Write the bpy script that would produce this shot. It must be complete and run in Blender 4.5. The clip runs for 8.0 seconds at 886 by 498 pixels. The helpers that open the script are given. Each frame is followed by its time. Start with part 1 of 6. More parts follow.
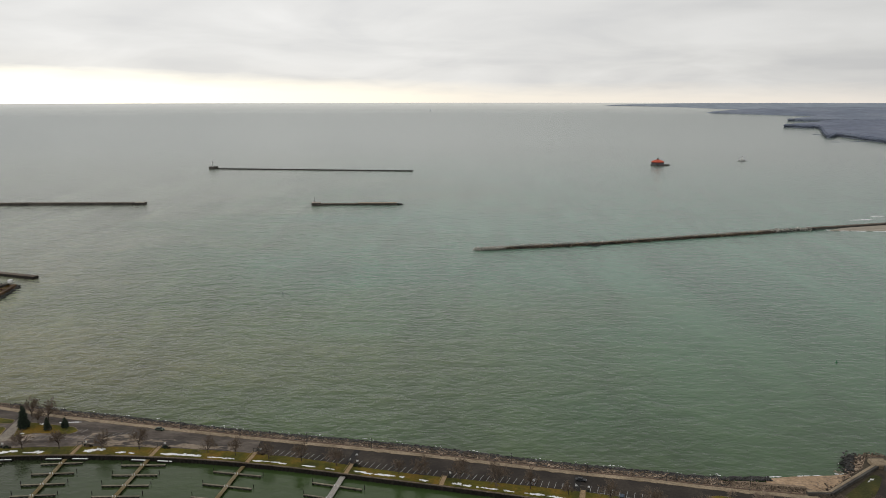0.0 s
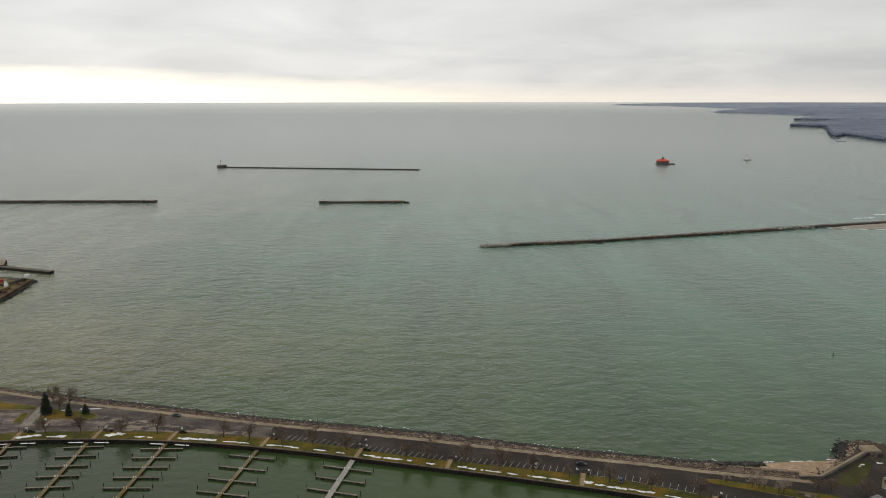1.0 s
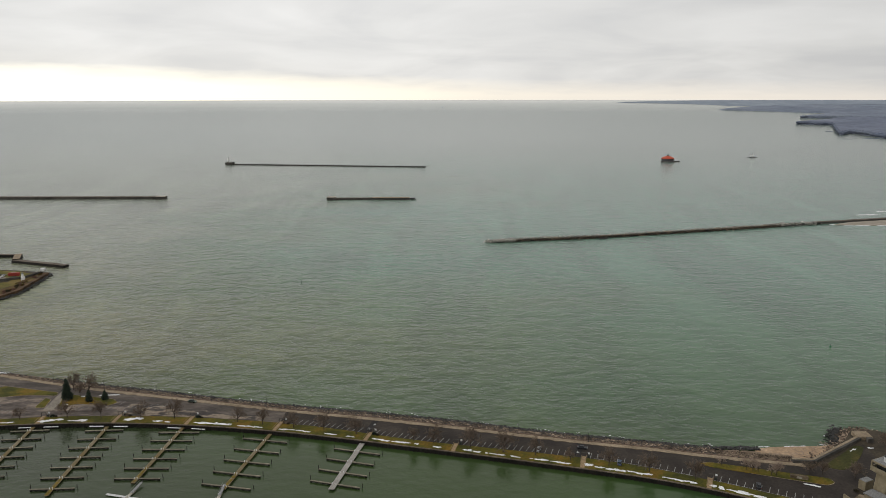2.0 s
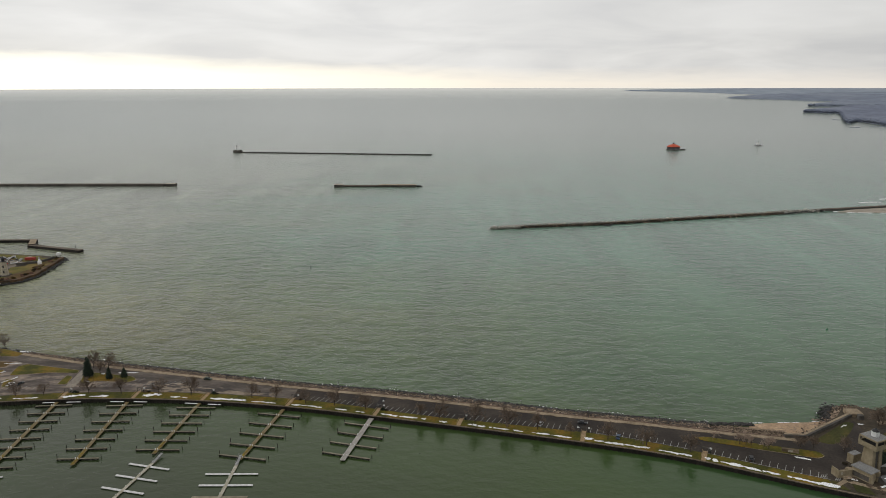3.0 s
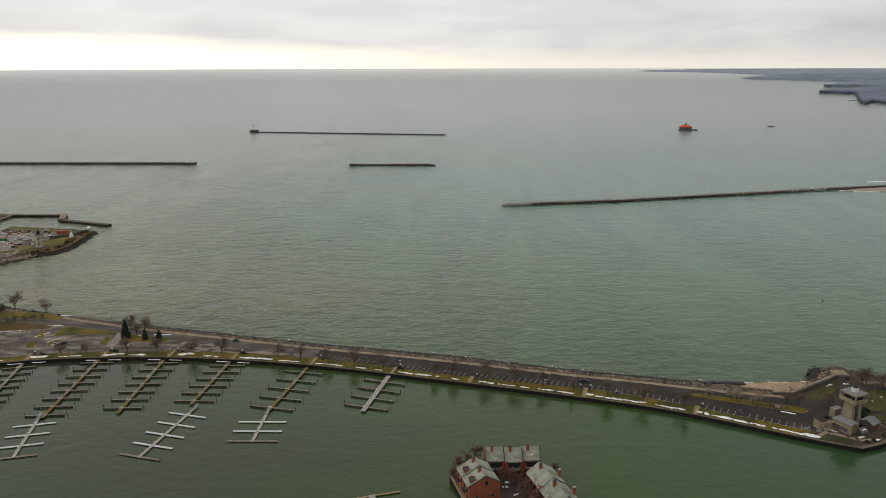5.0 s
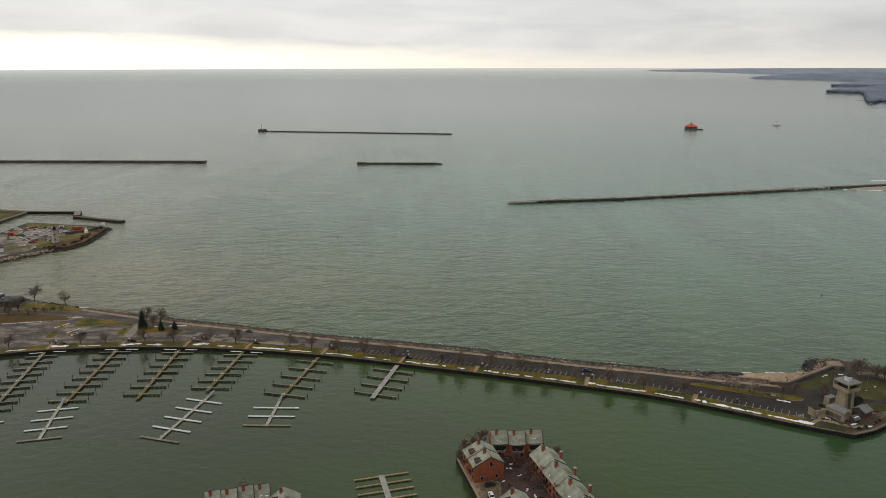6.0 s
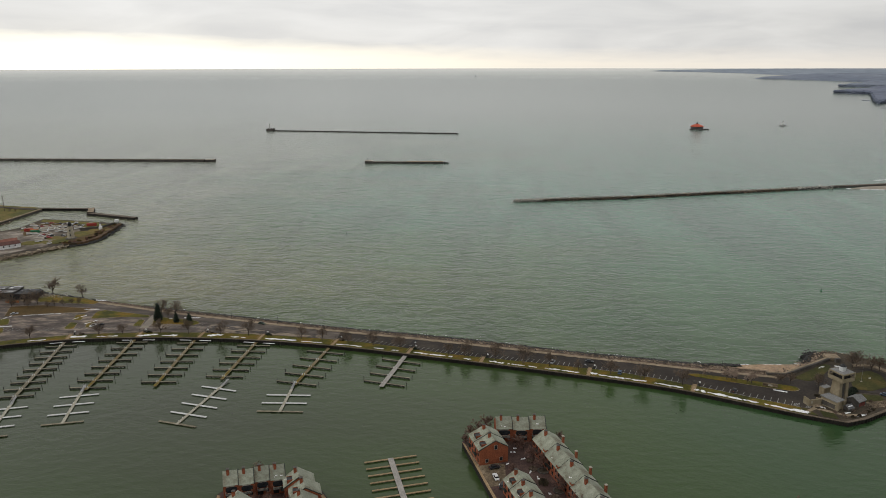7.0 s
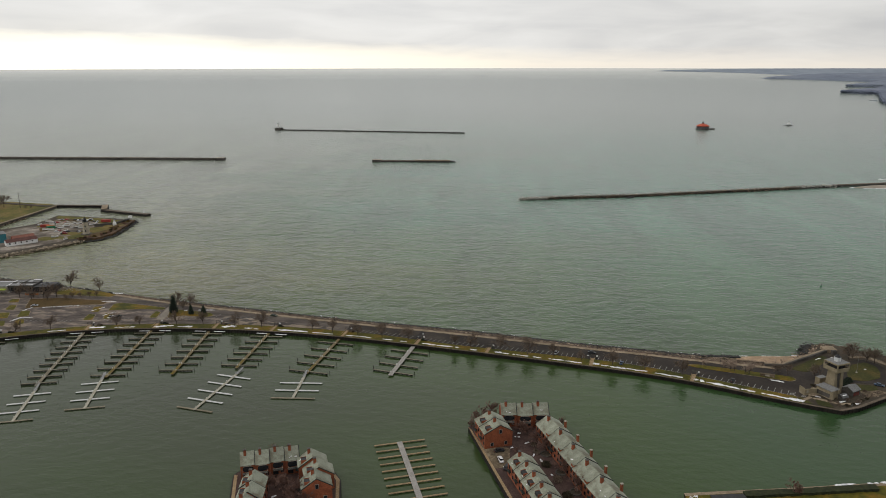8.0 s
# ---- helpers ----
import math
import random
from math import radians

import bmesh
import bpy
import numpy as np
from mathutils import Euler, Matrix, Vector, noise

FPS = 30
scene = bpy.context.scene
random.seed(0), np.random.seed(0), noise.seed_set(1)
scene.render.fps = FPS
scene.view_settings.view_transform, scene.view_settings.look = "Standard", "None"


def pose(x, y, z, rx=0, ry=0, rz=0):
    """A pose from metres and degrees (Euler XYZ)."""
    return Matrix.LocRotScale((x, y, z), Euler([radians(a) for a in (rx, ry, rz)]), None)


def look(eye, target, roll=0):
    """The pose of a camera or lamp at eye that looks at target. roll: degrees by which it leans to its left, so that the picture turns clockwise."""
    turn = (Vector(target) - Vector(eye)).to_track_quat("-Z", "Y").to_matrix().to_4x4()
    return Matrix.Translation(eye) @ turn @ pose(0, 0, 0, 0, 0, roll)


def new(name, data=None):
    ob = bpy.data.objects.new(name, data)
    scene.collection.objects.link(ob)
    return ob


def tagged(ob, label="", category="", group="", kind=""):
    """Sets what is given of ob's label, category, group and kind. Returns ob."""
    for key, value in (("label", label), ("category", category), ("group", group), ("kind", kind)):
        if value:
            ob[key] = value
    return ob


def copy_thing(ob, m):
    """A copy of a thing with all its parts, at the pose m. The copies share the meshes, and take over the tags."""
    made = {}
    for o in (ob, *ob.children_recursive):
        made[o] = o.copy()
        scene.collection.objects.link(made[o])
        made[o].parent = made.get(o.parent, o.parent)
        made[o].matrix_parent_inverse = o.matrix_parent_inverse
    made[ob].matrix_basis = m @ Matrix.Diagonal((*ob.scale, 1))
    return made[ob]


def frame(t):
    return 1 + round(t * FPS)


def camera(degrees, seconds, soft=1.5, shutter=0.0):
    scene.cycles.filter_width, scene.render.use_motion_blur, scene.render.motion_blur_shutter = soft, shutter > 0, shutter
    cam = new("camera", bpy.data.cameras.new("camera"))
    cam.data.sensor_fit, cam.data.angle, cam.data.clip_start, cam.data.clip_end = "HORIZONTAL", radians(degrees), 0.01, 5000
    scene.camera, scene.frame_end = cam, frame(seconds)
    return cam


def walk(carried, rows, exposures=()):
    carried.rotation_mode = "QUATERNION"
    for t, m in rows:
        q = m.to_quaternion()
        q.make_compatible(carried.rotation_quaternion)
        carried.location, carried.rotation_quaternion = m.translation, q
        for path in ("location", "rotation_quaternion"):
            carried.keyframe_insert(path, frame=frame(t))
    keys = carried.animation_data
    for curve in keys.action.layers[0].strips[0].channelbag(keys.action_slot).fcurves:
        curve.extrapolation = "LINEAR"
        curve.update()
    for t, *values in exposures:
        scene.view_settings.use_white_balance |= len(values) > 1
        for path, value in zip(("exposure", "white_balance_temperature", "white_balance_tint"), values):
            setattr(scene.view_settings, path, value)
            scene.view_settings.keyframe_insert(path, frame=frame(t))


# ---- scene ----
cam = camera(64.3, 8.0, soft=0.5)
# seconds, x, y, z, pitch, roll, yaw
PATH = [
    (0.0, 0.0, 0.0, 160.0, -12.10, 0.04, 0.00),
    (0.5, -0.1, -6.4, 159.8, -12.11, 0.04, 0.24),
    (1.0, -0.2, -12.8, 159.7, -12.14, 0.05, 0.48),
    (2.5, -0.3, -31.8, 159.5, -12.66, 0.07, 1.20),
    (3.0, -0.2, -38.3, 159.5, -13.23, 0.08, 1.45),
    (3.5, -0.1, -44.8, 159.5, -13.76, 0.10, 1.71),
    (4.0, 0.0, -51.2, 159.4, -14.29, 0.11, 1.97),
    (4.5, 0.2, -57.6, 159.4, -14.70, 0.11, 2.23),
    (6.0, 0.6, -76.8, 159.3, -14.74, 0.12, 3.02),
    (6.5, 0.7, -82.9, 159.2, -14.74, 0.10, 3.27),
    (7.0, 0.8, -89.0, 159.1, -14.73, 0.09, 3.54),
    (7.5, 0.9, -95.2, 159.0, -14.73, 0.08, 3.80),
    (8.0, 1.1, -101.6, 159.0, -14.74, 0.08, 4.07),
]
walk(cam, [(t, pose(x, y, z, 90 + p, r, w)) for t, x, y, z, p, r, w in PATH])

# ---- world, sun ----
SUN_AZ, SUN_EL = radians(-90), radians(30)     # from straight ahead (+y), towards -x


def ramp(nodes, stops, interpolation="LINEAR"):
    n = nodes.new("ShaderNodeValToRGB")
    n.color_ramp.interpolation = interpolation
    while len(n.color_ramp.elements) < len(stops):
        n.color_ramp.elements.new(0.5)
    for e, (p, c) in zip(n.color_ramp.elements, stops):
        e.position = p
        e.color = (c, c, c, 1) if isinstance(c, (int, float)) else (*c, 1)
    return n


def math_node(nodes, links, op, a, b=None, clamp=False):
    n = nodes.new("ShaderNodeMath")
    n.operation, n.use_clamp = op, clamp
    for i, v in enumerate((a, b)):
        if v is None:
            continue
        if isinstance(v, (int, float)):
            n.inputs[i].default_value = v
        else:
            links.new(v, n.inputs[i])
    return n.outputs[0]


def mix_node(nodes, links, fac, a, b, blend="MIX"):
    n = nodes.new("ShaderNodeMix")
    n.data_type, n.blend_type = "RGBA", blend
    for i, v in ((0, fac), (6, a), (7, b)):
        if isinstance(v, (int, float)):
            n.inputs[i].default_value = v
        elif isinstance(v, tuple):
            n.inputs[i].default_value = (*v, 1)
        else:
            links.new(v, n.inputs[i])
    return n.outputs[2]


def build_world():
    """Overcast winter sky: a low cloud deck over a bright clear slot along the lake horizon."""
    w = bpy.data.worlds.new("sky")
    scene.world = w
    w.use_nodes = True
    N, L = w.node_tree.nodes, w.node_tree.links
    N.clear()
    out, bg = N.new("ShaderNodeOutputWorld"), N.new("ShaderNodeBackground")
    L.new(bg.outputs[0], out.inputs[0])
    sky = N.new("ShaderNodeTexSky")
    sky.sky_type, sky.sun_disc = "NISHITA", False
    sky.sun_elevation, sky.sun_rotation = SUN_EL, SUN_AZ
    skyc = mix_node(N, L, 1.0, sky.outputs[0], (0.08, 0.08, 0.08), "MULTIPLY")
    tc = N.new("ShaderNodeTexCoord")
    sep = N.new("ShaderNodeSeparateXYZ")
    L.new(tc.outputs["Generated"], sep.inputs[0])
    X, Y, Z = sep.outputs
    # the deck as a plane high overhead: near the horizon its patches flatten into bands
    zz = math_node(N, L, "ADD", math_node(N, L, "MAXIMUM", Z, 0.0), 0.15)
    comb = N.new("ShaderNodeCombineXYZ")
    L.new(math_node(N, L, "DIVIDE", X, zz), comb.inputs[0])
    L.new(math_node(N, L, "DIVIDE", Y, zz), comb.inputs[1])
    n1 = N.new("ShaderNodeTexNoise")
    n1.inputs["Scale"].default_value, n1.inputs["Detail"].default_value, n1.inputs["Roughness"].default_value = 0.8, 4, 0.5
    n1.inputs["Distortion"].default_value = 0.7
    L.new(comb.outputs[0], n1.inputs["Vector"])
    n2 = N.new("ShaderNodeTexNoise")
    n2.inputs["Scale"].default_value, n2.inputs["Detail"].default_value = 2.6, 5
    n2.inputs["Distortion"].default_value = 0.5
    L.new(comb.outputs[0], n2.inputs["Vector"])
    nn = math_node(N, L, "ADD", math_node(N, L, "MULTIPLY", n1.outputs[0], 0.82), math_node(N, L, "MULTIPLY", n2.outputs[0], 0.18))
    deck = ramp(N, [(0.33, (0.685, 0.682, 0.682)), (0.5, (0.785, 0.777, 0.762)), (0.67, (0.87, 0.86, 0.842))])
    L.new(nn, deck.inputs[0])
    # azimuth from the hidden sun: 1 towards it, falling to the sides
    az = N.new("ShaderNodeMath")
    az.operation = "ARCTAN2"
    L.new(X, az.inputs[0]), L.new(Y, az.inputs[1])
    off = math_node(N, L, "ABSOLUTE", math_node(N, L, "SUBTRACT", az.outputs[0], SUN_AZ))
    near = ramp(N, [(0.0, 1.0), (0.4375, 0.92), (0.583, 0.48), (0.685, 0.22), (0.9625, 0.0)], "LINEAR")
    L.new(math_node(N, L, "DIVIDE", off, 2.4), near.inputs[0])
    shade = ramp(N, [(0.0, 1.04), (0.4, 1.03), (0.62, 1.05), (0.80, 0.91), (1.0, 0.75)])
    L.new(math_node(N, L, "DIVIDE", off, 2.4), shade.inputs[0])
    low = mix_node(N, L, 1.0, deck.outputs[0], shade.outputs[0], "MULTIPLY")
    # overhead the deck is brighter than low down
    rise = ramp(N, [(0.0, 1.0), (0.18, 1.0), (0.6, 1.08), (1.0, 1.15)])
    L.new(Z, rise.inputs[0])
    low = mix_node(N, L, 1.0, low, rise.outputs[0], "MULTIPLY")
    low = mix_node(N, L, 0.06, low, skyc)
    # the clear slot: its ragged upper edge lies higher towards the sun
    wob = math_node(N, L, "MULTIPLY", math_node(N, L, "SUBTRACT", n2.outputs[0], 0.5), 0.012)
    top = math_node(N, L, "ADD", math_node(N, L, "MULTIPLY", near.outputs[0], 0.026), 0.006)
    edge = math_node(N, L, "ADD", math_node(N, L, "SUBTRACT", top, Z), wob)
    slot = math_node(N, L, "DIVIDE", math_node(N, L, "ADD", edge, 0.011), 0.022, clamp=True)
    halo = math_node(N, L, "DIVIDE", math_node(N, L, "ADD", edge, 0.050), 0.075, clamp=True)
    halo = math_node(N, L, "MULTIPLY", math_node(N, L, "MULTIPLY", halo, halo), math_node(N, L, "MULTIPLY", near.outputs[0], 0.55))
    low = mix_node(N, L, halo, low, (0.98, 0.93, 0.80))
    glow = mix_node(N, L, near.outputs[0], (0.83, 0.755, 0.67), (1.55, 1.46, 1.18))
    low = mix_node(N, L, math_node(N, L, "MULTIPLY", slot, math_node(N, L, "ADD", near.outputs[0], 0.65, clamp=True)), low, glow)
    L.new(low, bg.inputs[0])
    bg.inputs[1].default_value = 1.0


build_world()
sun = new("sun", bpy.data.lights.new("sun", "SUN"))
sun.data.energy, sun.data.angle, sun.data.color = 0.5, radians(40), (1.0, 0.94, 0.85)
sun.matrix_world = look((0, 0, 0), (-math.sin(SUN_AZ) * math.cos(SUN_EL), -math.cos(SUN_AZ) * math.cos(SUN_EL), -math.sin(SUN_EL)))

# ---- materials ----


def surface(name, colors, scale=1.0, fine=0.0, rough=0.85, metal=0.0, bump=0.0, spread=0.18, stretch=(1, 1, 1), per_object=0.0, grit=0.26, island=0.0):
    """A weathered surface: two tones over large stains, a fine grain, a little relief. scale, fine: features a metre."""
    m = bpy.data.materials.new(name)
    m.use_nodes = True
    N, L = m.node_tree.nodes, m.node_tree.links
    b = N["Principled BSDF"]
    tc = N.new("ShaderNodeTexCoord")
    mp = N.new("ShaderNodeMapping")
    mp.inputs["Scale"].default_value = stretch
    L.new(tc.outputs["Object"], mp.inputs[0])
    big = N.new("ShaderNodeTexNoise")
    big.inputs["Scale"].default_value, big.inputs["Detail"].default_value, big.inputs["Roughness"].default_value = scale, 5, 0.6
    L.new(mp.outputs[0], big.inputs["Vector"])
    r = ramp(N, [(0.5 - spread, colors[0]), (0.5 + spread, colors[1])] if len(colors) == 2 else [(0.5 - spread, colors[0]), (0.5, colors[1]), (0.5 + spread, colors[2])])
    L.new(big.outputs[0], r.inputs[0])
    col = r.outputs[0]
    grain = N.new("ShaderNodeTexNoise")
    grain.inputs["Scale"].default_value, grain.inputs["Detail"].default_value = fine or scale * 7, 3
    L.new(mp.outputs[0], grain.inputs["Vector"])
    g = ramp(N, [(0.3, 1 - grit), (0.7, 1 + grit)])
    L.new(grain.outputs[0], g.inputs[0])
    col = mix_node(N, L, 1.0, col, g.outputs[0], "MULTIPLY")
    if per_object:
        oi = N.new("ShaderNodeObjectInfo")
        g2 = ramp(N, [(0.0, 1 - per_object), (1.0, 1 + per_object)])
        L.new(oi.outputs["Random"], g2.inputs[0])
        col = mix_node(N, L, 1.0, col, g2.outputs[0], "MULTIPLY")
    if island:
        ge = N.new("ShaderNodeNewGeometry")
        g3 = ramp(N, [(0.0, 1 - island), (0.7, 1.0), (1.0, 1 + 1.4 * island)])
        L.new(ge.outputs["Random Per Island"], g3.inputs[0])
        col = mix_node(N, L, 1.0, col, g3.outputs[0], "MULTIPLY")
    L.new(col, b.inputs["Base Color"])
    b.inputs["Roughness"].default_value, b.inputs["Metallic"].default_value = rough, metal
    b.inputs["Specular IOR Level"].default_value = 0.3
    if bump:
        bp = N.new("ShaderNodeBump")
        bp.inputs["Strength"].default_value, bp.inputs["Distance"].default_value = 0.6, bump
        L.new(grain.outputs[0], bp.inputs["Height"])
        L.new(bp.outputs[0], b.inputs["Normal"])
    return m


def water_material():
    """Lake and harbour water: silty green body, wind waves in several lengths, calm in the lee of the causeway."""
    m = bpy.data.materials.new("lake water")
    m.use_nodes = True
    N, L = m.node_tree.nodes, m.node_tree.links
    b = N["Principled BSDF"]
    tc = N.new("ShaderNodeTexCoord")
    sep = N.new("ShaderNodeSeparateXYZ")
    L.new(tc.outputs["Object"], sep.inputs[0])

    def mul(u, v):
        return math_node(N, L, "MULTIPLY", u, v)

    def add(u, v):
        return math_node(N, L, "ADD", u, v)

    def between(v, lo, hi):
        return math_node(N, L, "DIVIDE", math_node(N, L, "SUBTRACT", v, lo), hi - lo, clamp=True)

    def waves(sx, sy, scale, detail, turn=0.0, rough=0.55, bend=0.0):
        mp = N.new("ShaderNodeMapping")
        mp.inputs["Scale"].default_value = (sx, sy, 0)
        mp.inputs["Rotation"].default_value = (0, 0, radians(turn))
        L.new(tc.outputs["Object"], mp.inputs[0])
        n = N.new("ShaderNodeTexNoise")
        n.inputs["Scale"].default_value, n.inputs["Detail"].default_value, n.inputs["Roughness"].default_value = scale, detail, rough
        n.inputs["Distortion"].default_value = bend
        L.new(mp.outputs[0], n.inputs["Vector"])
        return n.outputs[0]

    # how far lakeward of the causeway's line: 0 in the harbour, 1 on the open lake
    s = add(sep.outputs[1], mul(sep.outputs[0], 0.26))
    open_lake = between(s, 258.0, 300.0)
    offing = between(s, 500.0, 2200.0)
    outer_lake = between(s, 650.0, 1900.0)

    # wind waves, heights in metres; their crests run along the causeway
    chop = waves(0.7, 1.0, 0.34, 2, -14, 0.5)
    swell = waves(0.70, 1.0, 0.118, 3, 8, 0.55, 0.12)
    roll = waves(0.55, 1.0, 0.047, 4, -6, 0.6, 0.12)
    sea = waves(0.26, 1.0, 0.016, 4, 8, 0.6)
    h = add(add(mul(chop, CHOP), mul(swell, SWELL)), mul(roll, ROLL))
    h = add(h, mul(mul(sea, offing), 0.9))
    h = mul(h, math_node(N, L, "SUBTRACT", 1.0, mul(between(s, 900.0, 2700.0), 0.82)))
    # the point shelters the water towards it
    lee = between(sep.outputs[0], -200.0, 170.0)
    h = mul(h, math_node(N, L, "SUBTRACT", 1.15, mul(mul(lee, 0.75), math_node(N, L, "SUBTRACT", 1.0, offing))))
    h = mul(h, add(mul(open_lake, 0.993), 0.007))
    lap = waves(0.6, 1.0, 0.22, 3, 40, 0.55)
    ripple = waves(0.7, 1.0, 1.1, 2, -30)
    h = add(h, mul(add(mul(lap, 0.26), mul(ripple, 0.022)), math_node(N, L, "SUBTRACT", 1.0, mul(open_lake, 0.995))))
    bp = N.new("ShaderNodeBump")
    bp.inputs["Strength"].default_value, bp.inputs["Distance"].default_value = 1.0, 1.0
    L.new(h, bp.inputs["Height"])
    L.new(bp.outputs[0], b.inputs["Normal"])

    # silt: brown-grey and turquoise-green bodies of water drift past one another
    drift = waves(0.5, 1.0, 0.0042, 4, 20, 0.5)
    silt = ramp(N, [(0.26, SILT[0]), (0.46, SILT[1]), (0.66, SILT[2])])
    L.new(add(drift, mul(add(sep.outputs[0], 110.0), 0.0008)), silt.inputs[0])
    # the marina end of the harbour is greyer, its middle greener
    harbour = ramp(N, [(0.38, HARBOUR[0]), (0.56, HARBOUR[1]), (0.72, HARBOUR[2])])
    L.new(add(drift, mul(add(sep.outputs[0], 60.0), 0.0011)), harbour.inputs[0])
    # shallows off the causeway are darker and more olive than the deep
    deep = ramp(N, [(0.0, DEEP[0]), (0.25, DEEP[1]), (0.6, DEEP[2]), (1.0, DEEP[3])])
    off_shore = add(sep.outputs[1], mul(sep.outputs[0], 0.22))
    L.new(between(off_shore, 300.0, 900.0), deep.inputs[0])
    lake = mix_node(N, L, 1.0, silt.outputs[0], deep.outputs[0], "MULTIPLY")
    # body colour pales with distance, in place of sky reflection and haze
    lake = mix_node(N, L, offing, lake, HAZED_LAKE)
    # wave shading put into the body colour: crests lighter and browner, troughs darker
    crest_shade = ramp(N, [(0.32, (0.79, 0.83, 0.84)), (0.5, 1.0), (0.68, (1.27, 1.18, 1.14))])
    L.new(add(mul(swell, 0.7), mul(roll, 0.3)), crest_shade.inputs[0])
    lake = mix_node(N, L, mul(math_node(N, L, "SUBTRACT", 1.0, offing), math_node(N, L, "SUBTRACT", 1.1, mul(lee, 0.5))), lake, mix_node(N, L, 1.0, lake, crest_shade.outputs[0], "MULTIPLY"))
    # slicks and gusts: lighter and darker long strokes down the wind
    gust = waves(1.0, 0.22, 0.016, 4, 28, 0.6, 0.6)
    stroke = ramp(N, [(0.34, 0.82), (0.66, 1.20)])
    L.new(gust, stroke.inputs[0])
    near_by = math_node(N, L, "SUBTRACT", 1.0, outer_lake)
    lake = mix_node(N, L, math_node(N, L, "ADD", mul(near_by, 0.65), 0.35), lake, mix_node(N, L, 1.0, lake, stroke.outputs[0], "MULTIPLY"))
    # horizon haze painted on: the outermost water blends to a pale cream
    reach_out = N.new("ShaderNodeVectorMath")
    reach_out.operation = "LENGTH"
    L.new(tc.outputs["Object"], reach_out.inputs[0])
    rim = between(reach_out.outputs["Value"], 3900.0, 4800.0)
    lake = mix_node(N, L, mul(rim, rim), lake, HORIZON_HAZE)
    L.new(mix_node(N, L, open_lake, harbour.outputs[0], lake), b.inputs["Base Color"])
    b.inputs["IOR"].default_value = 1.33
    L.new(mix_node(N, L, open_lake, (0.94, 1.0, 0.70), (1.0, 1.0, 1.0)), b.inputs["Specular Tint"])
    rough = add(0.14, mul(open_lake, 0.03))
    rough = add(rough, mul(mul(gust, open_lake), mul(near_by, 0.10)))
    L.new(add(rough, mul(offing, 0.05)), b.inputs["Roughness"])
    return m


CHOP, SWELL, ROLL = 0.60, 1.85, 1.75
SILT = ((0.116, 0.143, 0.106), (0.062, 0.104, 0.066), (0.050, 0.116, 0.080))
DEEP = ((0.81, 0.67, 0.375), (1.16, 1.01, 0.78), (1.35, 1.22, 1.22), (1.6, 1.42, 1.5))
# water colours with distant haze and reflected sky mixed in
HAZED_LAKE, HORIZON_HAZE = (0.140, 0.170, 0.148), (0.66, 0.665, 0.60)
HARBOUR = ((0.029, 0.038, 0.020), (0.034, 0.062, 0.017), (0.028, 0.061, 0.023))
WATER = water_material()
ASPHALT = surface("worn asphalt", [(0.018, 0.014, 0.0115), (0.030, 0.024, 0.0195), (0.054, 0.043, 0.034)], 0.06, 0.9, 0.9, spread=0.2)
OLD_ASPHALT = surface("patched asphalt", [(0.048, 0.038, 0.033), (0.100, 0.082, 0.071), (0.25, 0.20, 0.158)], 0.16, 0.9, 0.9, spread=0.17, stretch=(0.5, 1.3, 1))
WORN_ROAD = surface("bleached old road", [(0.050, 0.041, 0.035), (0.080, 0.066, 0.056), (0.13, 0.108, 0.090)], 0.10, 0.9, 0.9, spread=0.16, stretch=(0.5, 1.4, 1))
CONCRETE = surface("sandy concrete", [(0.185, 0.143, 0.094), (0.31, 0.245, 0.17)], 0.12, 1.2, 0.9)
DARK_CONCRETE = surface("stained dark concrete", [(0.045, 0.042, 0.038), (0.11, 0.10, 0.088)], 0.10, 0.7, 0.9)
PALE_CONCRETE = surface("pale weathered concrete", [(0.27, 0.245, 0.20), (0.38, 0.345, 0.285)], 0.2, 1.5, 0.85)
DIRT = surface("brown dirt and gravel", [(0.032, 0.026, 0.017), (0.070, 0.055, 0.038)], 0.08, 0.9, 0.95)
GRASS = surface("winter grass", [(0.040, 0.042, 0.004), (0.086, 0.076, 0.005), (0.150, 0.092, 0.009)], 0.10, 1.1, 0.95, bump=0.05, spread=0.14)
DEAD_GRASS = surface("brown winter grass", [(0.058, 0.037, 0.009), (0.098, 0.058, 0.015)], 0.07, 1.0, 0.95, bump=0.05)
SNOW = surface("old snow", [(0.68, 0.69, 0.71), (0.82, 0.82, 0.82)], 0.7, 3.0, 0.7)
ROCK = surface("grey-brown riprap rock", [(0.075, 0.054, 0.038), (0.145, 0.108, 0.078), (0.24, 0.185, 0.135)], 0.25, 1.5, 0.9, spread=0.12, island=0.75)
DARK_ROCK = surface("wet dark rock", [(0.014, 0.014, 0.014), (0.05, 0.048, 0.044)], 0.3, 1.5, 0.6, island=0.5)
PALE_ROCK = surface("pale limestone rock", [(0.20, 0.185, 0.16), (0.42, 0.40, 0.36)], 0.3, 1.5, 0.9, island=0.45)
TAN_ROCK = surface("tan limestone blocks", [(0.17, 0.135, 0.095), (0.36, 0.30, 0.22)], 0.3, 1.5, 0.9, island=0.5)
PALE_SAND = surface("pale dry sand", [(0.22, 0.19, 0.15), (0.34, 0.30, 0.25)], 0.05, 0.6, 0.9)
SAND = surface("wet sand", [(0.27, 0.185, 0.115), (0.42, 0.30, 0.195)], 0.09, 1.0, 0.85)
TIMBER = surface("dark wet timber", [(0.008, 0.007, 0.006), (0.024, 0.020, 0.016)], 0.3, 2.0, 0.8, per_object=0.3)
DOCK_WOOD = surface("weathered dock boards", [(0.125, 0.108, 0.072), (0.24, 0.212, 0.155)], 0.35, 2.2, 0.85, per_object=0.12)
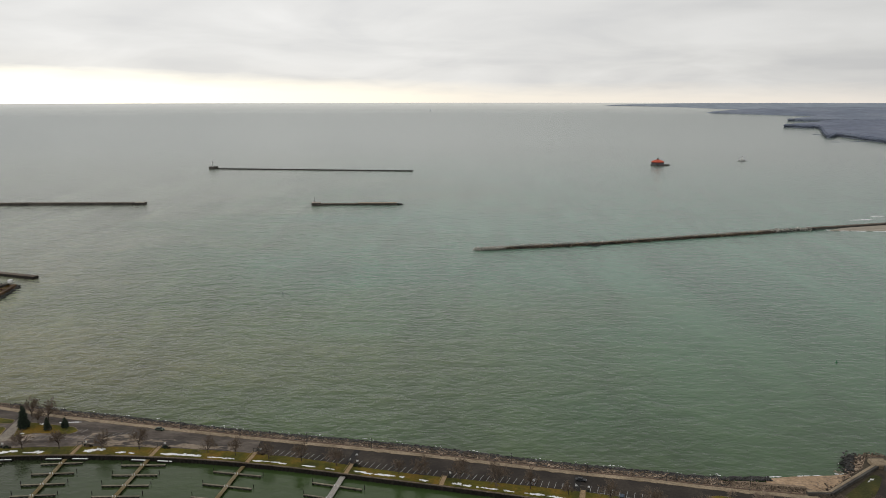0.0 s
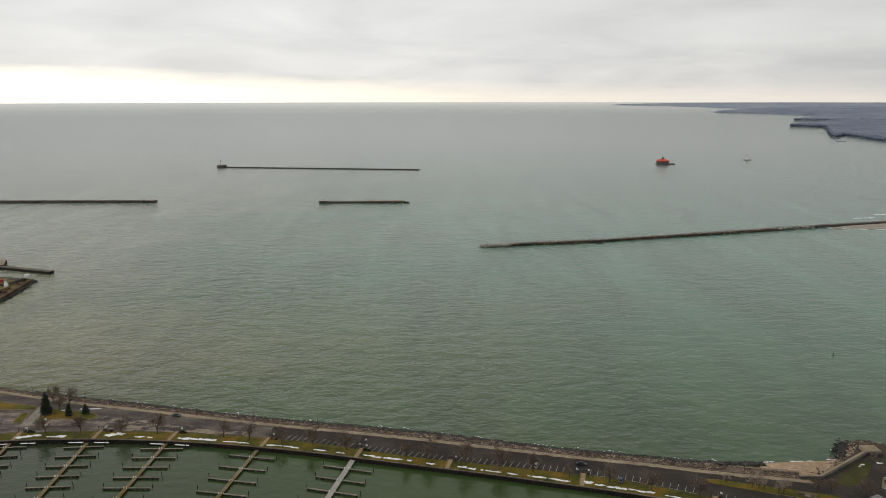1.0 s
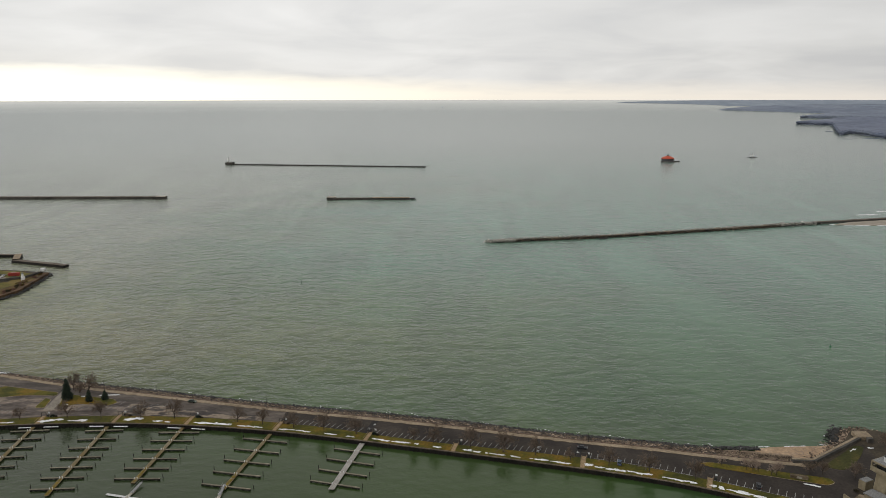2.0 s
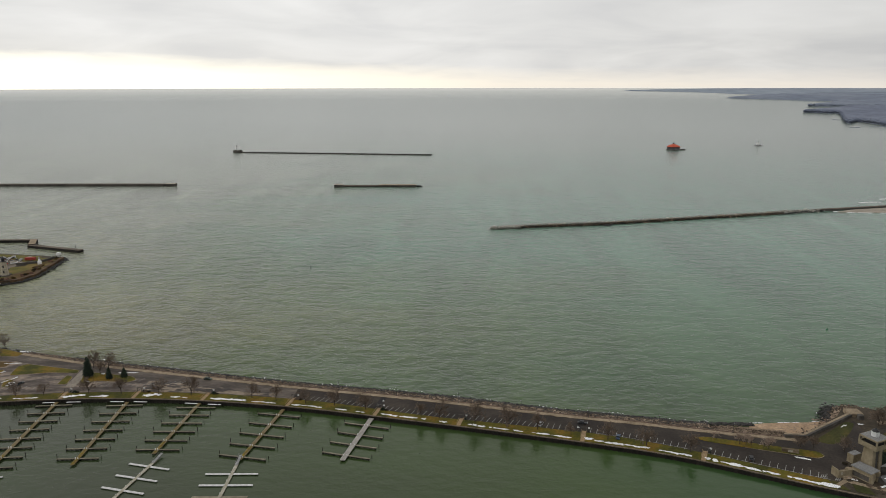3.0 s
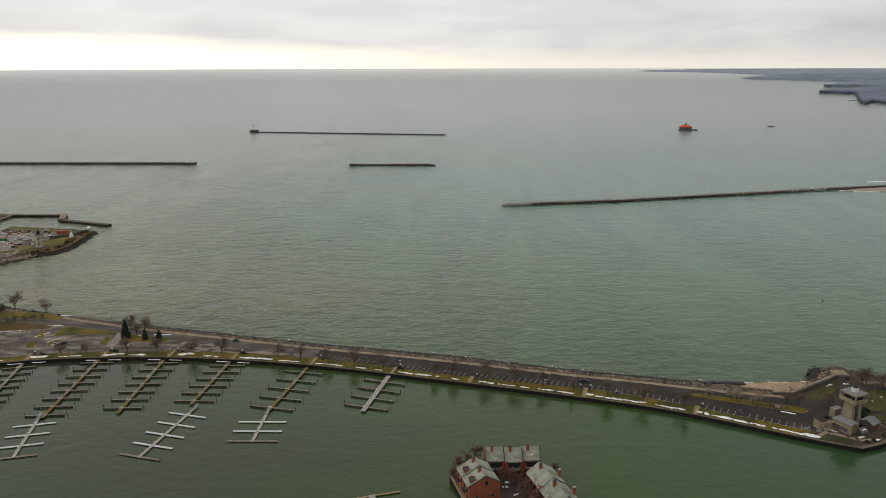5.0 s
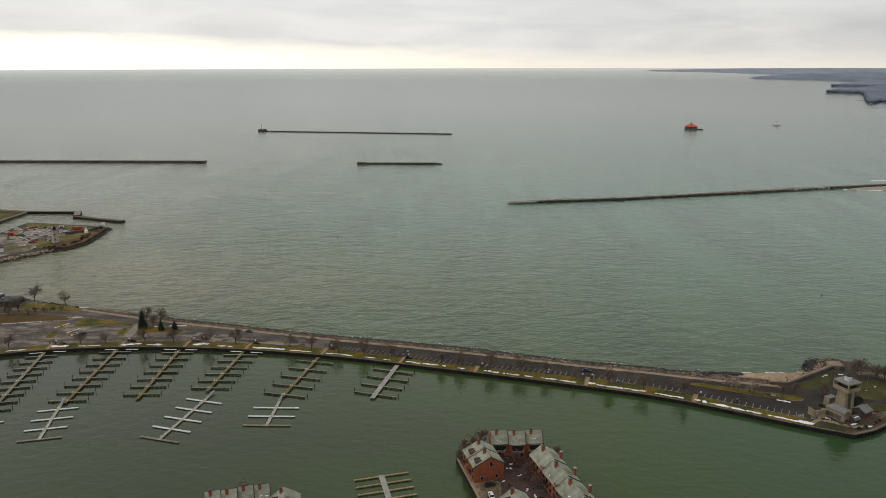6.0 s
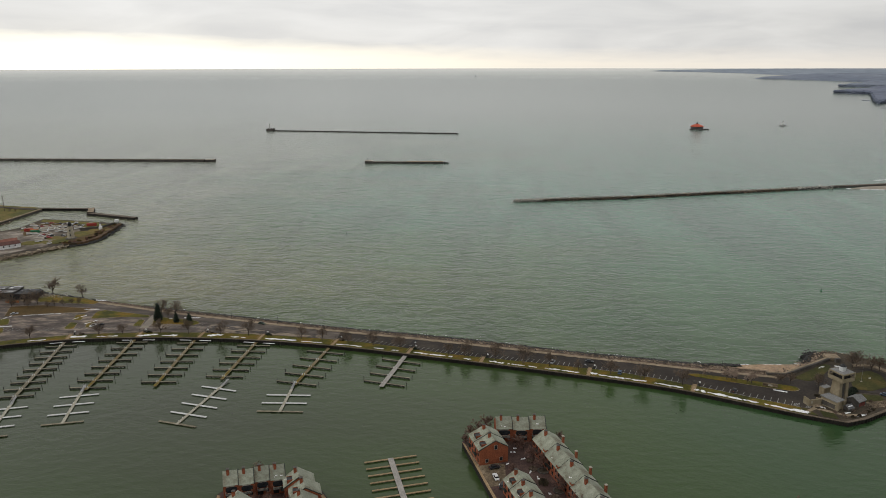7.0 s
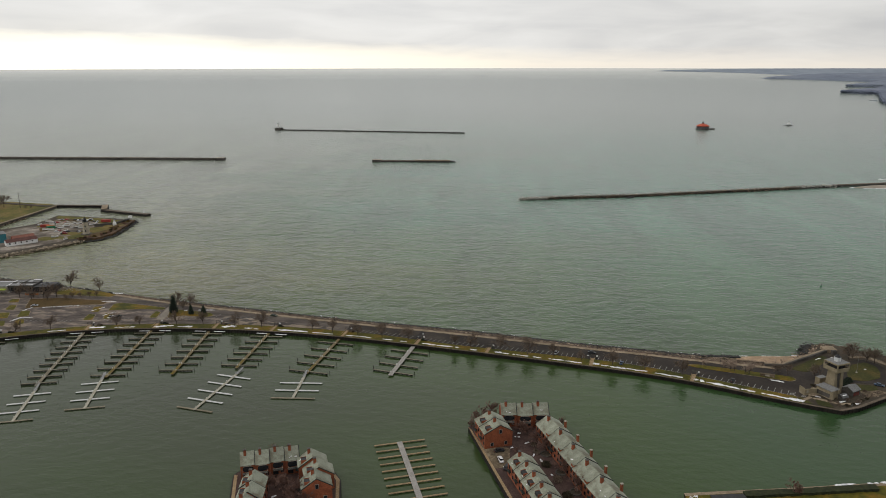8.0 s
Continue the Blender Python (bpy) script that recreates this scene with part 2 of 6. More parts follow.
MOSS_WOOD = surface("mossy dock boards", [(0.125, 0.085, 0.020), (0.15, 0.118, 0.062), (0.22, 0.185, 0.125)], 0.09, 2.0, 0.9)
MOSS = surface("yellow-green moss", [(0.10, 0.070, 0.010), (0.21, 0.150, 0.020)], 0.5, 2.5, 0.95)
NEW_WOOD = surface("new dock boards", [(0.19, 0.135, 0.068), (0.29, 0.215, 0.12)], 0.3, 2.0, 0.8, per_object=0.1)
FINGER_WOOD = surface("dark weathered finger boards", [(0.105, 0.094, 0.064), (0.215, 0.195, 0.145)], 0.5, 2.2, 0.85, per_object=0.2)
DOCK_PALE = surface("pale tan dock boards", [(0.27, 0.25, 0.19), (0.40, 0.375, 0.31)], 0.4, 2.0, 0.85)
DOCK_GREY = surface("grey dock deck", [(0.25, 0.235, 0.215), (0.33, 0.31, 0.285)], 0.4, 2.0, 0.85)
DOCK_WHITE = surface("frosted float deck", [(0.42, 0.42, 0.41), (0.62, 0.62, 0.62)], 0.5, 3.0, 0.8)
WHITE = surface("white paint", [(0.66, 0.66, 0.65), (0.78, 0.78, 0.77)], 0.4, 2.0, 0.6)
LINE_PAINT = surface("worn line paint", [(0.19, 0.19, 0.185), (0.40, 0.40, 0.39)], 0.8, 4.0, 0.8)
BARK = surface("grey-brown bark", [(0.045, 0.034, 0.028), (0.085, 0.066, 0.054)], 1.0, 5.0, 0.95)
TWIG = surface("brown twigs", [(0.106, 0.079, 0.058), (0.178, 0.134, 0.100)], 0.4, 2.0, 0.95)
PALE_TWIG = surface("pale tan twigs", [(0.24, 0.185, 0.145), (0.36, 0.28, 0.22)], 0.6, 3.0, 0.9)
RED_TWIG = surface("reddish twigs", [(0.11, 0.062, 0.048), (0.19, 0.112, 0.086)], 0.4, 2.0, 0.95)
SHRUB = surface("dark winter foliage", [(0.020, 0.018, 0.010), (0.055, 0.043, 0.024)], 0.8, 3.0, 0.95)
NEEDLE = surface("dark conifer needles", [(0.008, 0.014, 0.009), (0.022, 0.034, 0.018)], 0.8, 3.0, 0.9)
BRICK = surface("red-brown brick", [(0.18, 0.052, 0.025), (0.30, 0.095, 0.044)], 0.5, 3.0, 0.9, per_object=0.12)
ROOF = surface("pale grey-green shingle", [(0.15, 0.138, 0.098), (0.25, 0.268, 0.210), (0.305, 0.312, 0.25)], 0.22, 2.5, 0.9, per_object=0.10, grit=0.16)
TRIM = surface("dark green trim", [(0.018, 0.024, 0.020), (0.035, 0.042, 0.036)], 0.6, 3.0, 0.7)
PAVER = surface("dark red brick paving", [(0.045, 0.026, 0.022), (0.085, 0.052, 0.043)], 0.2, 1.5, 0.9)
TIMBER_WALK = surface("tan quay boards", [(0.24, 0.165, 0.09), (0.34, 0.245, 0.14)], 0.3, 2.0, 0.85)
GLASS = surface("dark window glass", [(0.012, 0.014, 0.016), (0.03, 0.034, 0.038)], 0.5, 2.0, 0.08)
BLACK = surface("black metal", [(0.012, 0.012, 0.013), (0.028, 0.028, 0.03)], 0.8, 3.0, 0.5)
STEEL = surface("grey metal", [(0.20, 0.20, 0.20), (0.30, 0.30, 0.30)], 0.8, 3.0, 0.5, metal=0.4)
LIMESTONE = surface("buff limestone", [(0.30, 0.265, 0.20), (0.42, 0.38, 0.30)], 0.5, 2.0, 0.85)
TOWER_STONE = surface("brown-buff concrete", [(0.19, 0.157, 0.100), (0.27, 0.228, 0.155)], 0.25, 0.9, 0.9, grit=0.10)
DARK_ROOF = surface("grey membrane roof", [(0.09, 0.09, 0.092), (0.17, 0.168, 0.165)], 0.15, 1.0, 0.9)
GREY_ROOF = surface("pale grey roof", [(0.15, 0.152, 0.15), (0.22, 0.22, 0.215)], 0.2, 1.5, 0.85)
BROWN_ROOF = surface("brown-red roof", [(0.085, 0.038, 0.032), (0.13, 0.065, 0.055)], 0.3, 1.5, 0.9)
RED = surface("red paint", [(0.26, 0.035, 0.025), (0.34, 0.055, 0.04)], 0.5, 2.0, 0.6)
ORANGE = surface("orange-red roof", [(0.40, 0.065, 0.035), (0.50, 0.10, 0.05)], 0.2, 1.0, 0.8)
ORANGE_NET = surface("orange netting", [(0.42, 0.14, 0.04), (0.55, 0.20, 0.07)], 0.6, 3.0, 0.8)
TEAL = surface("teal cladding", [(0.03, 0.14, 0.17), (0.045, 0.19, 0.23)], 0.3, 1.5, 0.6)
LIME = surface("lime awning", [(0.28, 0.36, 0.05), (0.38, 0.46, 0.09)], 0.5, 2.0, 0.8)
GREEN = surface("green paint", [(0.015, 0.10, 0.045), (0.03, 0.16, 0.07)], 0.5, 2.0, 0.6)
RUBBER = surface("black rubber", [(0.012, 0.012, 0.012), (0.022, 0.022, 0.022)], 2.0, 8.0, 0.9)
# aerial haze is painted into this colour: bluer and paler than bare woods
HAZED_WOODS = surface("haze-blue winter woods", [(0.105, 0.122, 0.172), (0.135, 0.155, 0.206), (0.165, 0.185, 0.232)], 0.006, 0.04, 0.95, spread=0.2, grit=0.16, island=0.12)


# the coasts farther back carry more of the haze in their colour
HAZED_FAR_WOODS = surface("haze-paled distant woods", [(0.19, 0.225, 0.275), (0.25, 0.285, 0.33)], 0.004, 0.02, 0.95, grit=0.1)
HAZED_MID_WOODS = surface("haze-tinted winter woods", [(0.130, 0.155, 0.205), (0.165, 0.190, 0.240), (0.19, 0.215, 0.258)], 0.005, 0.03, 0.95, grit=0.12)


def paint(name, c):
    m = surface(name, [tuple(0.9 * v for v in c), tuple(min(1, 1.1 * v) for v in c)], 1.0, 4.0, 0.3)
    return m


CAR_PAINTS = {"white": paint("white car paint", (0.62, 0.62, 0.62)), "dark": paint("dark grey car paint", (0.022, 0.023, 0.026)),
              "silver": paint("silver car paint", (0.30, 0.31, 0.32)), "blue": paint("blue car paint", (0.045, 0.08, 0.13)),
              "green": paint("dark green car paint", (0.03, 0.05, 0.03)), "red": paint("red car paint", (0.35, 0.03, 0.025))}

# ---- mesh helpers ----


def part(name, bm, material, parent=None, label="", smooth=False):
    """Links a bmesh as one mesh object, under a thing or a part."""
    me = bpy.data.meshes.new(name)
    bm.to_mesh(me)
    bm.free()
    me.materials.append(material)
    if smooth:
        me.polygons.foreach_set("use_smooth", [True] * len(me.polygons))
    ob = new(name, me)
    if parent:
        ob.parent = parent
    if label:
        ob["label"] = label
    return ob


def sheet(name, verts, faces, material, parent=None, smooth=False):
    me = bpy.data.meshes.new(name)
    me.from_pydata([tuple(v) for v in verts], [], [tuple(f) for f in faces])
    me.update()
    me.materials.append(material)
    if smooth:
        me.polygons.foreach_set("use_smooth", [True] * len(me.polygons))
    ob = new(name, me)
    if parent:
        ob.parent = parent
    return ob


def thing(name, m, label, category, group="", kind=""):
    ob = new(name)
    ob.matrix_basis = m
    return tagged(ob, label, category, group, kind)


def box(bm, x0, x1, y0, y1, z0, z1, m=None, taper=1.0, bevel=0.0):
    """A block; taper narrows its top about its middle."""
    cx, cy = (x0 + x1) / 2, (y0 + y1) / 2
    vs = []
    for z, k in ((z0, 1.0), (z1, taper)):
        for x, y in ((x0, y0), (x1, y0), (x1, y1), (x0, y1)):
            v = Vector((cx + (x - cx) * k, cy + (y - cy) * k, z))
            vs.append(bm.verts.new(m @ v if m else v))
    fs = [bm.faces.new([vs[i] for i in q]) for q in ((3, 2, 1, 0), (4, 5, 6, 7), (0, 1, 5, 4), (1, 2, 6, 5), (2, 3, 7, 6), (3, 0, 4, 7))]
    if bevel:
        es = list({e for f in fs for e in f.edges})
        bmesh.ops.bevel(bm, geom=es, offset=bevel, segments=1, affect="EDGES")
    return bm


def blocks(*bs, bevel=0.0):
    bm = bmesh.new()
    for b in bs:
        box(bm, *b, bevel=bevel)
    return bm


def prism(bm, pts, z0, z1, scale_top=1.0):
    """A solid over a convex or mild polygon, counter-clockwise."""
    cx, cy = sum(p[0] for p in pts) / len(pts), sum(p[1] for p in pts) / len(pts)
    lo = [bm.verts.new((x, y, z0)) for x, y in pts]
    hi = [bm.verts.new((cx + (x - cx) * scale_top, cy + (y - cy) * scale_top, z1)) for x, y in pts]
    n = len(pts)
    bm.faces.new(hi), bm.faces.new(lo[::-1])
    for i in range(n):
        bm.faces.new((lo[i], lo[(i + 1) % n], hi[(i + 1) % n], hi[i]))
    return bm


def lathe(bm, profile, n=16, m=None, cap=True):
    """Turns (radius, height) pairs about z."""
    rings = []
    for r, z in profile:
        rings.append([bm.verts.new((m or Matrix()) @ Vector((r * math.cos(2 * math.pi * i / n), r * math.sin(2 * math.pi * i / n), z))) for i in range(n)])
    for a, b in zip(rings, rings[1:]):
        for i in range(n):
            bm.faces.new((a[i], a[(i + 1) % n], b[(i + 1) % n], b[i]))
    if cap:
        bm.faces.new(rings[-1]), bm.faces.new(rings[0][::-1])
    return bm


def rod(bm, a, b, r0, r1=None, n=5):
    a, b = Vector(a), Vector(b)
    m = Matrix.Translation(a) @ (b - a).to_track_quat("Z", "Y").to_matrix().to_4x4()
    return lathe(bm, [(r0, 0), (r1 if r1 is not None else r0, (b - a).length)], n, m)


def curve(points):
    """A smooth y(x) through a few points."""
    xs, ys = np.array([p[0] for p in points], float), np.array([p[1] for p in points], float)
    d = np.diff(ys) / np.diff(xs)
    s = np.r_[d[0], (d[:-1] + d[1:]) / 2, d[-1]]

    def at(x):
        i = int(np.clip(np.searchsorted(xs, x) - 1, 0, len(xs) - 2))
        h = xs[i + 1] - xs[i]
        u = min(max((x - xs[i]) / h, 0.0), 1.0)
        return float((2 * u**3 - 3 * u**2 + 1) * ys[i] + (u**3 - 2 * u**2 + u) * h * s[i] + (3 * u**2 - 2 * u**3) * ys[i + 1] + (u**3 - u**2) * h * s[i + 1])
    return at


def strip(name, lo, hi, x0, x1, z_lo, z_hi, material, depth=0.4, step=4.0, rough=0.0, across=1):
    """A slab between two lines lo(x) and hi(x), z_lo high along one and z_hi along the other."""
    rng = random.Random(len(name) * 7 + int(x0))
    n = max(2, int((x1 - x0) / step) + 1)
    verts, faces = [], []
    k = across + 1
    for i in range(n):
        x = x0 + (x1 - x0) * i / (n - 1)
        a, b = lo(x) + rng.uniform(-rough, rough), hi(x) + rng.uniform(-rough, rough)
        for j in range(k):
            f = j / across
            verts.append((x, a + (b - a) * f, z_lo + (z_hi - z_lo) * f))
        verts.append((x, a, z_lo - depth))
        verts.append((x, b, z_hi - depth))
    w = k + 2
    for i in range(n - 1):
        p, q = i * w, (i + 1) * w
        for j in range(across):
            faces.append((p + j, q + j, q + j + 1, p + j + 1))
        faces.append((p + k, q + k, q, p))
        faces.append((p + across, q + across, q + k + 1, p + k + 1))
    for p in (0, (n - 1) * w):
        faces.append((p, *[p + j for j in range(1, k)], p + k + 1, p + k))
    return tagged(sheet(name, verts, faces, material), kind="structure")


def rounded(pts, r=2.0, n=4):
    """A polygon with its corners cut round."""
    out = []
    m = len(pts)
    for i in range(m):
        p, a, b = Vector(pts[i]), Vector(pts[i - 1]), Vector(pts[(i + 1) % m])
        da, db = (a - p), (b - p)
        ra, rb = min(r, da.length * 0.45), min(r, db.length * 0.45)
        s, e = p + da.normalized() * ra, p + db.normalized() * rb
        for j in range(n + 1):
            u = j / n
            q = s * (1 - u) ** 2 + p * 2 * u * (1 - u) + e * u * u
            out.append((q.x, q.y))
    return out


def slab(name, pts, z0, z1, material, r=0.0, kind="structure", parent=None):
    bm = prism(bmesh.new(), rounded(pts, r) if r else pts, z0, z1)
    bmesh.ops.triangulate(bm, faces=[f for f in bm.faces if len(f.verts) > 4])
    ob = part(name, bm, material, parent)
    return tagged(ob, kind=kind) if kind else ob


ROCK_DIRS = [Vector(v).normalized() for v in ((1, 0, 0), (0, 1, 0), (-1, 0, 0), (0, -1, 0), (0, 0, 1), (0, 0, -1), (1, 1, .9), (-1, 1, .8), (-1, -1, .9), (1, -1, .8))]
ROCK_FACES = [(0, 6, 9), (0, 1, 6), (1, 7, 6), (1, 2, 7), (2, 8, 7), (2, 3, 8), (3, 9, 8), (3, 0, 9), (4, 9, 6), (4, 6, 7), (4, 7, 8), (4, 8, 9), (5, 1, 0), (5, 2, 1), (5, 3, 2), (5, 0, 3)]


def rocks(name, places, material, label, category="rocks", seed=1):
    """Heaped angular rocks, (x, y, z, size) each, joined in one mesh."""
    rng = random.Random(seed)
    verts, faces = [], []
    for x, y, z, s in places:
        base = len(verts)
        a = rng.uniform(0, 6.28)
        ca, sa = math.cos(a), math.sin(a)
        kx, ky, kz = rng.uniform(0.7, 1.4), rng.uniform(0.6, 1.1), rng.uniform(0.5, 0.95)
        for d in ROCK_DIRS:
            k = s * 0.5 * rng.uniform(0.75, 1.2)
            px, py = d.x * k * kx, d.y * k * ky
            verts.append((x + px * ca - py * sa, y + px * sa + py * ca, z + d.z * k * kz))
        faces += [tuple(base + i for i in f) for f in ROCK_FACES]
    return tagged(sheet(name, verts, faces, material), label, category, kind="stuff")


# ---- water and far shore ----
EYE_H, ARC, CURVE = 160.0, 2400.0, 2.226e-5


def far(d):
    """Radius and height at which the sheet shows what lies d metres off: past ARC it draws in and up, so that it ends at the horizon."""
    if d <= ARC:
        return d, 0.0
    b = EYE_H / d - 2 * CURVE * ARC
    r = (-b + math.sqrt(b * b - 4 * CURVE * (CURVE * ARC * ARC - EYE_H))) / (2 * CURVE)
    return r, EYE_H - r * EYE_H / d


def spot(x, y, up=0.0):
    """A true place out on the lake, set on the sheet."""
    d, a = math.hypot(x, y + 50), math.atan2(x, y + 50)
    r, z = far(d)
    return Vector((r * math.sin(a), r * math.cos(a) - 50, z + up * r / d)), r / d


def build_water():
    ds = [0.0, 60, 120, 180, 240, 300, 360, 430, 520, 640, 800, 1000, 1250, 1550, 1900, 2400]
    d = 2400.0
    while d < 24200:
        d *= 1.06
        ds.append(min(d, 24200))
    seg = 160
    verts, faces = [(0, -50, 0)], []
    for d in ds[1:]:
        r, z = far(d)
        for i in range(seg):
            a = 2 * math.pi * i / seg
            verts.append((r * math.sin(a), r * math.cos(a) - 50, z))
    for i in range(seg):
        faces.append((0, 1 + (i + 1) % seg, 1 + i))
    for k in range(len(ds) - 2):
        p, q = 1 + k * seg, 1 + (k + 1) * seg
        for i in range(seg):
            j = (i + 1) % seg
            faces.append((p + i, p + j, q + j, q + i))
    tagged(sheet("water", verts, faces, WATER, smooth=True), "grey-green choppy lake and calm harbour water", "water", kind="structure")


build_water()


def far_shore(name, az0, az1, near, back, seed, tall=12.0, steps=70, material=None):
    """Wooded low land between two distances given over the azimuth (degrees right of straight ahead)."""
    verts, faces = [], []
    rows = 34
    noise.seed_set(seed)
    for i in range(steps + 1):
        a = az0 + (az1 - az0) * i / steps
        n, b = near(a), back(a)
        for j in range(rows + 1):
            f = j / rows
            d = n * (b / n) ** f
            lift = 0.0
            ramp_in = min(1.0, (d - n) / (0.003 * n + 6)) * min(1.0, (i + 0.2) / (0.025 * steps))
            wx, wy = d * math.sin(radians(a)), d * math.cos(radians(a))
            if j:
                crown = 1.0 + (0.55 * noise.noise(Vector((wx * 0.02, wy * 0.006, 3))) + 0.5 * noise.noise(Vector((wx * 0.07, 1, seed)))) * math.exp(-(j - 1) / 2.5)
                lift = crown * (1.5 + tall * (0.8 + 0.25 * noise.noise(Vector((wx * 0.0018, wy * 0.0018, seed))))) * ramp_in
            r, z = far(d)
            verts.append((r * math.sin(radians(a)), r * math.cos(radians(a)) - 50, z - 0.4 + max(lift, 0.6 if j else 0.0) * r / d))
    for i in range(steps):
        for j in range(rows):
            p = i * (rows + 1) + j
            faces.append((p, p + 1, p + rows + 2, p + rows + 1))
    return sheet(name, verts, faces, material or HAZED_WOODS, smooth=True)


def flat(*pairs):
    return curve(pairs)


COASTS = ((12.5, flat((12.5, 15600), (17.8, 13300), (21.7, 11000), (46, 10500)), flat((12.5, 16000), (16, 19000), (20, 22000), (46, 23500)), 3, 12, 300, HAZED_FAR_WOODS, 0),
          (19.9, flat((19.9, 8250), (24.2, 7600), (26, 7300), (46, 6400)), flat((19.9, 8400), (21.5, 9600), (24, 11800), (46, 13000)), 5, 14, 300, HAZED_MID_WOODS, 0),
          (25.4, flat((25.4, 5600), (27.9, 5650), (46, 5500)), flat((25.4, 5700), (26.5, 6300), (28, 7600), (46, 8000)), 9, 16, 300, HAZED_MID_WOODS, 500),
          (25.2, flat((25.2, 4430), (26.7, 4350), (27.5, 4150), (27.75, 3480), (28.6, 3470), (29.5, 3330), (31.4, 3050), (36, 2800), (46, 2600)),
           flat((25.2, 4480), (26.7, 5000), (27.6, 5300), (29, 6200), (46, 6600)), 7, 13, 420, HAZED_WOODS, 3200))
far_land = thing("far_shore", pose(0, 0, 0), "hazy wooded far shore with bare winter trees", "shoreline", kind="structure")
for az0, near_edge, back_edge, seed, tall, steps, mat, clumps in COASTS:
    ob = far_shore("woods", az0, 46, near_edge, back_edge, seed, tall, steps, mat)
    ob.parent = far_land
    tagged(ob, kind="stuff")
    rng = random.Random(seed)
    places = []
    for i in range(clumps):
        a = az0 + (38 - az0) * rng.random() ** 1.4
        d = near_edge(a) * (1 + abs(rng.gauss(0, 0.014))) + 8
        if d > back_edge(a):
            continue
        rr, z = far(d)
        k = rr / d
        places.append((rr * math.sin(radians(a)), rr * math.cos(radians(a)) - 50, z + (tall * 0.6 + rng.uniform(-4, 3)) * k, rng.uniform(8, 17) * k))
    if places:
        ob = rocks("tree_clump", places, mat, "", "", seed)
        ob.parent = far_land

for a0, d0, a1, d1 in ((28.1, 3020, 28.7, 3035), (29.3, 3066, 30.6, 3160), (27.0, 3620, 27.5, 3600)):
    groyne = bmesh.new()
    p, k = spot(d0 * math.sin(radians(a0)), d0 * math.cos(radians(a0)) - 50)
    q, k = spot(d1 * math.sin(radians(a1)), d1 * math.cos(radians(a1)) - 50)
    rod(groyne, p, q, 1.5, 1.5, 6)
    # same haze-blue colour as the nearest coast
    tagged(part("groyne", groyne, HAZED_WOODS), "low haze-tinted rock groyne off the far shore", "groyne")

# ---- causeway ----
Z = 2.0
inner = curve([(-430, 198), (-330, 249), (-289, 270), (-245, 285), (-205, 291), (-160, 292.5), (-112, 289), (-69, 282), (-27, 272.5), (34, 258), (93, 241.5), (150, 216), (165, 210)])
outer = curve([(-430, 398), (-322, 372), (-258, 352), (-198, 334.6), (-165, 327), (-134, 320), (-105, 313.4), (-76, 307.2), (-48, 302), (-22, 296.6), (1, 291.6), (17, 287.7), (41, 282), (65, 276.6), (88, 272), (110, 266.5), (152, 258.5)])
reach = curve([(-430, 6), (-322, 6), (-258, 7), (-198, 8.5), (-165, 9), (-129, 8.6), (-76, 9), (-22, 10), (17, 9.8), (41, 9.2), (65, 9.6), (88, 10), (115, 11.5), (138, 15), (152, 16.5)])
green = curve([(-430, 7.5), (-200, 7.5), (-143, 8), (-70, 8.5), (-16, 6.5), (68, 9.5), (103, 8), (152, 7.5)])


def toe(x):
    return outer(x) + reach(x)


strip("ground", inner, outer, -430, 150, Z, Z, DIRT, depth=4.0, across=6)
strip("bank", outer, toe, -430, 118, Z - 0.2, -0.6, ROCK, depth=2.0, rough=0.5, across=3)
strip("bank", outer, toe, 118, 152, Z - 0.1, -0.6, surface("sandy debris", [(0.10, 0.075, 0.05), (0.20, 0.15, 0.10), (0.28, 0.21, 0.14)], 0.3, 1.5, 0.95), depth=2.0, rough=0.5, across=3)
strip("lawn", lambda x: inner(x) + 0.5, lambda x: inner(x) + green(x), -430, 150, Z + 0.12, Z + 0.12, GRASS, rough=0.15)
strip("road", lambda x: inner(x) + green(x), lambda x: outer(x) - 3.3, -86, 150, Z + 0.05, Z + 0.05, ASPHALT)
strip("road", lambda x: inner(x) + green(x), lambda x: outer(x) - 3.3, -170, -86, Z + 0.05, Z + 0.05, WORN_ROAD)
strip("car_park", lambda x: inner(x) + green(x), lambda x: outer(x) - 12.0, -430, -170, Z + 0.04, Z + 0.04, OLD_ASPHALT, across=4)
strip("road", lambda x: outer(x) - 12.0, lambda x: outer(x) - 3.3, -430, -170, Z + 0.07, Z + 0.07, WORN_ROAD)
strip("pavement", lambda x: outer(x) - 3.3 + 0.5 * math.sin(x * 0.9) * max(0.0, math.sin(x * 0.17)), lambda x: outer(x) - 0.45, -262, 152, Z + 0.18, Z + 0.18, CONCRETE, rough=0.12, step=1.5)
strip("parapet", lambda x: outer(x) - 0.4, lambda x: outer(x) + 0.25, -262, 152, Z + 0.38, Z + 0.38, surface("rusty brown kerb stone", [(0.09, 0.06, 0.045), (0.17, 0.12, 0.09)], 0.2, 1.5, 0.9), depth=1.2)
strip("road_patch", lambda x: inner(x) + green(x) + 0.4, lambda x: outer(x) - 12.2 - 1.5 * math.sin(x * 0.21), -169, -96, Z + 0.08, Z + 0.08,
      surface("bleached patchy lot", [(0.055, 0.047, 0.043), (0.080, 0.068, 0.060), (0.23, 0.185, 0.14)], 0.26, 0.9, 0.95, spread=0.05, stretch=(0.45, 1.2, 1)), rough=0.8)

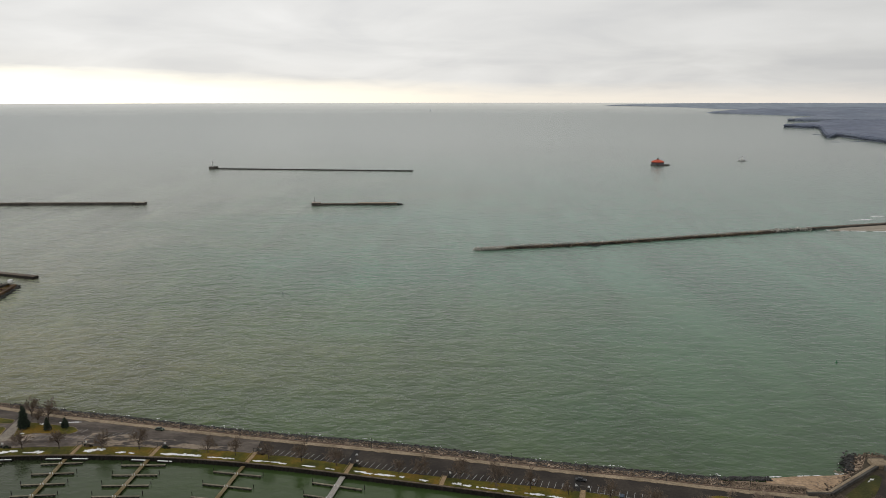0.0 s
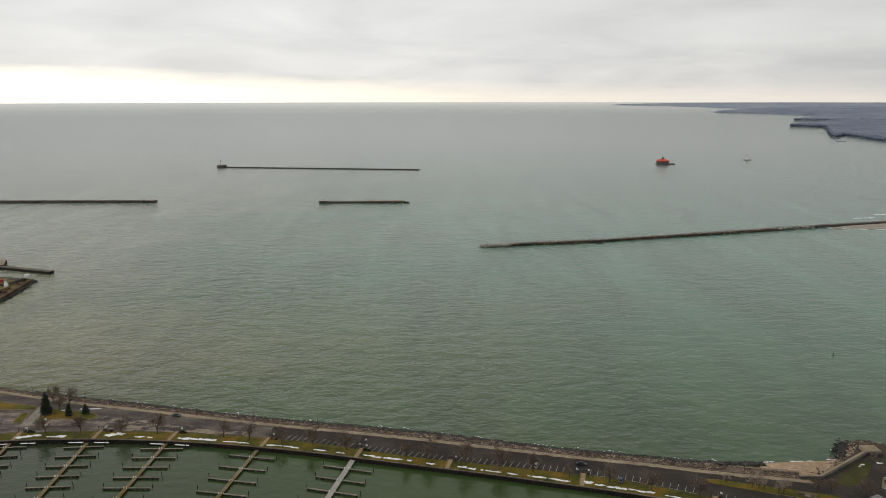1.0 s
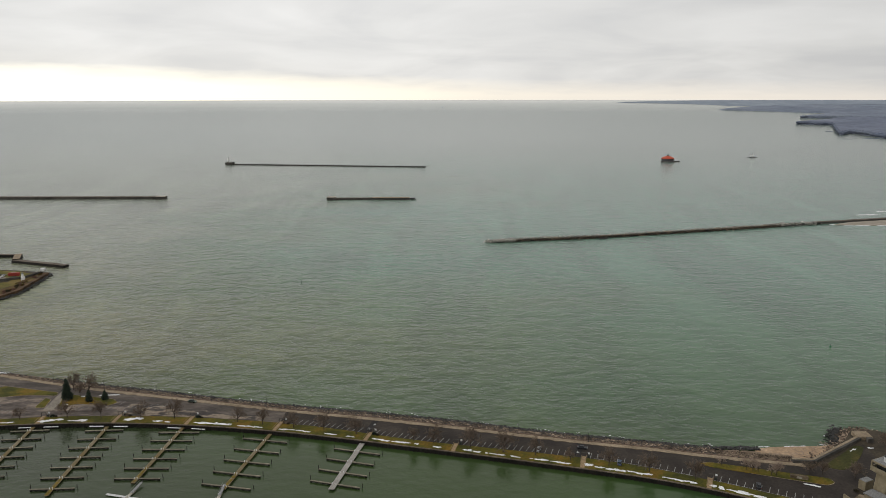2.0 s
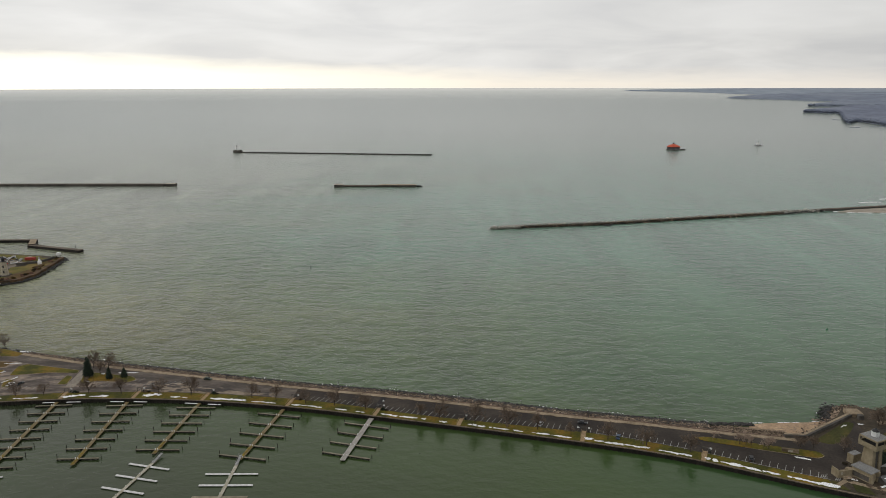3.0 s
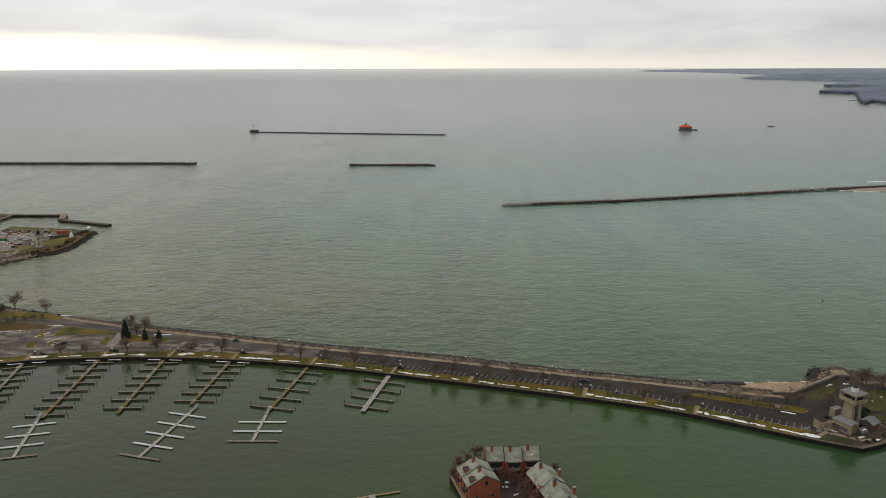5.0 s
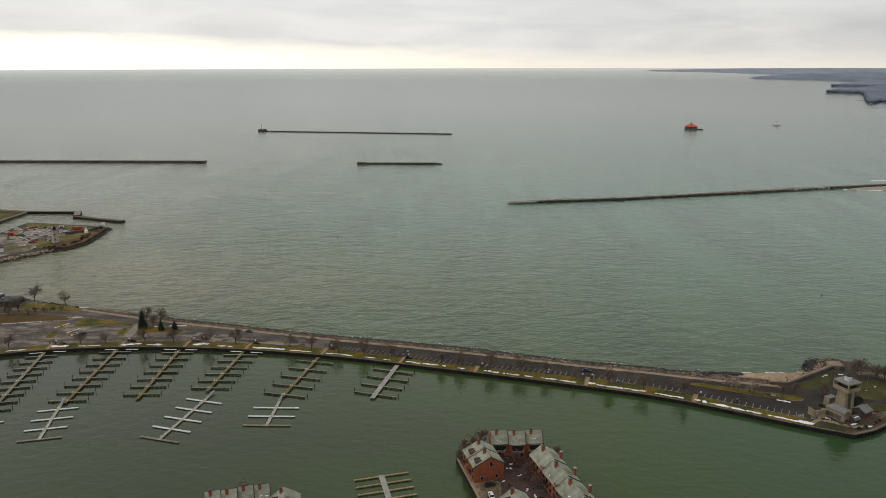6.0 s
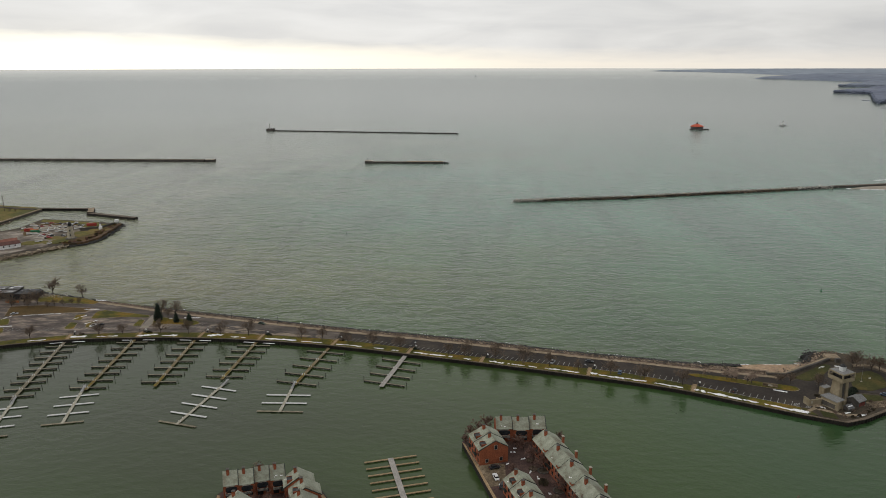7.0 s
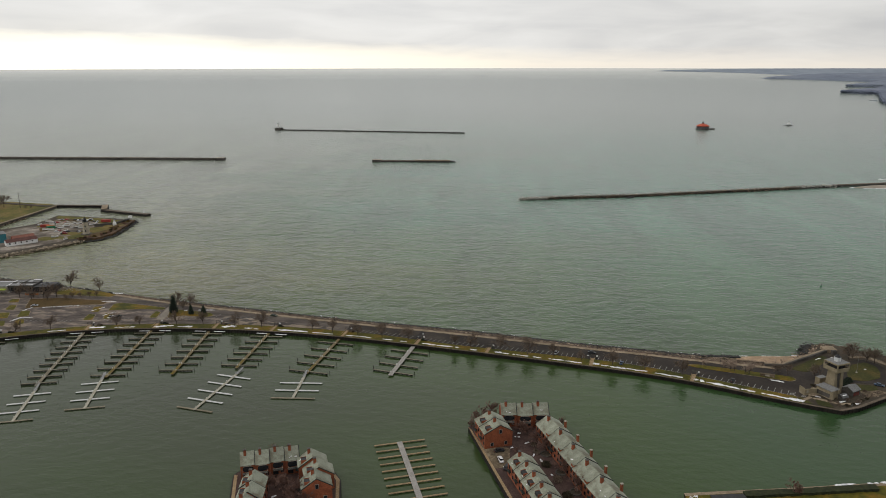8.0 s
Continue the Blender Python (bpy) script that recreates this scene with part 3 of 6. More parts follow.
# the point at the end of the causeway
GREEN_GRASS = surface("dull green lawn", [(0.026, 0.030, 0.006), (0.044, 0.044, 0.009), (0.078, 0.060, 0.014)], 0.08, 1.1, 0.95, bump=0.05)
EARTH = surface("trodden brown earth", [(0.07, 0.052, 0.032), (0.13, 0.098, 0.062), (0.24, 0.19, 0.13)], 0.25, 1.6, 0.95, spread=0.14)
slab("ground", [(150, 216), (165, 210), (175, 214), (194, 226), (224, 245), (232, 262), (222, 276), (210, 284), (202, 290), (190, 290), (182, 280), (158, 262), (150, 258)], -2, Z, DIRT)
slab("road", [(150.01, 223.6), (156, 224), (163, 229), (176, 246), (187, 262), (188, 276), (170, 262), (158, 256), (150.01, 254.9)], Z - 0.3, Z + 0.05, ASPHALT)
slab("road", [(172, 241), (182, 241.3), (196, 240), (203, 236), (209, 244), (211, 256), (210, 265), (204.5, 271), (196, 268.5), (187, 262.2), (180, 252)], Z - 0.3, Z + 0.062, ASPHALT, 1.5)
slab("lawn", [(160, 256), (166, 252.5), (172, 255), (181, 265), (187, 273), (184, 275)], Z - 0.2, Z + 0.15, GREEN_GRASS, 2)
slab("lawn", [(194.7, 263.4), (204, 267.6), (207, 262), (205.4, 254.7), (201.7, 247.4), (192.7, 243), (185.2, 244.6), (187, 252)], Z - 0.2, Z + 0.16, GREEN_GRASS, 2)
slab("lawn", [(181, 238.6), (186, 239.2), (194.5, 237.8), (193.5, 233), (184, 231)], Z - 0.2, Z + 0.14, GREEN_GRASS, 1)
slab("lawn", [(150.5, 217.5), (155, 215.3), (153, 222), (150.5, 223)], Z - 0.2, Z + 0.13, GREEN_GRASS, 0.5)
slab("lawn", [(157, 215), (163, 212.5), (163, 218), (158, 221)], Z - 0.2, Z + 0.13, GREEN_GRASS, 0.5)
slab("planting", [(156.5, 223), (165, 213), (174, 216), (186, 224), (180, 238), (168, 242), (160, 229)], Z - 0.2, Z + 0.09, DIRT, 2)
slab("pavement", [(184, 224), (188, 226), (194, 231.5), (192, 232), (187, 229), (184, 226)], Z - 0.2, Z + 0.10, EARTH, 1)
slab("planting", [(180, 229), (183, 223), (197, 230.5), (194, 233), (183, 230.8)], Z - 0.2, Z + 0.08, EARTH, 1)
slab("pavement", [(156.8, 222.2), (158, 220.5), (168, 215.5), (174, 216.5), (174, 218), (168, 217.5), (160, 222.5)], Z - 0.2, Z + 0.11, CONCRETE, 0.4)
slab("pavement", [(157.5, 225), (163, 226), (165.5, 233), (163, 234), (158, 227)], Z - 0.2, Z + 0.11, CONCRETE, 0.4)
slab("pavement", [(148.6, 218.2), (150.4, 217.4), (157.4, 222.4), (156.4, 224)], Z - 0.2, Z + 0.15, CONCRETE)
slab("path", [(198, 272.5), (207, 272.8), (209, 276), (199, 276)], Z - 0.2, Z + 0.10, EARTH)
slab("path", [(207.2, 272.6), (213.5, 264), (217, 266), (209.2, 275.8)], Z - 0.2, Z + 0.10, EARTH)
slab("path", [(213.6, 263.8), (215, 250), (219, 250), (217.1, 265.8)], Z - 0.2, Z + 0.10, EARTH)

# lawns between the car parks
for pts in (((106, 257.5), (112, 258.5), (146, 249), (157, 246), (158, 242.5), (154, 240.5), (140, 245), (112, 254)),
            ((-319, 317), (-313, 317), (-317, 326), (-322, 326)), ((-316, 300), (-307, 302), (-312, 312), (-319, 311)), ((-302, 304), (-296, 307), (-301, 316), (-307, 316)),
            ((-295, 290), (-290, 293), (-295, 301), (-299, 300)), ((-304, 287.5), (-300, 289), (-305, 297), (-309, 296)), ((-327, 331), (-320, 332), (-324, 339), (-329, 338)),
            ((-308, 321), (-284, 328), (-260, 332), (-260, 339), (-275, 340), (-296, 343), (-316, 339)), ((-257, 302), (-251, 302), (-254, 312), (-259, 313)),
            ((-260, 317), (-255, 317), (-258, 328), (-263, 326)), ((-245, 305), (-240, 305), (-244, 314), (-249, 315)),
            ((-250, 320), (-230, 324.5), (-214, 324), (-215, 328), (-249, 336), (-253, 333)), ((-217, 309), (-212, 309), (-214, 319), (-218, 321)),
            ((-205, 310), (-197, 314), (-180, 312.5), (-177, 316), (-181, 320), (-205, 325), (-210, 324)), ((-304, 350), (-263, 347.5), (-262, 352), (-275, 358), (-301, 364), (-310, 358)),
            ((-340, 300), (-325, 302), (-331, 312), (-345, 311)), ((-335, 318), (-328, 318), (-332, 327), (-339, 327))):
    slab("lawn", pts, Z - 0.2, Z + 0.18, DEAD_GRASS if pts[0] == (-308, 321) else GRASS, 1.5)
    cx, cy = sum(p[0] for p in pts) / len(pts), sum(p[1] for p in pts) / len(pts)
    slab("kerb", [(x + 0.22 * (1 if x > cx else -1), y + 0.22 * (1 if y > cy else -1)) for x, y in pts], Z - 0.2, Z + 0.15, CONCRETE, 1.7)
slab("yard", [(-322, 350), (-310, 350), (-298, 360), (-296, 364), (-308, 366), (-320, 364)], Z - 0.2, Z + 0.09, EARTH, 2)
slab("pavement", [(-211, 306), (-206, 306), (-209, 329), (-214, 329)], Z - 0.2, Z + 0.11, surface("pale drive", [(0.17, 0.15, 0.125), (0.25, 0.22, 0.18)], 0.15, 1.0, 0.9), 1)


def heap(lo, hi, x0, x1, n, size, z_lo, z_hi, seed):
    rng = random.Random(seed)
    out = []
    for _ in range(n):
        x, f = rng.uniform(x0, x1), rng.random()
        s = rng.uniform(*size)
        out.append((x, lo(x) + (hi(x) - lo(x)) * f, z_lo + (z_hi - z_lo) * f + 0.1 * s, s))
    return out


rocks("riprap", heap(lambda x: outer(x) + 0.6, lambda x: toe(x) - 0.5, -260, 118, 11000, (0.4, 1.3), Z + 0.1, -0.15, 4), ROCK, "grey-brown riprap rocks along the causeway's lake side", "rocks", 2)
rocks("riprap", heap(lambda x: toe(x) - 3.4, lambda x: toe(x) + 0.5, -230, 140, 3400, (0.6, 1.7), 0.55, -0.2, 5), DARK_ROCK, "wet dark rocks at the waterline", "rocks", 3)
rocks("riprap", heap(lambda x: outer(x) + 0.6, lambda x: outer(x) + 7, 116, 151, 900, (0.25, 0.8), Z + 0.1, 1.1, 14), ROCK, "small stones and debris above the beach", "rocks", 12)
rocks("riprap", heap(lambda x: outer(x) + 0.4, lambda x: toe(x) - 1.0, -260, 118, 3000, (0.4, 1.2), Z + 0.15, 0.0, 24), DARK_ROCK, "dark rocks wedged among the paler riprap", "rocks", 25)
rocks("shore_rocks", heap(lambda x: toe(x) - 5.0, lambda x: toe(x) + 0.3, -430, -258, 500, (0.5, 1.4), 1.2, -0.1, 6), DARK_ROCK, "dark shore rocks below the lawn", "rocks", 4)

# beach and hook of rock at the point
bm = bmesh.new()
prism(bm, rounded([(136, 262), (152, 259), (166, 262), (180, 272), (178, 279), (170, 277.5), (149, 276.5), (137, 274.5)], 3), -0.6, 0.35, 0.97)
tagged(part("beach", bm, SAND), "small tan sand beach", "beach", kind="structure")


def ring_heap(pts, n, size, seed, wide=4.0, z=0.8):
    rng = random.Random(seed)
    out = []
    for _ in range(n):
        i = rng.randrange(len(pts) - 1)
        f = rng.random()
        x, y = pts[i][0] + (pts[i + 1][0] - pts[i][0]) * f, pts[i][1] + (pts[i + 1][1] - pts[i][1]) * f
        out.append((x + rng.gauss(0, wide * 0.4), y + rng.gauss(0, wide * 0.4), rng.uniform(-0.2, z), rng.uniform(*size)))
    return out


rocks("rock_hook", ring_heap([(183, 283), (188, 290), (194, 292.5), (201, 290), (208, 283), (215, 272)], 1700, (0.4, 1.2), 21, 4.0, 1.5), ROCK, "heaped grey rocks at the tip of the point", "rocks", 5)
rocks("rock_hook", ring_heap([(177, 279), (180, 285), (183, 290), (187, 293)], 800, (0.6, 1.4), 22, 4.0, 1.2), DARK_ROCK, "wet black rocks facing the waves", "rocks", 6)
rocks("rock_hook", ring_heap([(156, 262), (166, 266), (176, 274), (184, 283)], 420, (0.6, 1.6), 23, 3.5, 1.8), ROCK, "grey rocks below the promenade wall", "rocks", 7)
slab("bank", [(178, 279), (186, 289), (194, 292), (202, 289), (209, 282), (200, 279), (188, 276)], -1, 1.4, ROCK, 2)
rng = random.Random(12)
bm = bmesh.new()
for _ in range(150):
    x = rng.uniform(112, 178)
    y = outer(min(x, 150)) + (max(0, x - 150) * 0.55) + rng.uniform(2, 9)
    a, l = rng.uniform(0, 3.14), rng.uniform(1.2, 4.5)
    rod(bm, (x, y, 1.0), (x + l * math.cos(a), y + 0.5 * l * math.sin(a), 1.0 + rng.uniform(-0.2, 0.3)), 0.13, 0.08, 4)
tagged(part("driftwood", bm, PALE_TWIG), "bleached driftwood strewn above the beach", "driftwood", kind="stuff")
wall = thing("promenade_wall", pose(0, 0, 0), "stained concrete promenade wall out to the rocks", "sea wall", kind="structure")


def run(bm, pts, w, z0, z1):
    for a, b in zip(pts, pts[1:]):
        d = Vector((b[0] - a[0], b[1] - a[1], 0))
        m = Matrix.Translation((a[0], a[1], 0)) @ Matrix.Rotation(math.atan2(d.y, d.x), 4, "Z")
        box(bm, -0.02, d.length + 0.02, -w / 2, w / 2, z0, z1, m)
    return bm


part("base", run(bmesh.new(), [(148, 259.5), (157, 259), (192, 283)], 2.2, -0.5, Z + 1.4), DARK_CONCRETE, wall)
part("walkway", run(bmesh.new(), [(148, 259.8), (157, 259.4), (191.5, 283.2)], 1.1, Z + 1.4, Z + 1.52), CONCRETE, wall)
part("pier_head", blocks((188, 195, 280, 286, 0, Z + 1.7), bevel=0.2), CONCRETE, wall)
part("gate_block", blocks((191, 193.5, 277, 279, 0, Z + 2.2), bevel=0.1), DARK_CONCRETE, wall)
snow_rng = random.Random(77)


def snow_patch(x, y, length, width, turn, z=Z + 0.12, thick=0.3):
    """A ragged bank of old snow: a few lobes run together, thin and broken at the rim."""
    verts, faces = [], []
    lobes = max(3, int(1.5 * length / max(width, 0.8)))
    for k in range(lobes):
        cx = snow_rng.uniform(-0.5, 0.5) * length
        cy = snow_rng.gauss(0, 0.16) * width
        lx, ly = min(length * 0.3, width * snow_rng.uniform(0.4, 1.9)), width * snow_rng.uniform(0.15, 0.5)
        n, b = 16, len(verts)
        for i in range(n):
            a = 2 * math.pi * i / n
            r = snow_rng.uniform(0.5, 1.15)
            verts.append((cx + math.cos(a) * lx * r, cy + math.sin(a) * ly * r, -0.06))
        for i in range(n):
            px, py, _ = verts[b + i]
            verts.append((cx + (px - cx) * 0.7, cy + (py - cy) * 0.7, thick * snow_rng.uniform(0.35, 1.0)))
        verts.append((cx, cy, thick))
        for i in range(n):
            j = (i + 1) % n
            faces += [(b + i, b + j, b + n + j, b + n + i), (b + n + i, b + n + j, b + 2 * n)]
    ob = sheet("snow_patch", verts, faces, SNOW, smooth=True)
    ob.matrix_basis = pose(x, y, z, 0, 0, turn)
    return tagged(ob, "ragged patch of old snow on the grass", "snow", "snow patches", "stuff")


def slope_at(f, x):
    return math.degrees(math.atan2(f(x + 1) - f(x - 1), 2))


CAP_BOARD = surface("brown cap boards", [(0.085, 0.066, 0.046), (0.17, 0.135, 0.10)], 0.2, 1.6, 0.9)
# seawall along the harbour: dark face, timber cap, fender piles
seawall = thing("seawall", pose(0, 0, 0), "dark timber and steel harbour seawall with fender piles", "sea wall", kind="structure")
for ob in (strip("face", lambda x: inner(x) - 0.35, lambda x: inner(x) + 0.4, -430, 165, Z - 0.25, Z - 0.25, TIMBER, depth=4.0),
           strip("cap", lambda x: inner(x) - 0.42, lambda x: inner(x) + 0.3, -430, 165, Z + 0.14, Z + 0.14, CAP_BOARD, depth=0.35)):
    ob.parent = seawall
bm = rod(bmesh.new(), (0, 0, -2), (0, 0, Z + 0.02), 0.24, 0.22, 7)
pile_mesh = bpy.data.meshes.new("pile")
bm.to_mesh(pile_mesh), bm.free()
pile_mesh.materials.append(TIMBER)
x = -300.0
while x < 165:
    o = new("pile", pile_mesh)
    o.parent, o.matrix_basis = seawall, pose(x, inner(x) - 0.62, 0)
    x += 1.9
bm = bmesh.new()
for a, b in (((165, 210), (175, 214)), ((175, 214), (194, 226)), ((194, 226), (224, 245))):
    run(bm, [a, b], 1.2, -2, Z - 0.2)
part("face", bm, TIMBER, seawall)
bm = bmesh.new()
for a, b in (((165, 210), (175, 214)), ((175, 214), (194, 226)), ((194, 226), (224, 245))):
    run(bm, [a, b], 1.35, Z - 0.2, Z + 0.14)
part("cap", bm, CAP_BOARD, seawall)
for (ax, ay), (bx, by) in (((165.2, 209.3), (175.3, 213.2)), ((175.3, 213.2), (194.3, 225.2)), ((194.3, 225.2), (224, 244.2))):
    n = int(math.hypot(bx - ax, by - ay) / 1.9)
    for i in range(n):
        o = new("pile", pile_mesh)
        o.parent, o.matrix_basis = seawall, pose(ax + (bx - ax) * i / n, ay + (by - ay) * i / n, 0)


# ---- docks ----
def dock(name, a, b, rows, left, right, deck, label, width=1.75, gap0=None, gap1=None, skew=0.0, piles=True, z=0.9, boxes=True, fwidth=0.8, finger_deck=None, legs=True, tee=False):
    """A walkway from a to b with fingers to both sides; fender piles past their ends."""
    a, b = Vector((*a, 0)), Vector((*b, 0))
    d = b - a
    length = d.length
    t = thing("dock", Matrix.Translation(a) @ Matrix.Rotation(math.atan2(d.y, d.x), 4, "Z"), label, "dock", "marina docks")
    part("walkway", blocks((0, length, -width / 2, width / 2, z - 0.3, z)), deck, t)
    if legs:
        bm = rod(bmesh.new(), (0, 0, -1.5), (0, 0, z - 0.31), 0.18, 0.18, 6)
        leg = bpy.data.meshes.new("support")
        bm.to_mesh(leg), bm.free()
        leg.materials.append(TIMBER)
        x = 2.0
        while x < length:
            for s in (-1, 1):
                o = new("support", leg)
                o.parent, o.matrix_basis = t, pose(x, s * (width / 2 - 0.2), 0)
            x += 4.0
    gap0 = 2.0 if gap0 is None else gap0
    gap1 = 1.0 if gap1 is None else gap1
    fing = {}
    for s, l in ((1, left), (-1, right)):
        if not l:
            continue
        y0, y1 = sorted((s * (width / 2 + 0.02), s * l))
        bm = blocks((-fwidth / 2, fwidth / 2, y0, y1, z - 0.28, z - 0.04))
        fing[s] = bm
    bm = blocks((-0.62, -0.42, -0.1, 0.1, -1.5, z - 0.12), (0.42, 0.62, -0.1, 0.1, -1.5, z - 0.12), (-0.66, 0.66, -0.16, 0.16, z - 0.80, z - 0.625))
    trestle = bpy.data.meshes.new("trestle")
    bm.to_mesh(trestle), bm.free()
    trestle.materials.append(TIMBER)
    me = {}
    for s, bm in fing.items():
        me[s] = bpy.data.meshes.new("finger")
        bm.to_mesh(me[s]), bm.free()
        me[s].materials.append(finger_deck or deck)
    stringer = {}
    for s, l in ((1, left), (-1, right)):
        bm = blocks((-0.34, 0.34, *sorted((s * (width / 2 + 0.3), s * (l - 0.1))), z - 0.62, z - 0.285))
        stringer[s] = bpy.data.meshes.new("stringer")
        bm.to_mesh(stringer[s]), bm.free()
        stringer[s].materials.append(TIMBER)
    bm = rod(bmesh.new(), (0, 0, -2), (0, 0, 1.9), 0.16, 0.14, 7)
    pm = bpy.data.meshes.new("pile")
    bm.to_mesh(pm), bm.free()
    pm.materials.append(TIMBER)
    bm = blocks((-0.15, 0.15, -0.15, 0.15, 0, 0.9), bevel=0.04)
    bxm = bpy.data.meshes.new("power_post")
    bm.to_mesh(bxm), bm.free()
    bxm.materials.append(WHITE)
    tee_mesh = {}
    for s in me:
        tee_mesh[s] = me[s].copy()
        tee_mesh[s].materials[0] = DOCK_WOOD
    rng = random.Random(int(a.x * 13))
    for i in range(rows):
        x = gap0 + (length - gap0 - gap1) * i / max(1, rows - 1) - (1.3 if legs else 0.0)
        for s, l in ((1, left), (-1, right)):
            if not l:
                continue
            o = new("finger", tee_mesh[s] if tee and i == rows - 1 else me[s])
            o.parent, o.matrix_basis = t, pose(x, 0, 0, 0, 0, skew)
            if legs:
                q = new("stringer", stringer[s])
                q.parent = o
            for y in np.linspace(s * (width / 2 + 1.6), s * (l - 0.4), 4) if legs else ():
                q = new("trestle", trestle)
                q.parent, q.matrix_basis = o, pose(0, float(y), 0)
            if piles:
                o = new("pile", pm)
                o.parent, o.matrix_basis = t, pose(x - 1.3 - rng.uniform(0, .5) + (-s) * math.sin(radians(skew)) * l, s * (l + rng.uniform(0.1, 0.7)), rng.uniform(-0.4, 0.4), rng.uniform(-2, 2), rng.uniform(-2, 2))
            if boxes:
                o = new("power_post", bxm)
                o.parent, o.matrix_basis = t, pose(x + 0.8, s * (width / 2 - 0.35), z)
    if deck is MOSS_WOOD:
        for k in range(5):
            x0 = length - 2.5 - 2.6 * k
            part("moss", blocks((x0, x0 + rng.uniform(1.6, 2.4), -width * rng.uniform(0.2, 0.46), width * rng.uniform(0.2, 0.46), z + 0.004, z + 0.03)), MOSS, t)
    if tee:
        # an aluminium gangway leads up to the fixed dock
        g = part("gangway", blocks((-5.0, 2.2, -0.6, 0.6, 0, 0.1)), STEEL, t)
        g.matrix_basis = pose(0, 0, z + 0.18, 0, 5)
        for s in (-1, 1):
            bm = bmesh.new()
            rod(bm, (-5.0, s * 0.62, 1.0), (2.2, s * 0.62, 1.0), 0.05, 0.05, 5)
            for k in range(5):
                rod(bm, (-5.0 + 1.8 * k, s * 0.62, 0.0), (-5.0 + 1.8 * k, s * 0.62, 1.0), 0.04, 0.04, 4)
            part("handrail", bm, STEEL, g)
        for k in range(int(length / 3.2)):
            for s in (-1, 1):
                o = new("bollard", bxm)
                o.parent, o.matrix_basis, o.scale = t, pose(1.5 + 3.2 * k, s * (width / 2 - 0.12), z), (0.6, 0.6, 0.6)
    return t


dock("dock", (-293, 268), (-276, 196), 8, 8.5, 8.5, DOCK_WOOD, "weathered grey-brown fixed dock with boat slips", skew=0, gap0=5, finger_deck=FINGER_WOOD)
dock("dock", (-246, 284), (-229, 212), 9, 8.5, 8.5, DOCK_WOOD, "long weathered dock with nine pairs of fingers", gap0=7, gap1=2, finger_deck=FINGER_WOOD)
dock("dock", (-206.5, 290), (-199, 224), 8, 9, 9, MOSS_WOOD, "weathered dock with moss-yellowed walkway", gap0=5, gap1=1.5, finger_deck=FINGER_WOOD)
dock("dock", (-170.5, 291), (-166, 230), 7, 9, 9, MOSS_WOOD, "weathered dock with yellow moss at its end", gap0=5, gap1=4, finger_deck=FINGER_WOOD)
dock("dock", (-133, 290.5), (-135, 240), 6, 9.8, 9.8, MOSS_WOOD, "mossy old dock with six pairs of fingers", gap0=6, gap1=2.5, skew=3, finger_deck=FINGER_WOOD)
dock("dock", (-88.5, 284.5), (-95.5, 236), 5, 11, 11, MOSS_WOOD, "mossy old dock with five pairs of fingers", gap0=7.5, gap1=1, skew=-2, finger_deck=FINGER_WOOD)
dock("dock", (-43, 277), (-51, 236.5), 4, 11.2, 11.2, DOCK_GREY, "grey-decked dock with four pairs of fingers", gap0=10, gap1=3.0, skew=-3, width=2.4, finger_deck=FINGER_WOOD)
dock("dock", (-227, 209), (-217, 176), 4, 8.5, 8.5, DOCK_PALE, "floating dock with frosted white fingers", piles=False, z=0.55, gap0=6, gap1=0.6, fwidth=1.1, width=1.35, tee=True, finger_deck=DOCK_WHITE, legs=False, boxes=False)
dock("dock", (-200.5, 224), (-191, 190.5), 4, 9, 9, DOCK_PALE, "floating dock with frosted white fingers", piles=False, z=0.55, gap0=6, gap1=0.6, fwidth=1.1, width=1.35, tee=True, finger_deck=DOCK_WHITE, legs=False, boxes=False)
dock("dock", (-132, 235), (-138.5, 193), 5, 9.8, 9.8, DOCK_PALE, "floating dock with five frosted white finger pairs", piles=False, z=0.55, gap0=5, gap1=0.6, skew=-4, fwidth=1.1, width=1.35, tee=True, finger_deck=DOCK_WHITE, legs=False, boxes=False)
dock("dock", (-95.8, 234), (-95, 207.5), 3, 11, 11, DOCK_PALE, "floating dock with three frosted white finger pairs", piles=False, z=0.55, gap0=9, gap1=0.6, fwidth=1.1, width=1.35, tee=True, finger_deck=DOCK_WHITE, legs=False, boxes=False)
dock("dock", (-37.4, 170.5), (-10, 86), 18, 11, 11, DOCK_GREY, "new floating dock with tan wooden fingers", piles=False, z=0.6, gap0=0.6, gap1=1, width=2.3, finger_deck=NEW_WOOD, legs=False, boxes=False)


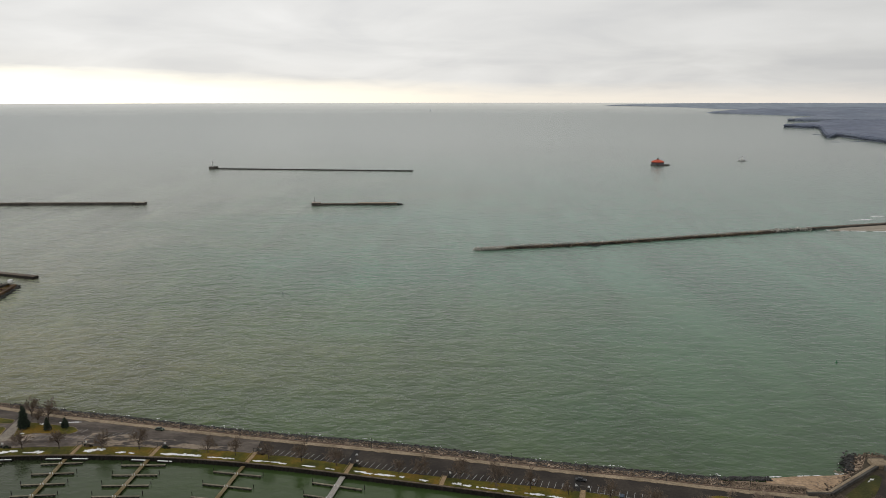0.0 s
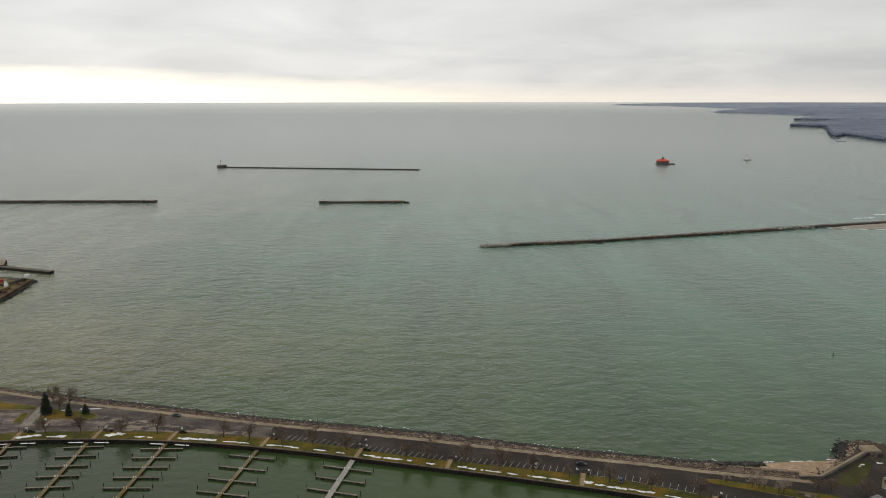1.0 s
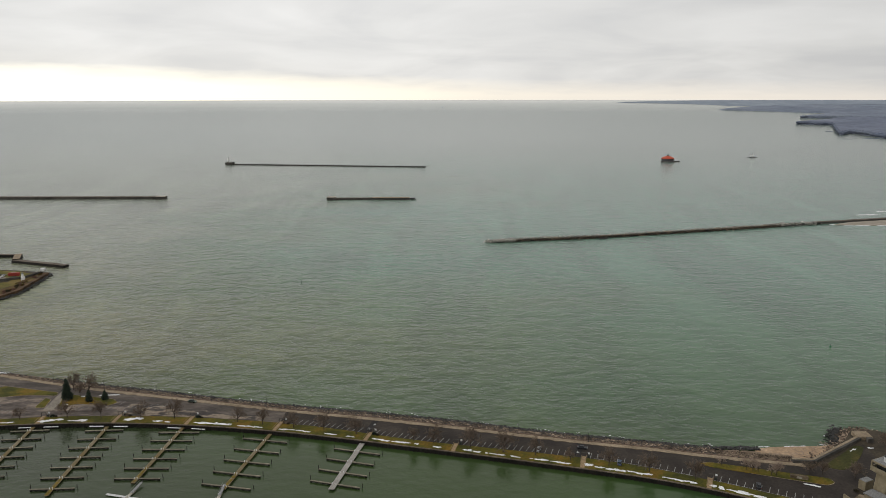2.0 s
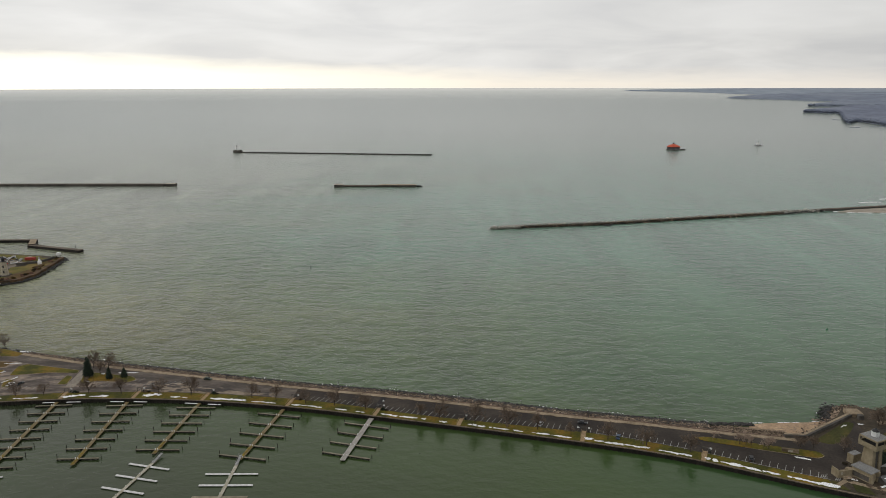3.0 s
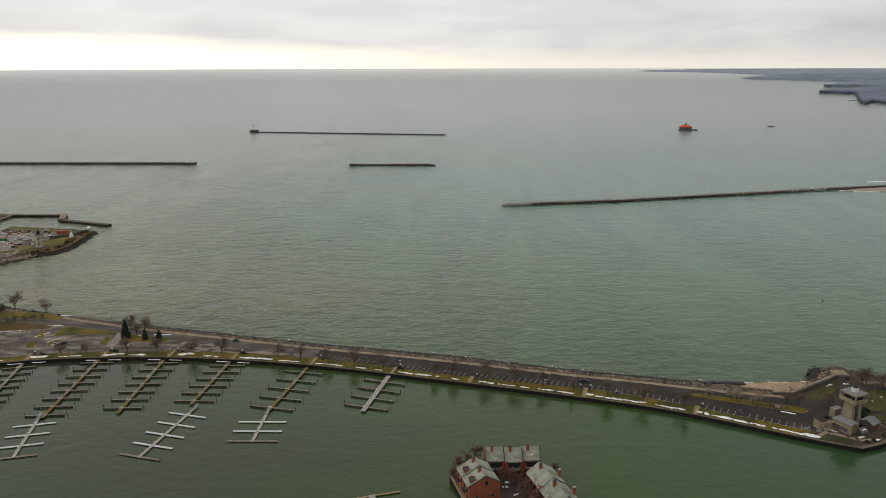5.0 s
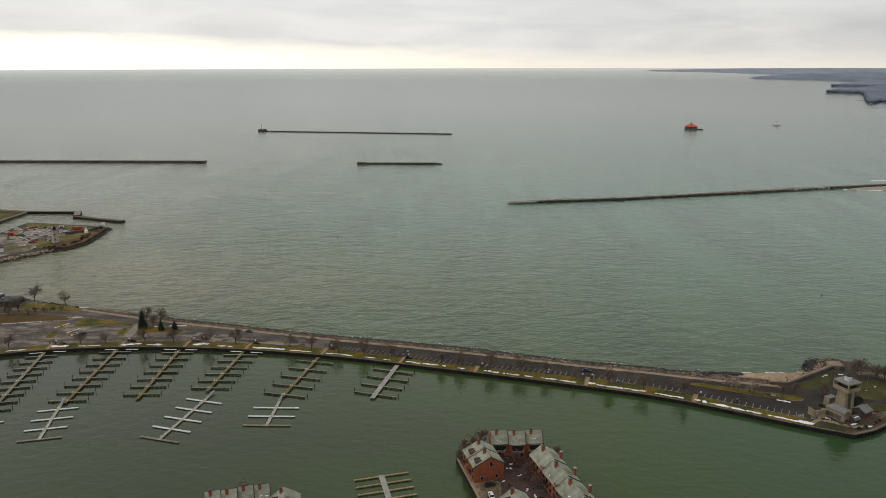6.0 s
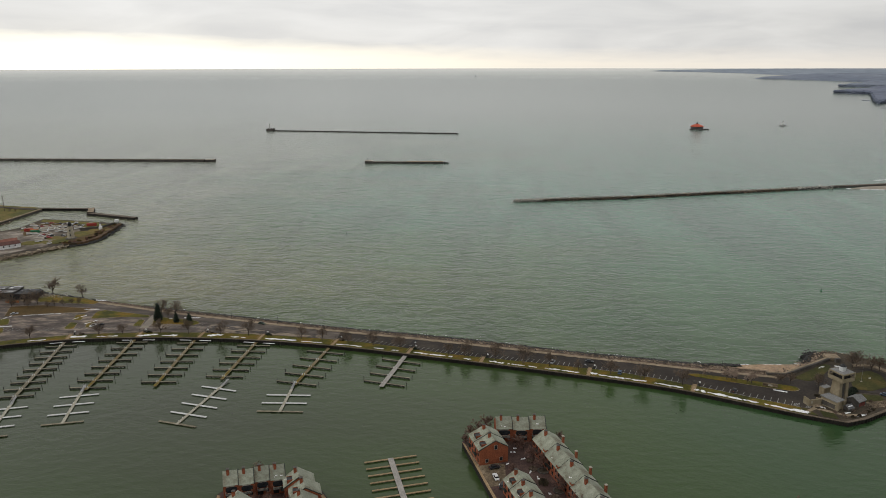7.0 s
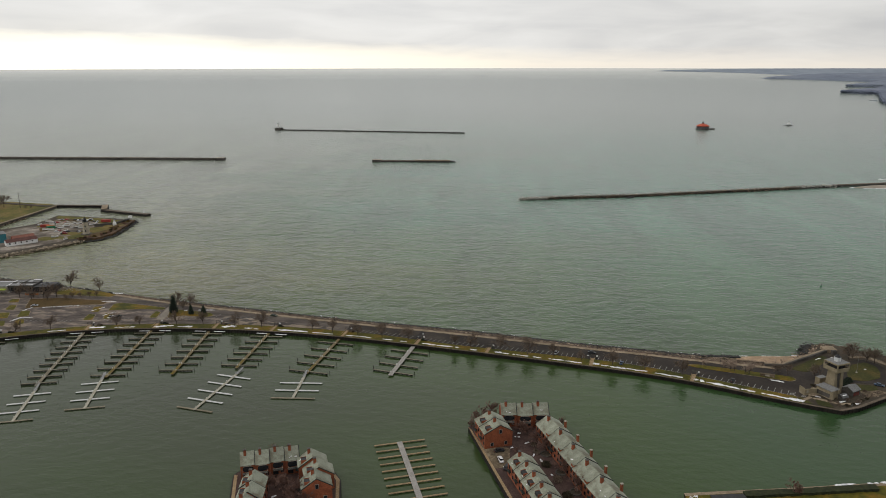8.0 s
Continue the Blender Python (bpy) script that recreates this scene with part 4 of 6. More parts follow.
# ---- trees ----
def bare_tree(h, spread, seed, twig=None, trunk_share=0.34, depth=5, name="bare_tree", thin=0.025):
    """A leafless tree: tapered trunk and limbs, and a crown of fine branches and twigs."""
    rng = random.Random(seed)
    t = new(name)
    limbs, crown = bmesh.new(), bmesh.new()

    def grow(p, d, length, r, level):
        q = p + d * length
        bm = limbs if level < 2 else crown
        rod(bm, p, q, r, r * 0.62, 5 if level < 2 else 3)
        if level >= depth:
            return
        for i in range((6, 4, 4, 3, 5, 3)[level]):
            axis = d.orthogonal().normalized()
            axis = Matrix.Rotation(rng.uniform(0, 6.28), 3, d) @ axis
            nd = (Matrix.Rotation(rng.uniform(0.45, 1.15) * spread, 3, axis) @ d + Vector((0, 0, 0.16))).normalized()
            f = rng.uniform(0.5 if level == 0 else 0.2, 1.0) if i else 1.0
            grow(p + d * length * f, nd, length * rng.uniform(0.6, 0.85) * (0.7 if level == 3 else 1.0), max(r * 0.56, thin), level + 1)

    grow(Vector((0, 0, -0.3)), Vector((rng.uniform(-.05, .05), rng.uniform(-.05, .05), 1)).normalized(), h * trunk_share + 0.3, h * 0.019, 0)
    part("trunk", limbs, BARK, t)
    part("crown", crown, twig or TWIG, t)
    return t


TREES = [bare_tree(8.6, 1.0, 3, trunk_share=0.24, thin=0.022), bare_tree(8.6, 0.85, 8, trunk_share=0.24, thin=0.022), bare_tree(8.6, 1.1, 15, trunk_share=0.23, thin=0.022), bare_tree(8.6, 0.92, 21, trunk_share=0.25, thin=0.022)]
PALE_TREES = [bare_tree(4.0, 1.0, 31, PALE_TWIG, 0.26, 4, name="pale_tree", thin=0.03), bare_tree(4.0, 0.8, 37, PALE_TWIG, 0.26, 4, name="pale_tree", thin=0.03)]
RED_TREES = [bare_tree(6.0, 0.9, 41, RED_TWIG, 0.26, name="courtyard_tree"), bare_tree(6.0, 1.1, 43, RED_TWIG, 0.25, name="courtyard_tree")]
for o in TREES + PALE_TREES + RED_TREES:
    tagged(o, category="tree")
used = {}


def plant(kinds, i, x, y, z, scale, label, group=""):
    scale *= 1.5
    src = kinds[i % len(kinds)]
    m = Matrix.LocRotScale((x, y, z), Euler((0, 0, (i * 2.4) % 6.28)), (scale,) * 3)
    if src not in used:
        used[src] = 1
        src.matrix_basis = m
        ob = src
    else:
        ob = copy_thing(src, Matrix.LocRotScale((x, y, z), Euler((0, 0, (i * 2.4) % 6.28)), None))
        ob.scale = (scale,) * 3
    tagged(ob, label, "tree", group)
    return ob


tree_xs = (-284, -267, -230, -216, -194, -177, -157, -140, -107, -94, -78, -63, -47, -19, -10, 7, 22, 36, 51, 67, 83, 101)
for i, x in enumerate(tree_xs):
    plant(TREES, i, x, inner(x) + (5.0 + (i * 37 % 10) * 0.16), Z + 0.1, 0.95 + 0.25 * ((i * 53 % 17) / 17) - (0.25 if i % 5 == 3 else 0), "bare brown street tree on the grass verge", "verge trees")
for i, (x, y, h) in enumerate(((-303, 338, 7), (-291, 340, 6), (-288, 343, 6), (-282, 343, 6), (-277, 345, 6), (-274, 348, 6), (-209, 332, 8.5), (-198, 328, 9), (-201, 324, 6),
                               (-315, 341, 6), (-329, 346, 6.5), (151, 250, 5), (156, 249, 5.5))):
    plant(TREES, i + 1, x, y, Z + 0.1, h / (11.0 if x < -250 else 7.5), "slender bare tree beside the car park", "car park trees")
for i, (x, y) in enumerate(((-309, 343), (-325, 341), (-316, 340), (-301, 345))):
    plant(TREES, i, x, y, Z + 0.1, 1.05 + 0.1 * (i % 2), "dark bare tree in front of the restaurant", "restaurant trees")
plant(TREES, 1, -303, 366, Z, 1.35, "tall bare tree at the lake's edge", "lakeside trees")
plant(TREES, 2, -280, 363, Z, 1.05, "spreading bare tree at the lake's edge", "lakeside trees")
for i, (x, y, h) in enumerate(((197, 271, 9), (200, 273, 9), (205, 268, 8.5), (208, 266, 9), (213, 262, 8.5), (168, 246, 7), (218, 255, 8), (215, 258, 8))):
    plant(TREES, i + 2, x, y, Z + 0.1, h / 8.4, "bare tree on the rounded point", "trees on the point")
for i, (x, y) in enumerate(((116, 256), (125, 252), (127.5, 251), (129.5, 250.6), (134, 248), (136, 247.6))):
    plant(PALE_TREES, i, x, y, Z + 0.15, 0.95 + 0.2 * (i % 3), "pale-barked ornamental tree on a grass island", "ornamental trees")


def conifer(x, y, h, r, seed):
    """A spruce: trunk and whorls of drooping clumped boughs."""
    rng = random.Random(seed)
    t = thing("conifer", pose(x, y, Z + 0.1), "dense dark green conifer on brown grass", "tree", "conifers")
    part("trunk", rod(bmesh.new(), (0, 0, -0.3), (0, 0, h * 0.9), 0.03 * h, 0.01 * h, 6), BARK, t)
    verts, faces = [], []
    levels = int(h * 2.6)
    for i in range(levels):
        f = i / levels
        z = h * (0.06 + 0.94 * f)
        rr = r * (1 - f) ** 0.5 * min(1.0, 0.75 + 2 * f) + 0.12
        for j in range(max(5, int(15 * (1 - f)) + 4)):
            a = rng.uniform(0, 6.28)
            k = rr * rng.uniform(0.7, 1.12)
            ca, sa = math.cos(a), math.sin(a)
            w = 0.26 * k + 0.18
            b = len(verts)
            zt = z + rng.uniform(-0.15, 0.15)
            verts += [(ca * 0.1, sa * 0.1, zt + 0.4), (ca * k * .6 - sa * w, sa * k * .6 + ca * w, zt), (ca * k, sa * k, zt - 0.35 * k * 0.4), (ca * k * .6 + sa * w, sa * k * .6 - ca * w, zt), (ca * k * .55, sa * k * .55, zt - 0.4)]
            faces += [(b, b + 1, b + 2), (b, b + 2, b + 3), (b + 1, b + 4, b + 2), (b + 2, b + 4, b + 3)]
    ob = sheet("crown", verts, faces, NEEDLE, t)


conifer(-205, 319, 12.0, 3.3, 1)
conifer(-192.5, 317, 6.6, 2.2, 2)
conifer(-185.5, 320, 5.2, 2.2, 3)


# ---- street furniture ----
def lamp_post(x, y, turn):
    t = thing("street_lamp", pose(x, y, Z + 0.15, 0, 0, turn), "thin dark lamp post along the promenade", "street lamp", "promenade lamps")
    part("base", blocks((-0.25, 0.25, -0.25, 0.25, 0, 0.5), bevel=0.05), DARK_CONCRETE, t)
    part("post", rod(bmesh.new(), (0, 0, 0.4), (0, 0, 5.4), 0.10, 0.07, 6), BLACK, t)
    bm = bmesh.new()
    rod(bm, (0, 0, 5.35), (0, -0.6, 5.7), 0.05, 0.05, 5), rod(bm, (0, -0.6, 5.7), (0, -1.3, 5.6), 0.05, 0.04, 5)
    part("arm", bm, BLACK, t)
    part("lantern", blocks((-0.18, 0.18, -1.8, -1.1, 5.42, 5.62), bevel=0.05), STEEL, t)


for x in (-225, -192, -160, -128, -97, -64, -33, -1, 30, 62, 94, 126):
    lamp_post(x, outer(x) - 0.7, slope_at(outer, x))


def dock_gate(x, boards=True):
    """A dark gate frame at the head of a dock, with the board path to it across the verge."""
    t = thing("dock_gate", pose(x, inner(x), Z, 0, 0, slope_at(inner, x)), "dark gate and tan board path at a dock head", "gate", "dock gates")
    g = green(x)
    part("path", blocks((-0.95, 0.95, 0.2, g + 1.0, 0.02, 0.26), bevel=0.03), TIMBER_WALK, t)
    for s in (-1, 1):
        part("post", blocks((s * 1.1 - 0.12, s * 1.1 + 0.12, g + 0.6, g + 0.84, 0, 2.2), bevel=0.03), DARK_CONCRETE, t)
        part("rail", blocks((s * 1.1 - 0.05, s * 1.1 + 0.05, 0.6, g + 0.6, 0.9, 1.05)), TIMBER_WALK, t)
    part("lintel", blocks((-1.3, 1.3, g + 0.58, g + 0.86, 2.1, 2.3), bevel=0.03), DARK_CONCRETE, t)
    part("bin", blocks((1.7, 2.5, g + 0.3, g + 1.0, 0, 1.1), bevel=0.1), TRIM, t)
    part("sign", blocks((1.7, 2.6, g + 1.6, g + 1.68, 1.2, 2.0)), WHITE, t)


for x in (-292, -245, -205.5, -168.5, -132, -87, -42, -1, 55, 104):
    dock_gate(x)
for x in (-289, -244, -204, -170, -131):
    for s in (-1, 1):
        t = thing("landing", pose(x + s * 6, inner(x + s * 6) - 1.15, 0, 0, 0, slope_at(inner, x + s * 6)), "low float with a snow strip below the seawall", "float", "landing floats")
        part("deck", blocks((-3.6, 3.6, -0.5, 0.5, 0.1, 0.75), bevel=0.05), TIMBER, t)
        part("snow", blocks((-3.5, 3.5, -0.42, 0.42, 0.75, 0.87), bevel=0.04), SNOW, t)

for x, l, w in ((-296, 9, 2.4), (-262, 9, 1.3), (-240, 10, 3.6), (-224, 12, 1.2), (-200.5, 9.5, 4.2), (-184, 5, 2.6), (-187, 7, 1.0), (-162.5, 10, 4.2), (-147, 5, 1.8), (-142, 4, 1.0), (-127, 3.5, 2.4),
                (-117, 16, 2.2), (-103, 8, 1.0), (-96, 5, 1.0), (-80, 8, 1.6), (-73, 9, 1.2), (-58, 7, 1.2), (-50, 4, 1.0), (-36, 5, 2.0), (-31, 7, 1.4), (-24, 8, 1.8), (-18, 2.5, 2.2), (-8, 4, 1.2),
                (5, 4.0, 2.6), (9, 6, 1.4), (18, 8, 1.2), (27, 5, 1.0), (36, 6, 1.2), (43, 11, 1.6), (49, 6, 1.2), (59, 5, 3.2), (64, 6, 1.6), (77, 19, 1.5), (94, 15, 1.3), (107.5, 5, 3.2), (113, 10, 2.0), (124, 16, 1.6), (137, 5, 1.8), (144, 13, 2.2)):
    snow_patch(x, inner(x) + 1.6 + w * 0.55, l, w, slope_at(inner, x))
for x, y, l, w, r in ((-258, 337, 12, .6, 5), (-258, 322, 8, .6, 60), (-246, 314, 8, .7, 60), (-300, 300, 7, .8, 70), (-296, 303, 9, .6, 15), (-305, 318, 8, .6, 70), (-186, 325, 9, .9, 5), (-262, 355, 8, .9, -8), (-286, 325.5, 22, .5, 14), (-203, 313, 3, 2, 0),
                      (-199, 323, 1.8, 1.8, 0), (148, 240, 6, .9, -20), (180, 270, 4, 1.2, 30), (189, 272, 3, 1.4, 10), (199, 258, 2, .8, 0), (170, 219, 5, 1.4, 20), (174, 216.5, 6, 1, 25), (160, 224, 3, .8, -30), (-345, 352, 9, 1.0, 5)):
    snow_patch(x, y, l, w, r, Z + 0.15, 0.25)

# stall lines
bm = bmesh.new()
gaps = [-87, -42, -1, 55, 104]
x = -80.0
while x < 152:
    if min(abs(x - g) for g in gaps) > 2.4:
        y = inner(x) + green(x) + 0.3
        m = pose(x, y, 0, 0, 0, slope_at(inner, x) + (-12 if x < 40 else -4))
        box(bm, -0.10, 0.10, 0, 4.8, Z + 0.06, Z + 0.085, m)
        if x > 60:
            box(bm, -1.4, 1.4, 0.25, 0.40, Z + 0.06, Z + 0.083, pose(x, y, 0, 0, 0, slope_at(inner, x)))
    x += 2.8
for hx in (147.6, 152.5):
    for i in range(6):
        box(bm, -0.07, 0.07, 0, 2.6, Z + 0.06, Z + 0.085, pose(hx + i * 0.4, inner(hx) + green(hx) + 0.6 + (i % 2) * 0.2, 0, 0, 0, -35))
tagged(part("stall_lines", bm, LINE_PAINT), "white painted parking stall lines", "road marking", kind="stuff")
bm = bmesh.new()
for x0, x1, y0, dx, ln in ((-204, -170, 305.5, -14, 4.5), (-200, -172, 312, -20, 4.5), (-300, -262, 324, 8, 4.5), (-252, -222, 300.5, -10, 4.5), (-295, -262, 296, -10, 4.5), (-168, -150, 309, -30, 4.5)):
    x = x0
    while x < x1:
        f = (x - x0) / (x1 - x0)
        box(bm, -0.08, 0.08, 0, ln, Z + 0.06, Z + 0.085, pose(x, y0 + f * (2 if y0 < 330 else 0), 0, 0, 0, dx))
        x += 2.8
tagged(part("stall_lines", bm, LINE_PAINT), "faded parking stall lines on patched asphalt", "road marking", kind="stuff")


def car(x, y, turn, paint_name, z=Z + 0.05, label="", long=4.6):
    """A parked car: body, glasshouse, roof, wheels and lights."""
    t = thing("car", pose(x, y, z, 0, 0, turn), label or f"{paint_name} car parked on asphalt", "car", "parked cars")
    h = long / 2
    bm = bmesh.new()
    box(bm, -h, h, -0.9, 0.9, 0.28, 0.82, taper=0.97, bevel=0.10)
    part("body", bm, CAR_PAINTS[paint_name], t)
    bm = bmesh.new()
    box(bm, -h * 0.62, h * 0.42, -0.82, 0.82, 0.80, 1.36, taper=0.80)
    part("glasshouse", bm, GLASS, t)
    part("roof", blocks((-h * 0.50, h * 0.29, -0.64, 0.64, 1.34, 1.44), bevel=0.04), CAR_PAINTS[paint_name], t)
    for sx in (-1, 1):
        for sy in (-1, 1):
            w = part("wheel", lathe(bmesh.new(), [(0.33, -0.1), (0.34, 0), (0.33, 0.1)], 12), RUBBER, t)
            w.matrix_basis = pose(sx * h * 0.62, sy * 0.84, 0.33, 90)
    for sy in (-1, 1):
        part("headlight", blocks((h - 0.12, h - 0.0, sy * 0.62 - 0.18, sy * 0.62 + 0.18, 0.56, 0.70)), WHITE, t)
        part("tail_light", blocks((-h + 0.0, -h + 0.12, sy * 0.66 - 0.14, sy * 0.66 + 0.14, 0.58, 0.72)), RED, t)
    return t


# worn dark crossings with white arrow triangles
for gx in (-42.0, 55.0):
    y0, y1 = inner(gx) + green(gx) + 0.3, outer(gx) - 3.6
    slab("crossing", [(gx - 1.6, y0), (gx + 1.4, y0), (gx + 4.4, y1), (gx + 1.4, y1)], Z - 0.1, Z + 0.075, surface("fresh tar", [(0.012, 0.011, 0.011), (0.024, 0.022, 0.021)], 0.3, 2.0, 0.9))
    for k, f in ((0.2, 0.35), (1.6, 0.68)):
        cx, cy = gx + 3.0 * f + k - 0.8, y0 + (y1 - y0) * f
        slab("arrow_mark", [(cx - 0.7, cy - 0.9), (cx + 0.7, cy - 0.9), (cx, cy + 1.2)], Z, Z + 0.095, LINE_PAINT)


car(-241.5, 307.5, 70, "white", label="white car parked beside a grass island")
car(-237, 308.5, 70, "dark", label="dark grey car parked beside a white one")
car(-304, 325, 20, "silver", label="silver car parked by the brown lawn")
car(-138, 317, -12, "green", label="dark green car driving along the causeway road")
car(38, 268.5, 65, "silver", label="silver car parked in a marked stall")
car(58, 270.2, -14, "dark", label="dark car beside the dock gate")
car(72, 256.8, 72, "blue", label="blue-grey car parked in a marked stall")
car(125, 239, 72, "dark", label="dark car parked in a marked stall")
car(196.5, 238.2, -30, "blue", label="blue car parked on the point")
car(6.2, 156, 105, "white", Z + 0.1, "white car parked on the quay")
car(5.6, 163.0, 20, "dark", Z + 0.1, "dark car parked below a brick house")
car(8.5, 150.5, 70, "dark", Z + 0.1, "dark car parked beside a brick house")

# ---- observation tower ----


MAROON = surface("faded maroon paint", [(0.10, 0.022, 0.018), (0.17, 0.04, 0.03)], 0.6, 3.0, 0.8)


def observation_tower():
    t = thing("observation_tower", pose(170.6, 230.8, Z, 0, 0, 25), "buff concrete observation tower with a flared stem", "tower")
    t.scale = (0.92, 0.92, 1.0)
    for s in (-1, 1):
        # two leaning fins with a recess between them
        part("fin", box(bmesh.new(), s * 2.2 - 1.2, s * 2.2 + 1.2, -3.0, 3.0, 0, 12.2, taper=0.72), TOWER_STONE, t)
    part("core", box(bmesh.new(), -1.3, 1.3, -2.2, 2.2, 0, 12.2, taper=0.9), DARK_CONCRETE, t)
    part("deck_slab", blocks((-4.4, 4.4, -4.4, 4.4, 11.6, 12.7), bevel=0.12), TOWER_STONE, t)
    for x0, x1, y0, y1 in ((-4.4, 4.4, -4.4, -4.0), (-4.4, 4.4, 4.0, 4.4), (-4.4, -4.0, -3.98, 3.98), (4.0, 4.4, -3.98, 3.98)):
        part("parapet", blocks((x0, x1, y0, y1, 12.72, 13.65)), TOWER_STONE, t)
    for sx in (-1, 1):
        for sy in (-1, 1):
            part("corner_post", blocks((sx * 4.1 - 0.3, sx * 4.1 + 0.3, sy * 4.1 - 0.3, sy * 4.1 + 0.3, 13.66, 15.3)), TOWER_STONE, t)
    part("inner_room", blocks((-2.7, 2.7, -2.7, 2.7, 12.7, 15.3)), BLACK, t)
    part("roof_beam", blocks((-4.4, 4.4, -4.4, 4.4, 15.3, 16.0), bevel=0.1), TOWER_STONE, t)
    part("roof", blocks((-4.0, 4.0, -4.0, 4.0, 16.0, 16.12)), GREY_ROOF, t)
    lan = part("lantern", lathe(bmesh.new(), [(1.7, 16.1), (1.65, 18.2), (1.8, 18.3)], 8), surface("pale lantern glass", [(0.48, 0.49, 0.49), (0.62, 0.63, 0.63)], 0.6, 3, 0.3), t)
    part("lantern_roof", lathe(bmesh.new(), [(1.8, 18.3), (1.2, 18.8), (0.5, 19.3), (0.1, 19.8)], 8), BLACK, lan)
    e = thing("entrance_block", pose(165.4, 225.6, Z, 0, 0, -60), "low buff stone entrance building with a grey flat roof", "building")
    part("wall", blocks((-4.0, 4.0, -2.7, 2.7, 0, 4.2), bevel=0.08), TOWER_STONE, e)
    part("roof", blocks((-4.3, 4.3, -3.0, 3.0, 4.2, 4.6), bevel=0.05), GREY_ROOF, e)
    part("grille", blocks((-3.4, 3.4, -2.78, -2.68, 0.6, 2.8)), DARK_CONCRETE, e)
    part("awning", blocks((-3.6, 3.6, -3.3, -2.7, 2.9, 3.15), bevel=0.04), TOWER_STONE, e)
    for y0 in (-2.6, 1.4):
        part("pier", blocks((4.0, 4.8, y0, y0 + 1.2, 0, 4.4)), TOWER_STONE, e)
    w = thing("screen_wall", pose(168.0, 238.5, Z, 0, 0, 25), "buff concrete block wall beside the tower", "wall block")
    part("block", blocks((-2.4, 2.4, -1.5, 1.5, 0, 4.0), bevel=0.08), TOWER_STONE, w)
    part("roof", blocks((-2.3, 2.3, -1.4, 1.4, 4.0, 4.12)), GREY_ROOF, w)
    h = thing("pavilion", pose(177.0, 224.6, Z, 0, 0, 33), "small gabled pavilion with red doors and grey roof", "pavilion")
    part("wall", gable(bmesh.new(), 6.0, 5.6, 2.8, 4.3), DARK_CONCRETE, h)
    roof_slabs(h, 6.0, 5.6, 2.8, 4.3, GREY_ROOF, 0.4)
    for i in range(3):
        part("door", blocks((0.8 + i * 1.6, 1.9 + i * 1.6, -0.08, -0.01, 0.1, 2.0)), MAROON, h)
    l = thing("ticket_booth", pose(170.2, 219.8, Z, 0, 0, 25), "low grey booth with a snowy pitched roof", "booth")
    part("wall", gable(bmesh.new(), 3.6, 3.4, 1.6, 2.8), DARK_CONCRETE, l)
    roof_slabs(l, 3.6, 3.4, 1.6, 2.8, DARK_ROOF, 0.3)
    part("snow", blocks((0.6, 3.0, 0.3, 0.9, 2.45, 2.6)), SNOW, l)
    s = thing("sign_wall", pose(144.5, 245.6, Z + 0.1, 0, 0, -17), "low tan stone sign wall on a grass island", "sign")
    part("wall", blocks((-3.4, 3.4, -0.7, 0.7, 0, 1.5), bevel=0.06), EARTH, s)
    part("panel", blocks((-1.0, 1.0, -0.76, -0.71, 0.4, 1.3)), PALE_CONCRETE, s)
    py = thing("forecourt_wall", pose(157.6, 226.2, Z, 0, 0, 14), "stepped buff concrete forecourt wall with a planter", "wall block")
    part("wall", blocks((-3.4, 3.2, -0.7, -0.2, 0, 3.2), bevel=0.05), TOWER_STONE, py)
    part("wing", blocks((-3.4, -2.9, -0.18, 3.4, 0, 3.5), bevel=0.05), TOWER_STONE, py)
    part("wing", blocks((2.7, 3.2, -0.18, 2.6, 0, 2.6), bevel=0.05), TOWER_STONE, py)
    part("planter", blocks((-2.85, 2.65, -0.15, 2.4, 0, 1.7)), EARTH, py)
    part("step", blocks((-1.6, 2.2, -2.2, -0.75, 0, 0.35)), CONCRETE, py)
    part("step", blocks((-1.6, 2.2, -1.5, -0.75, 0.352, 0.7)), CONCRETE, py)
    part("plaque", blocks((-2.4, -1.4, -0.76, -0.71, 1.4, 2.6)), PALE_CONCRETE, py)
    f = thing("flagpole", pose(192.8, 253.7, Z), "thin pale flagpole on the round lawn", "flagpole")
    part("pole", rod(bmesh.new(), (0, 0, 0), (0, 0, 10), 0.07, 0.04, 6), STEEL, f)
    part("base", blocks((-0.5, 0.5, -0.5, 0.5, 0, 0.3), bevel=0.05), PALE_CONCRETE, f)


def gable(bm, w, d, eave, ridge, rf=0.5):
    """A gabled box from (0, 0) to (w, d): the ridge runs along x."""
    prof = [(0, 0), (d, 0), (d, eave), (d * rf, ridge), (0, eave)]
    a = [bm.verts.new((0, y, z)) for y, z in prof]
    b = [bm.verts.new((w, y, z)) for y, z in prof]
    bm.faces.new(a[::-1]), bm.faces.new(b)
    for i in range(5):
        j = (i + 1) % 5
        bm.faces.new((a[i], a[j], b[j], b[i]))
    bmesh.ops.recalc_face_normals(bm, faces=bm.faces)
    return bm


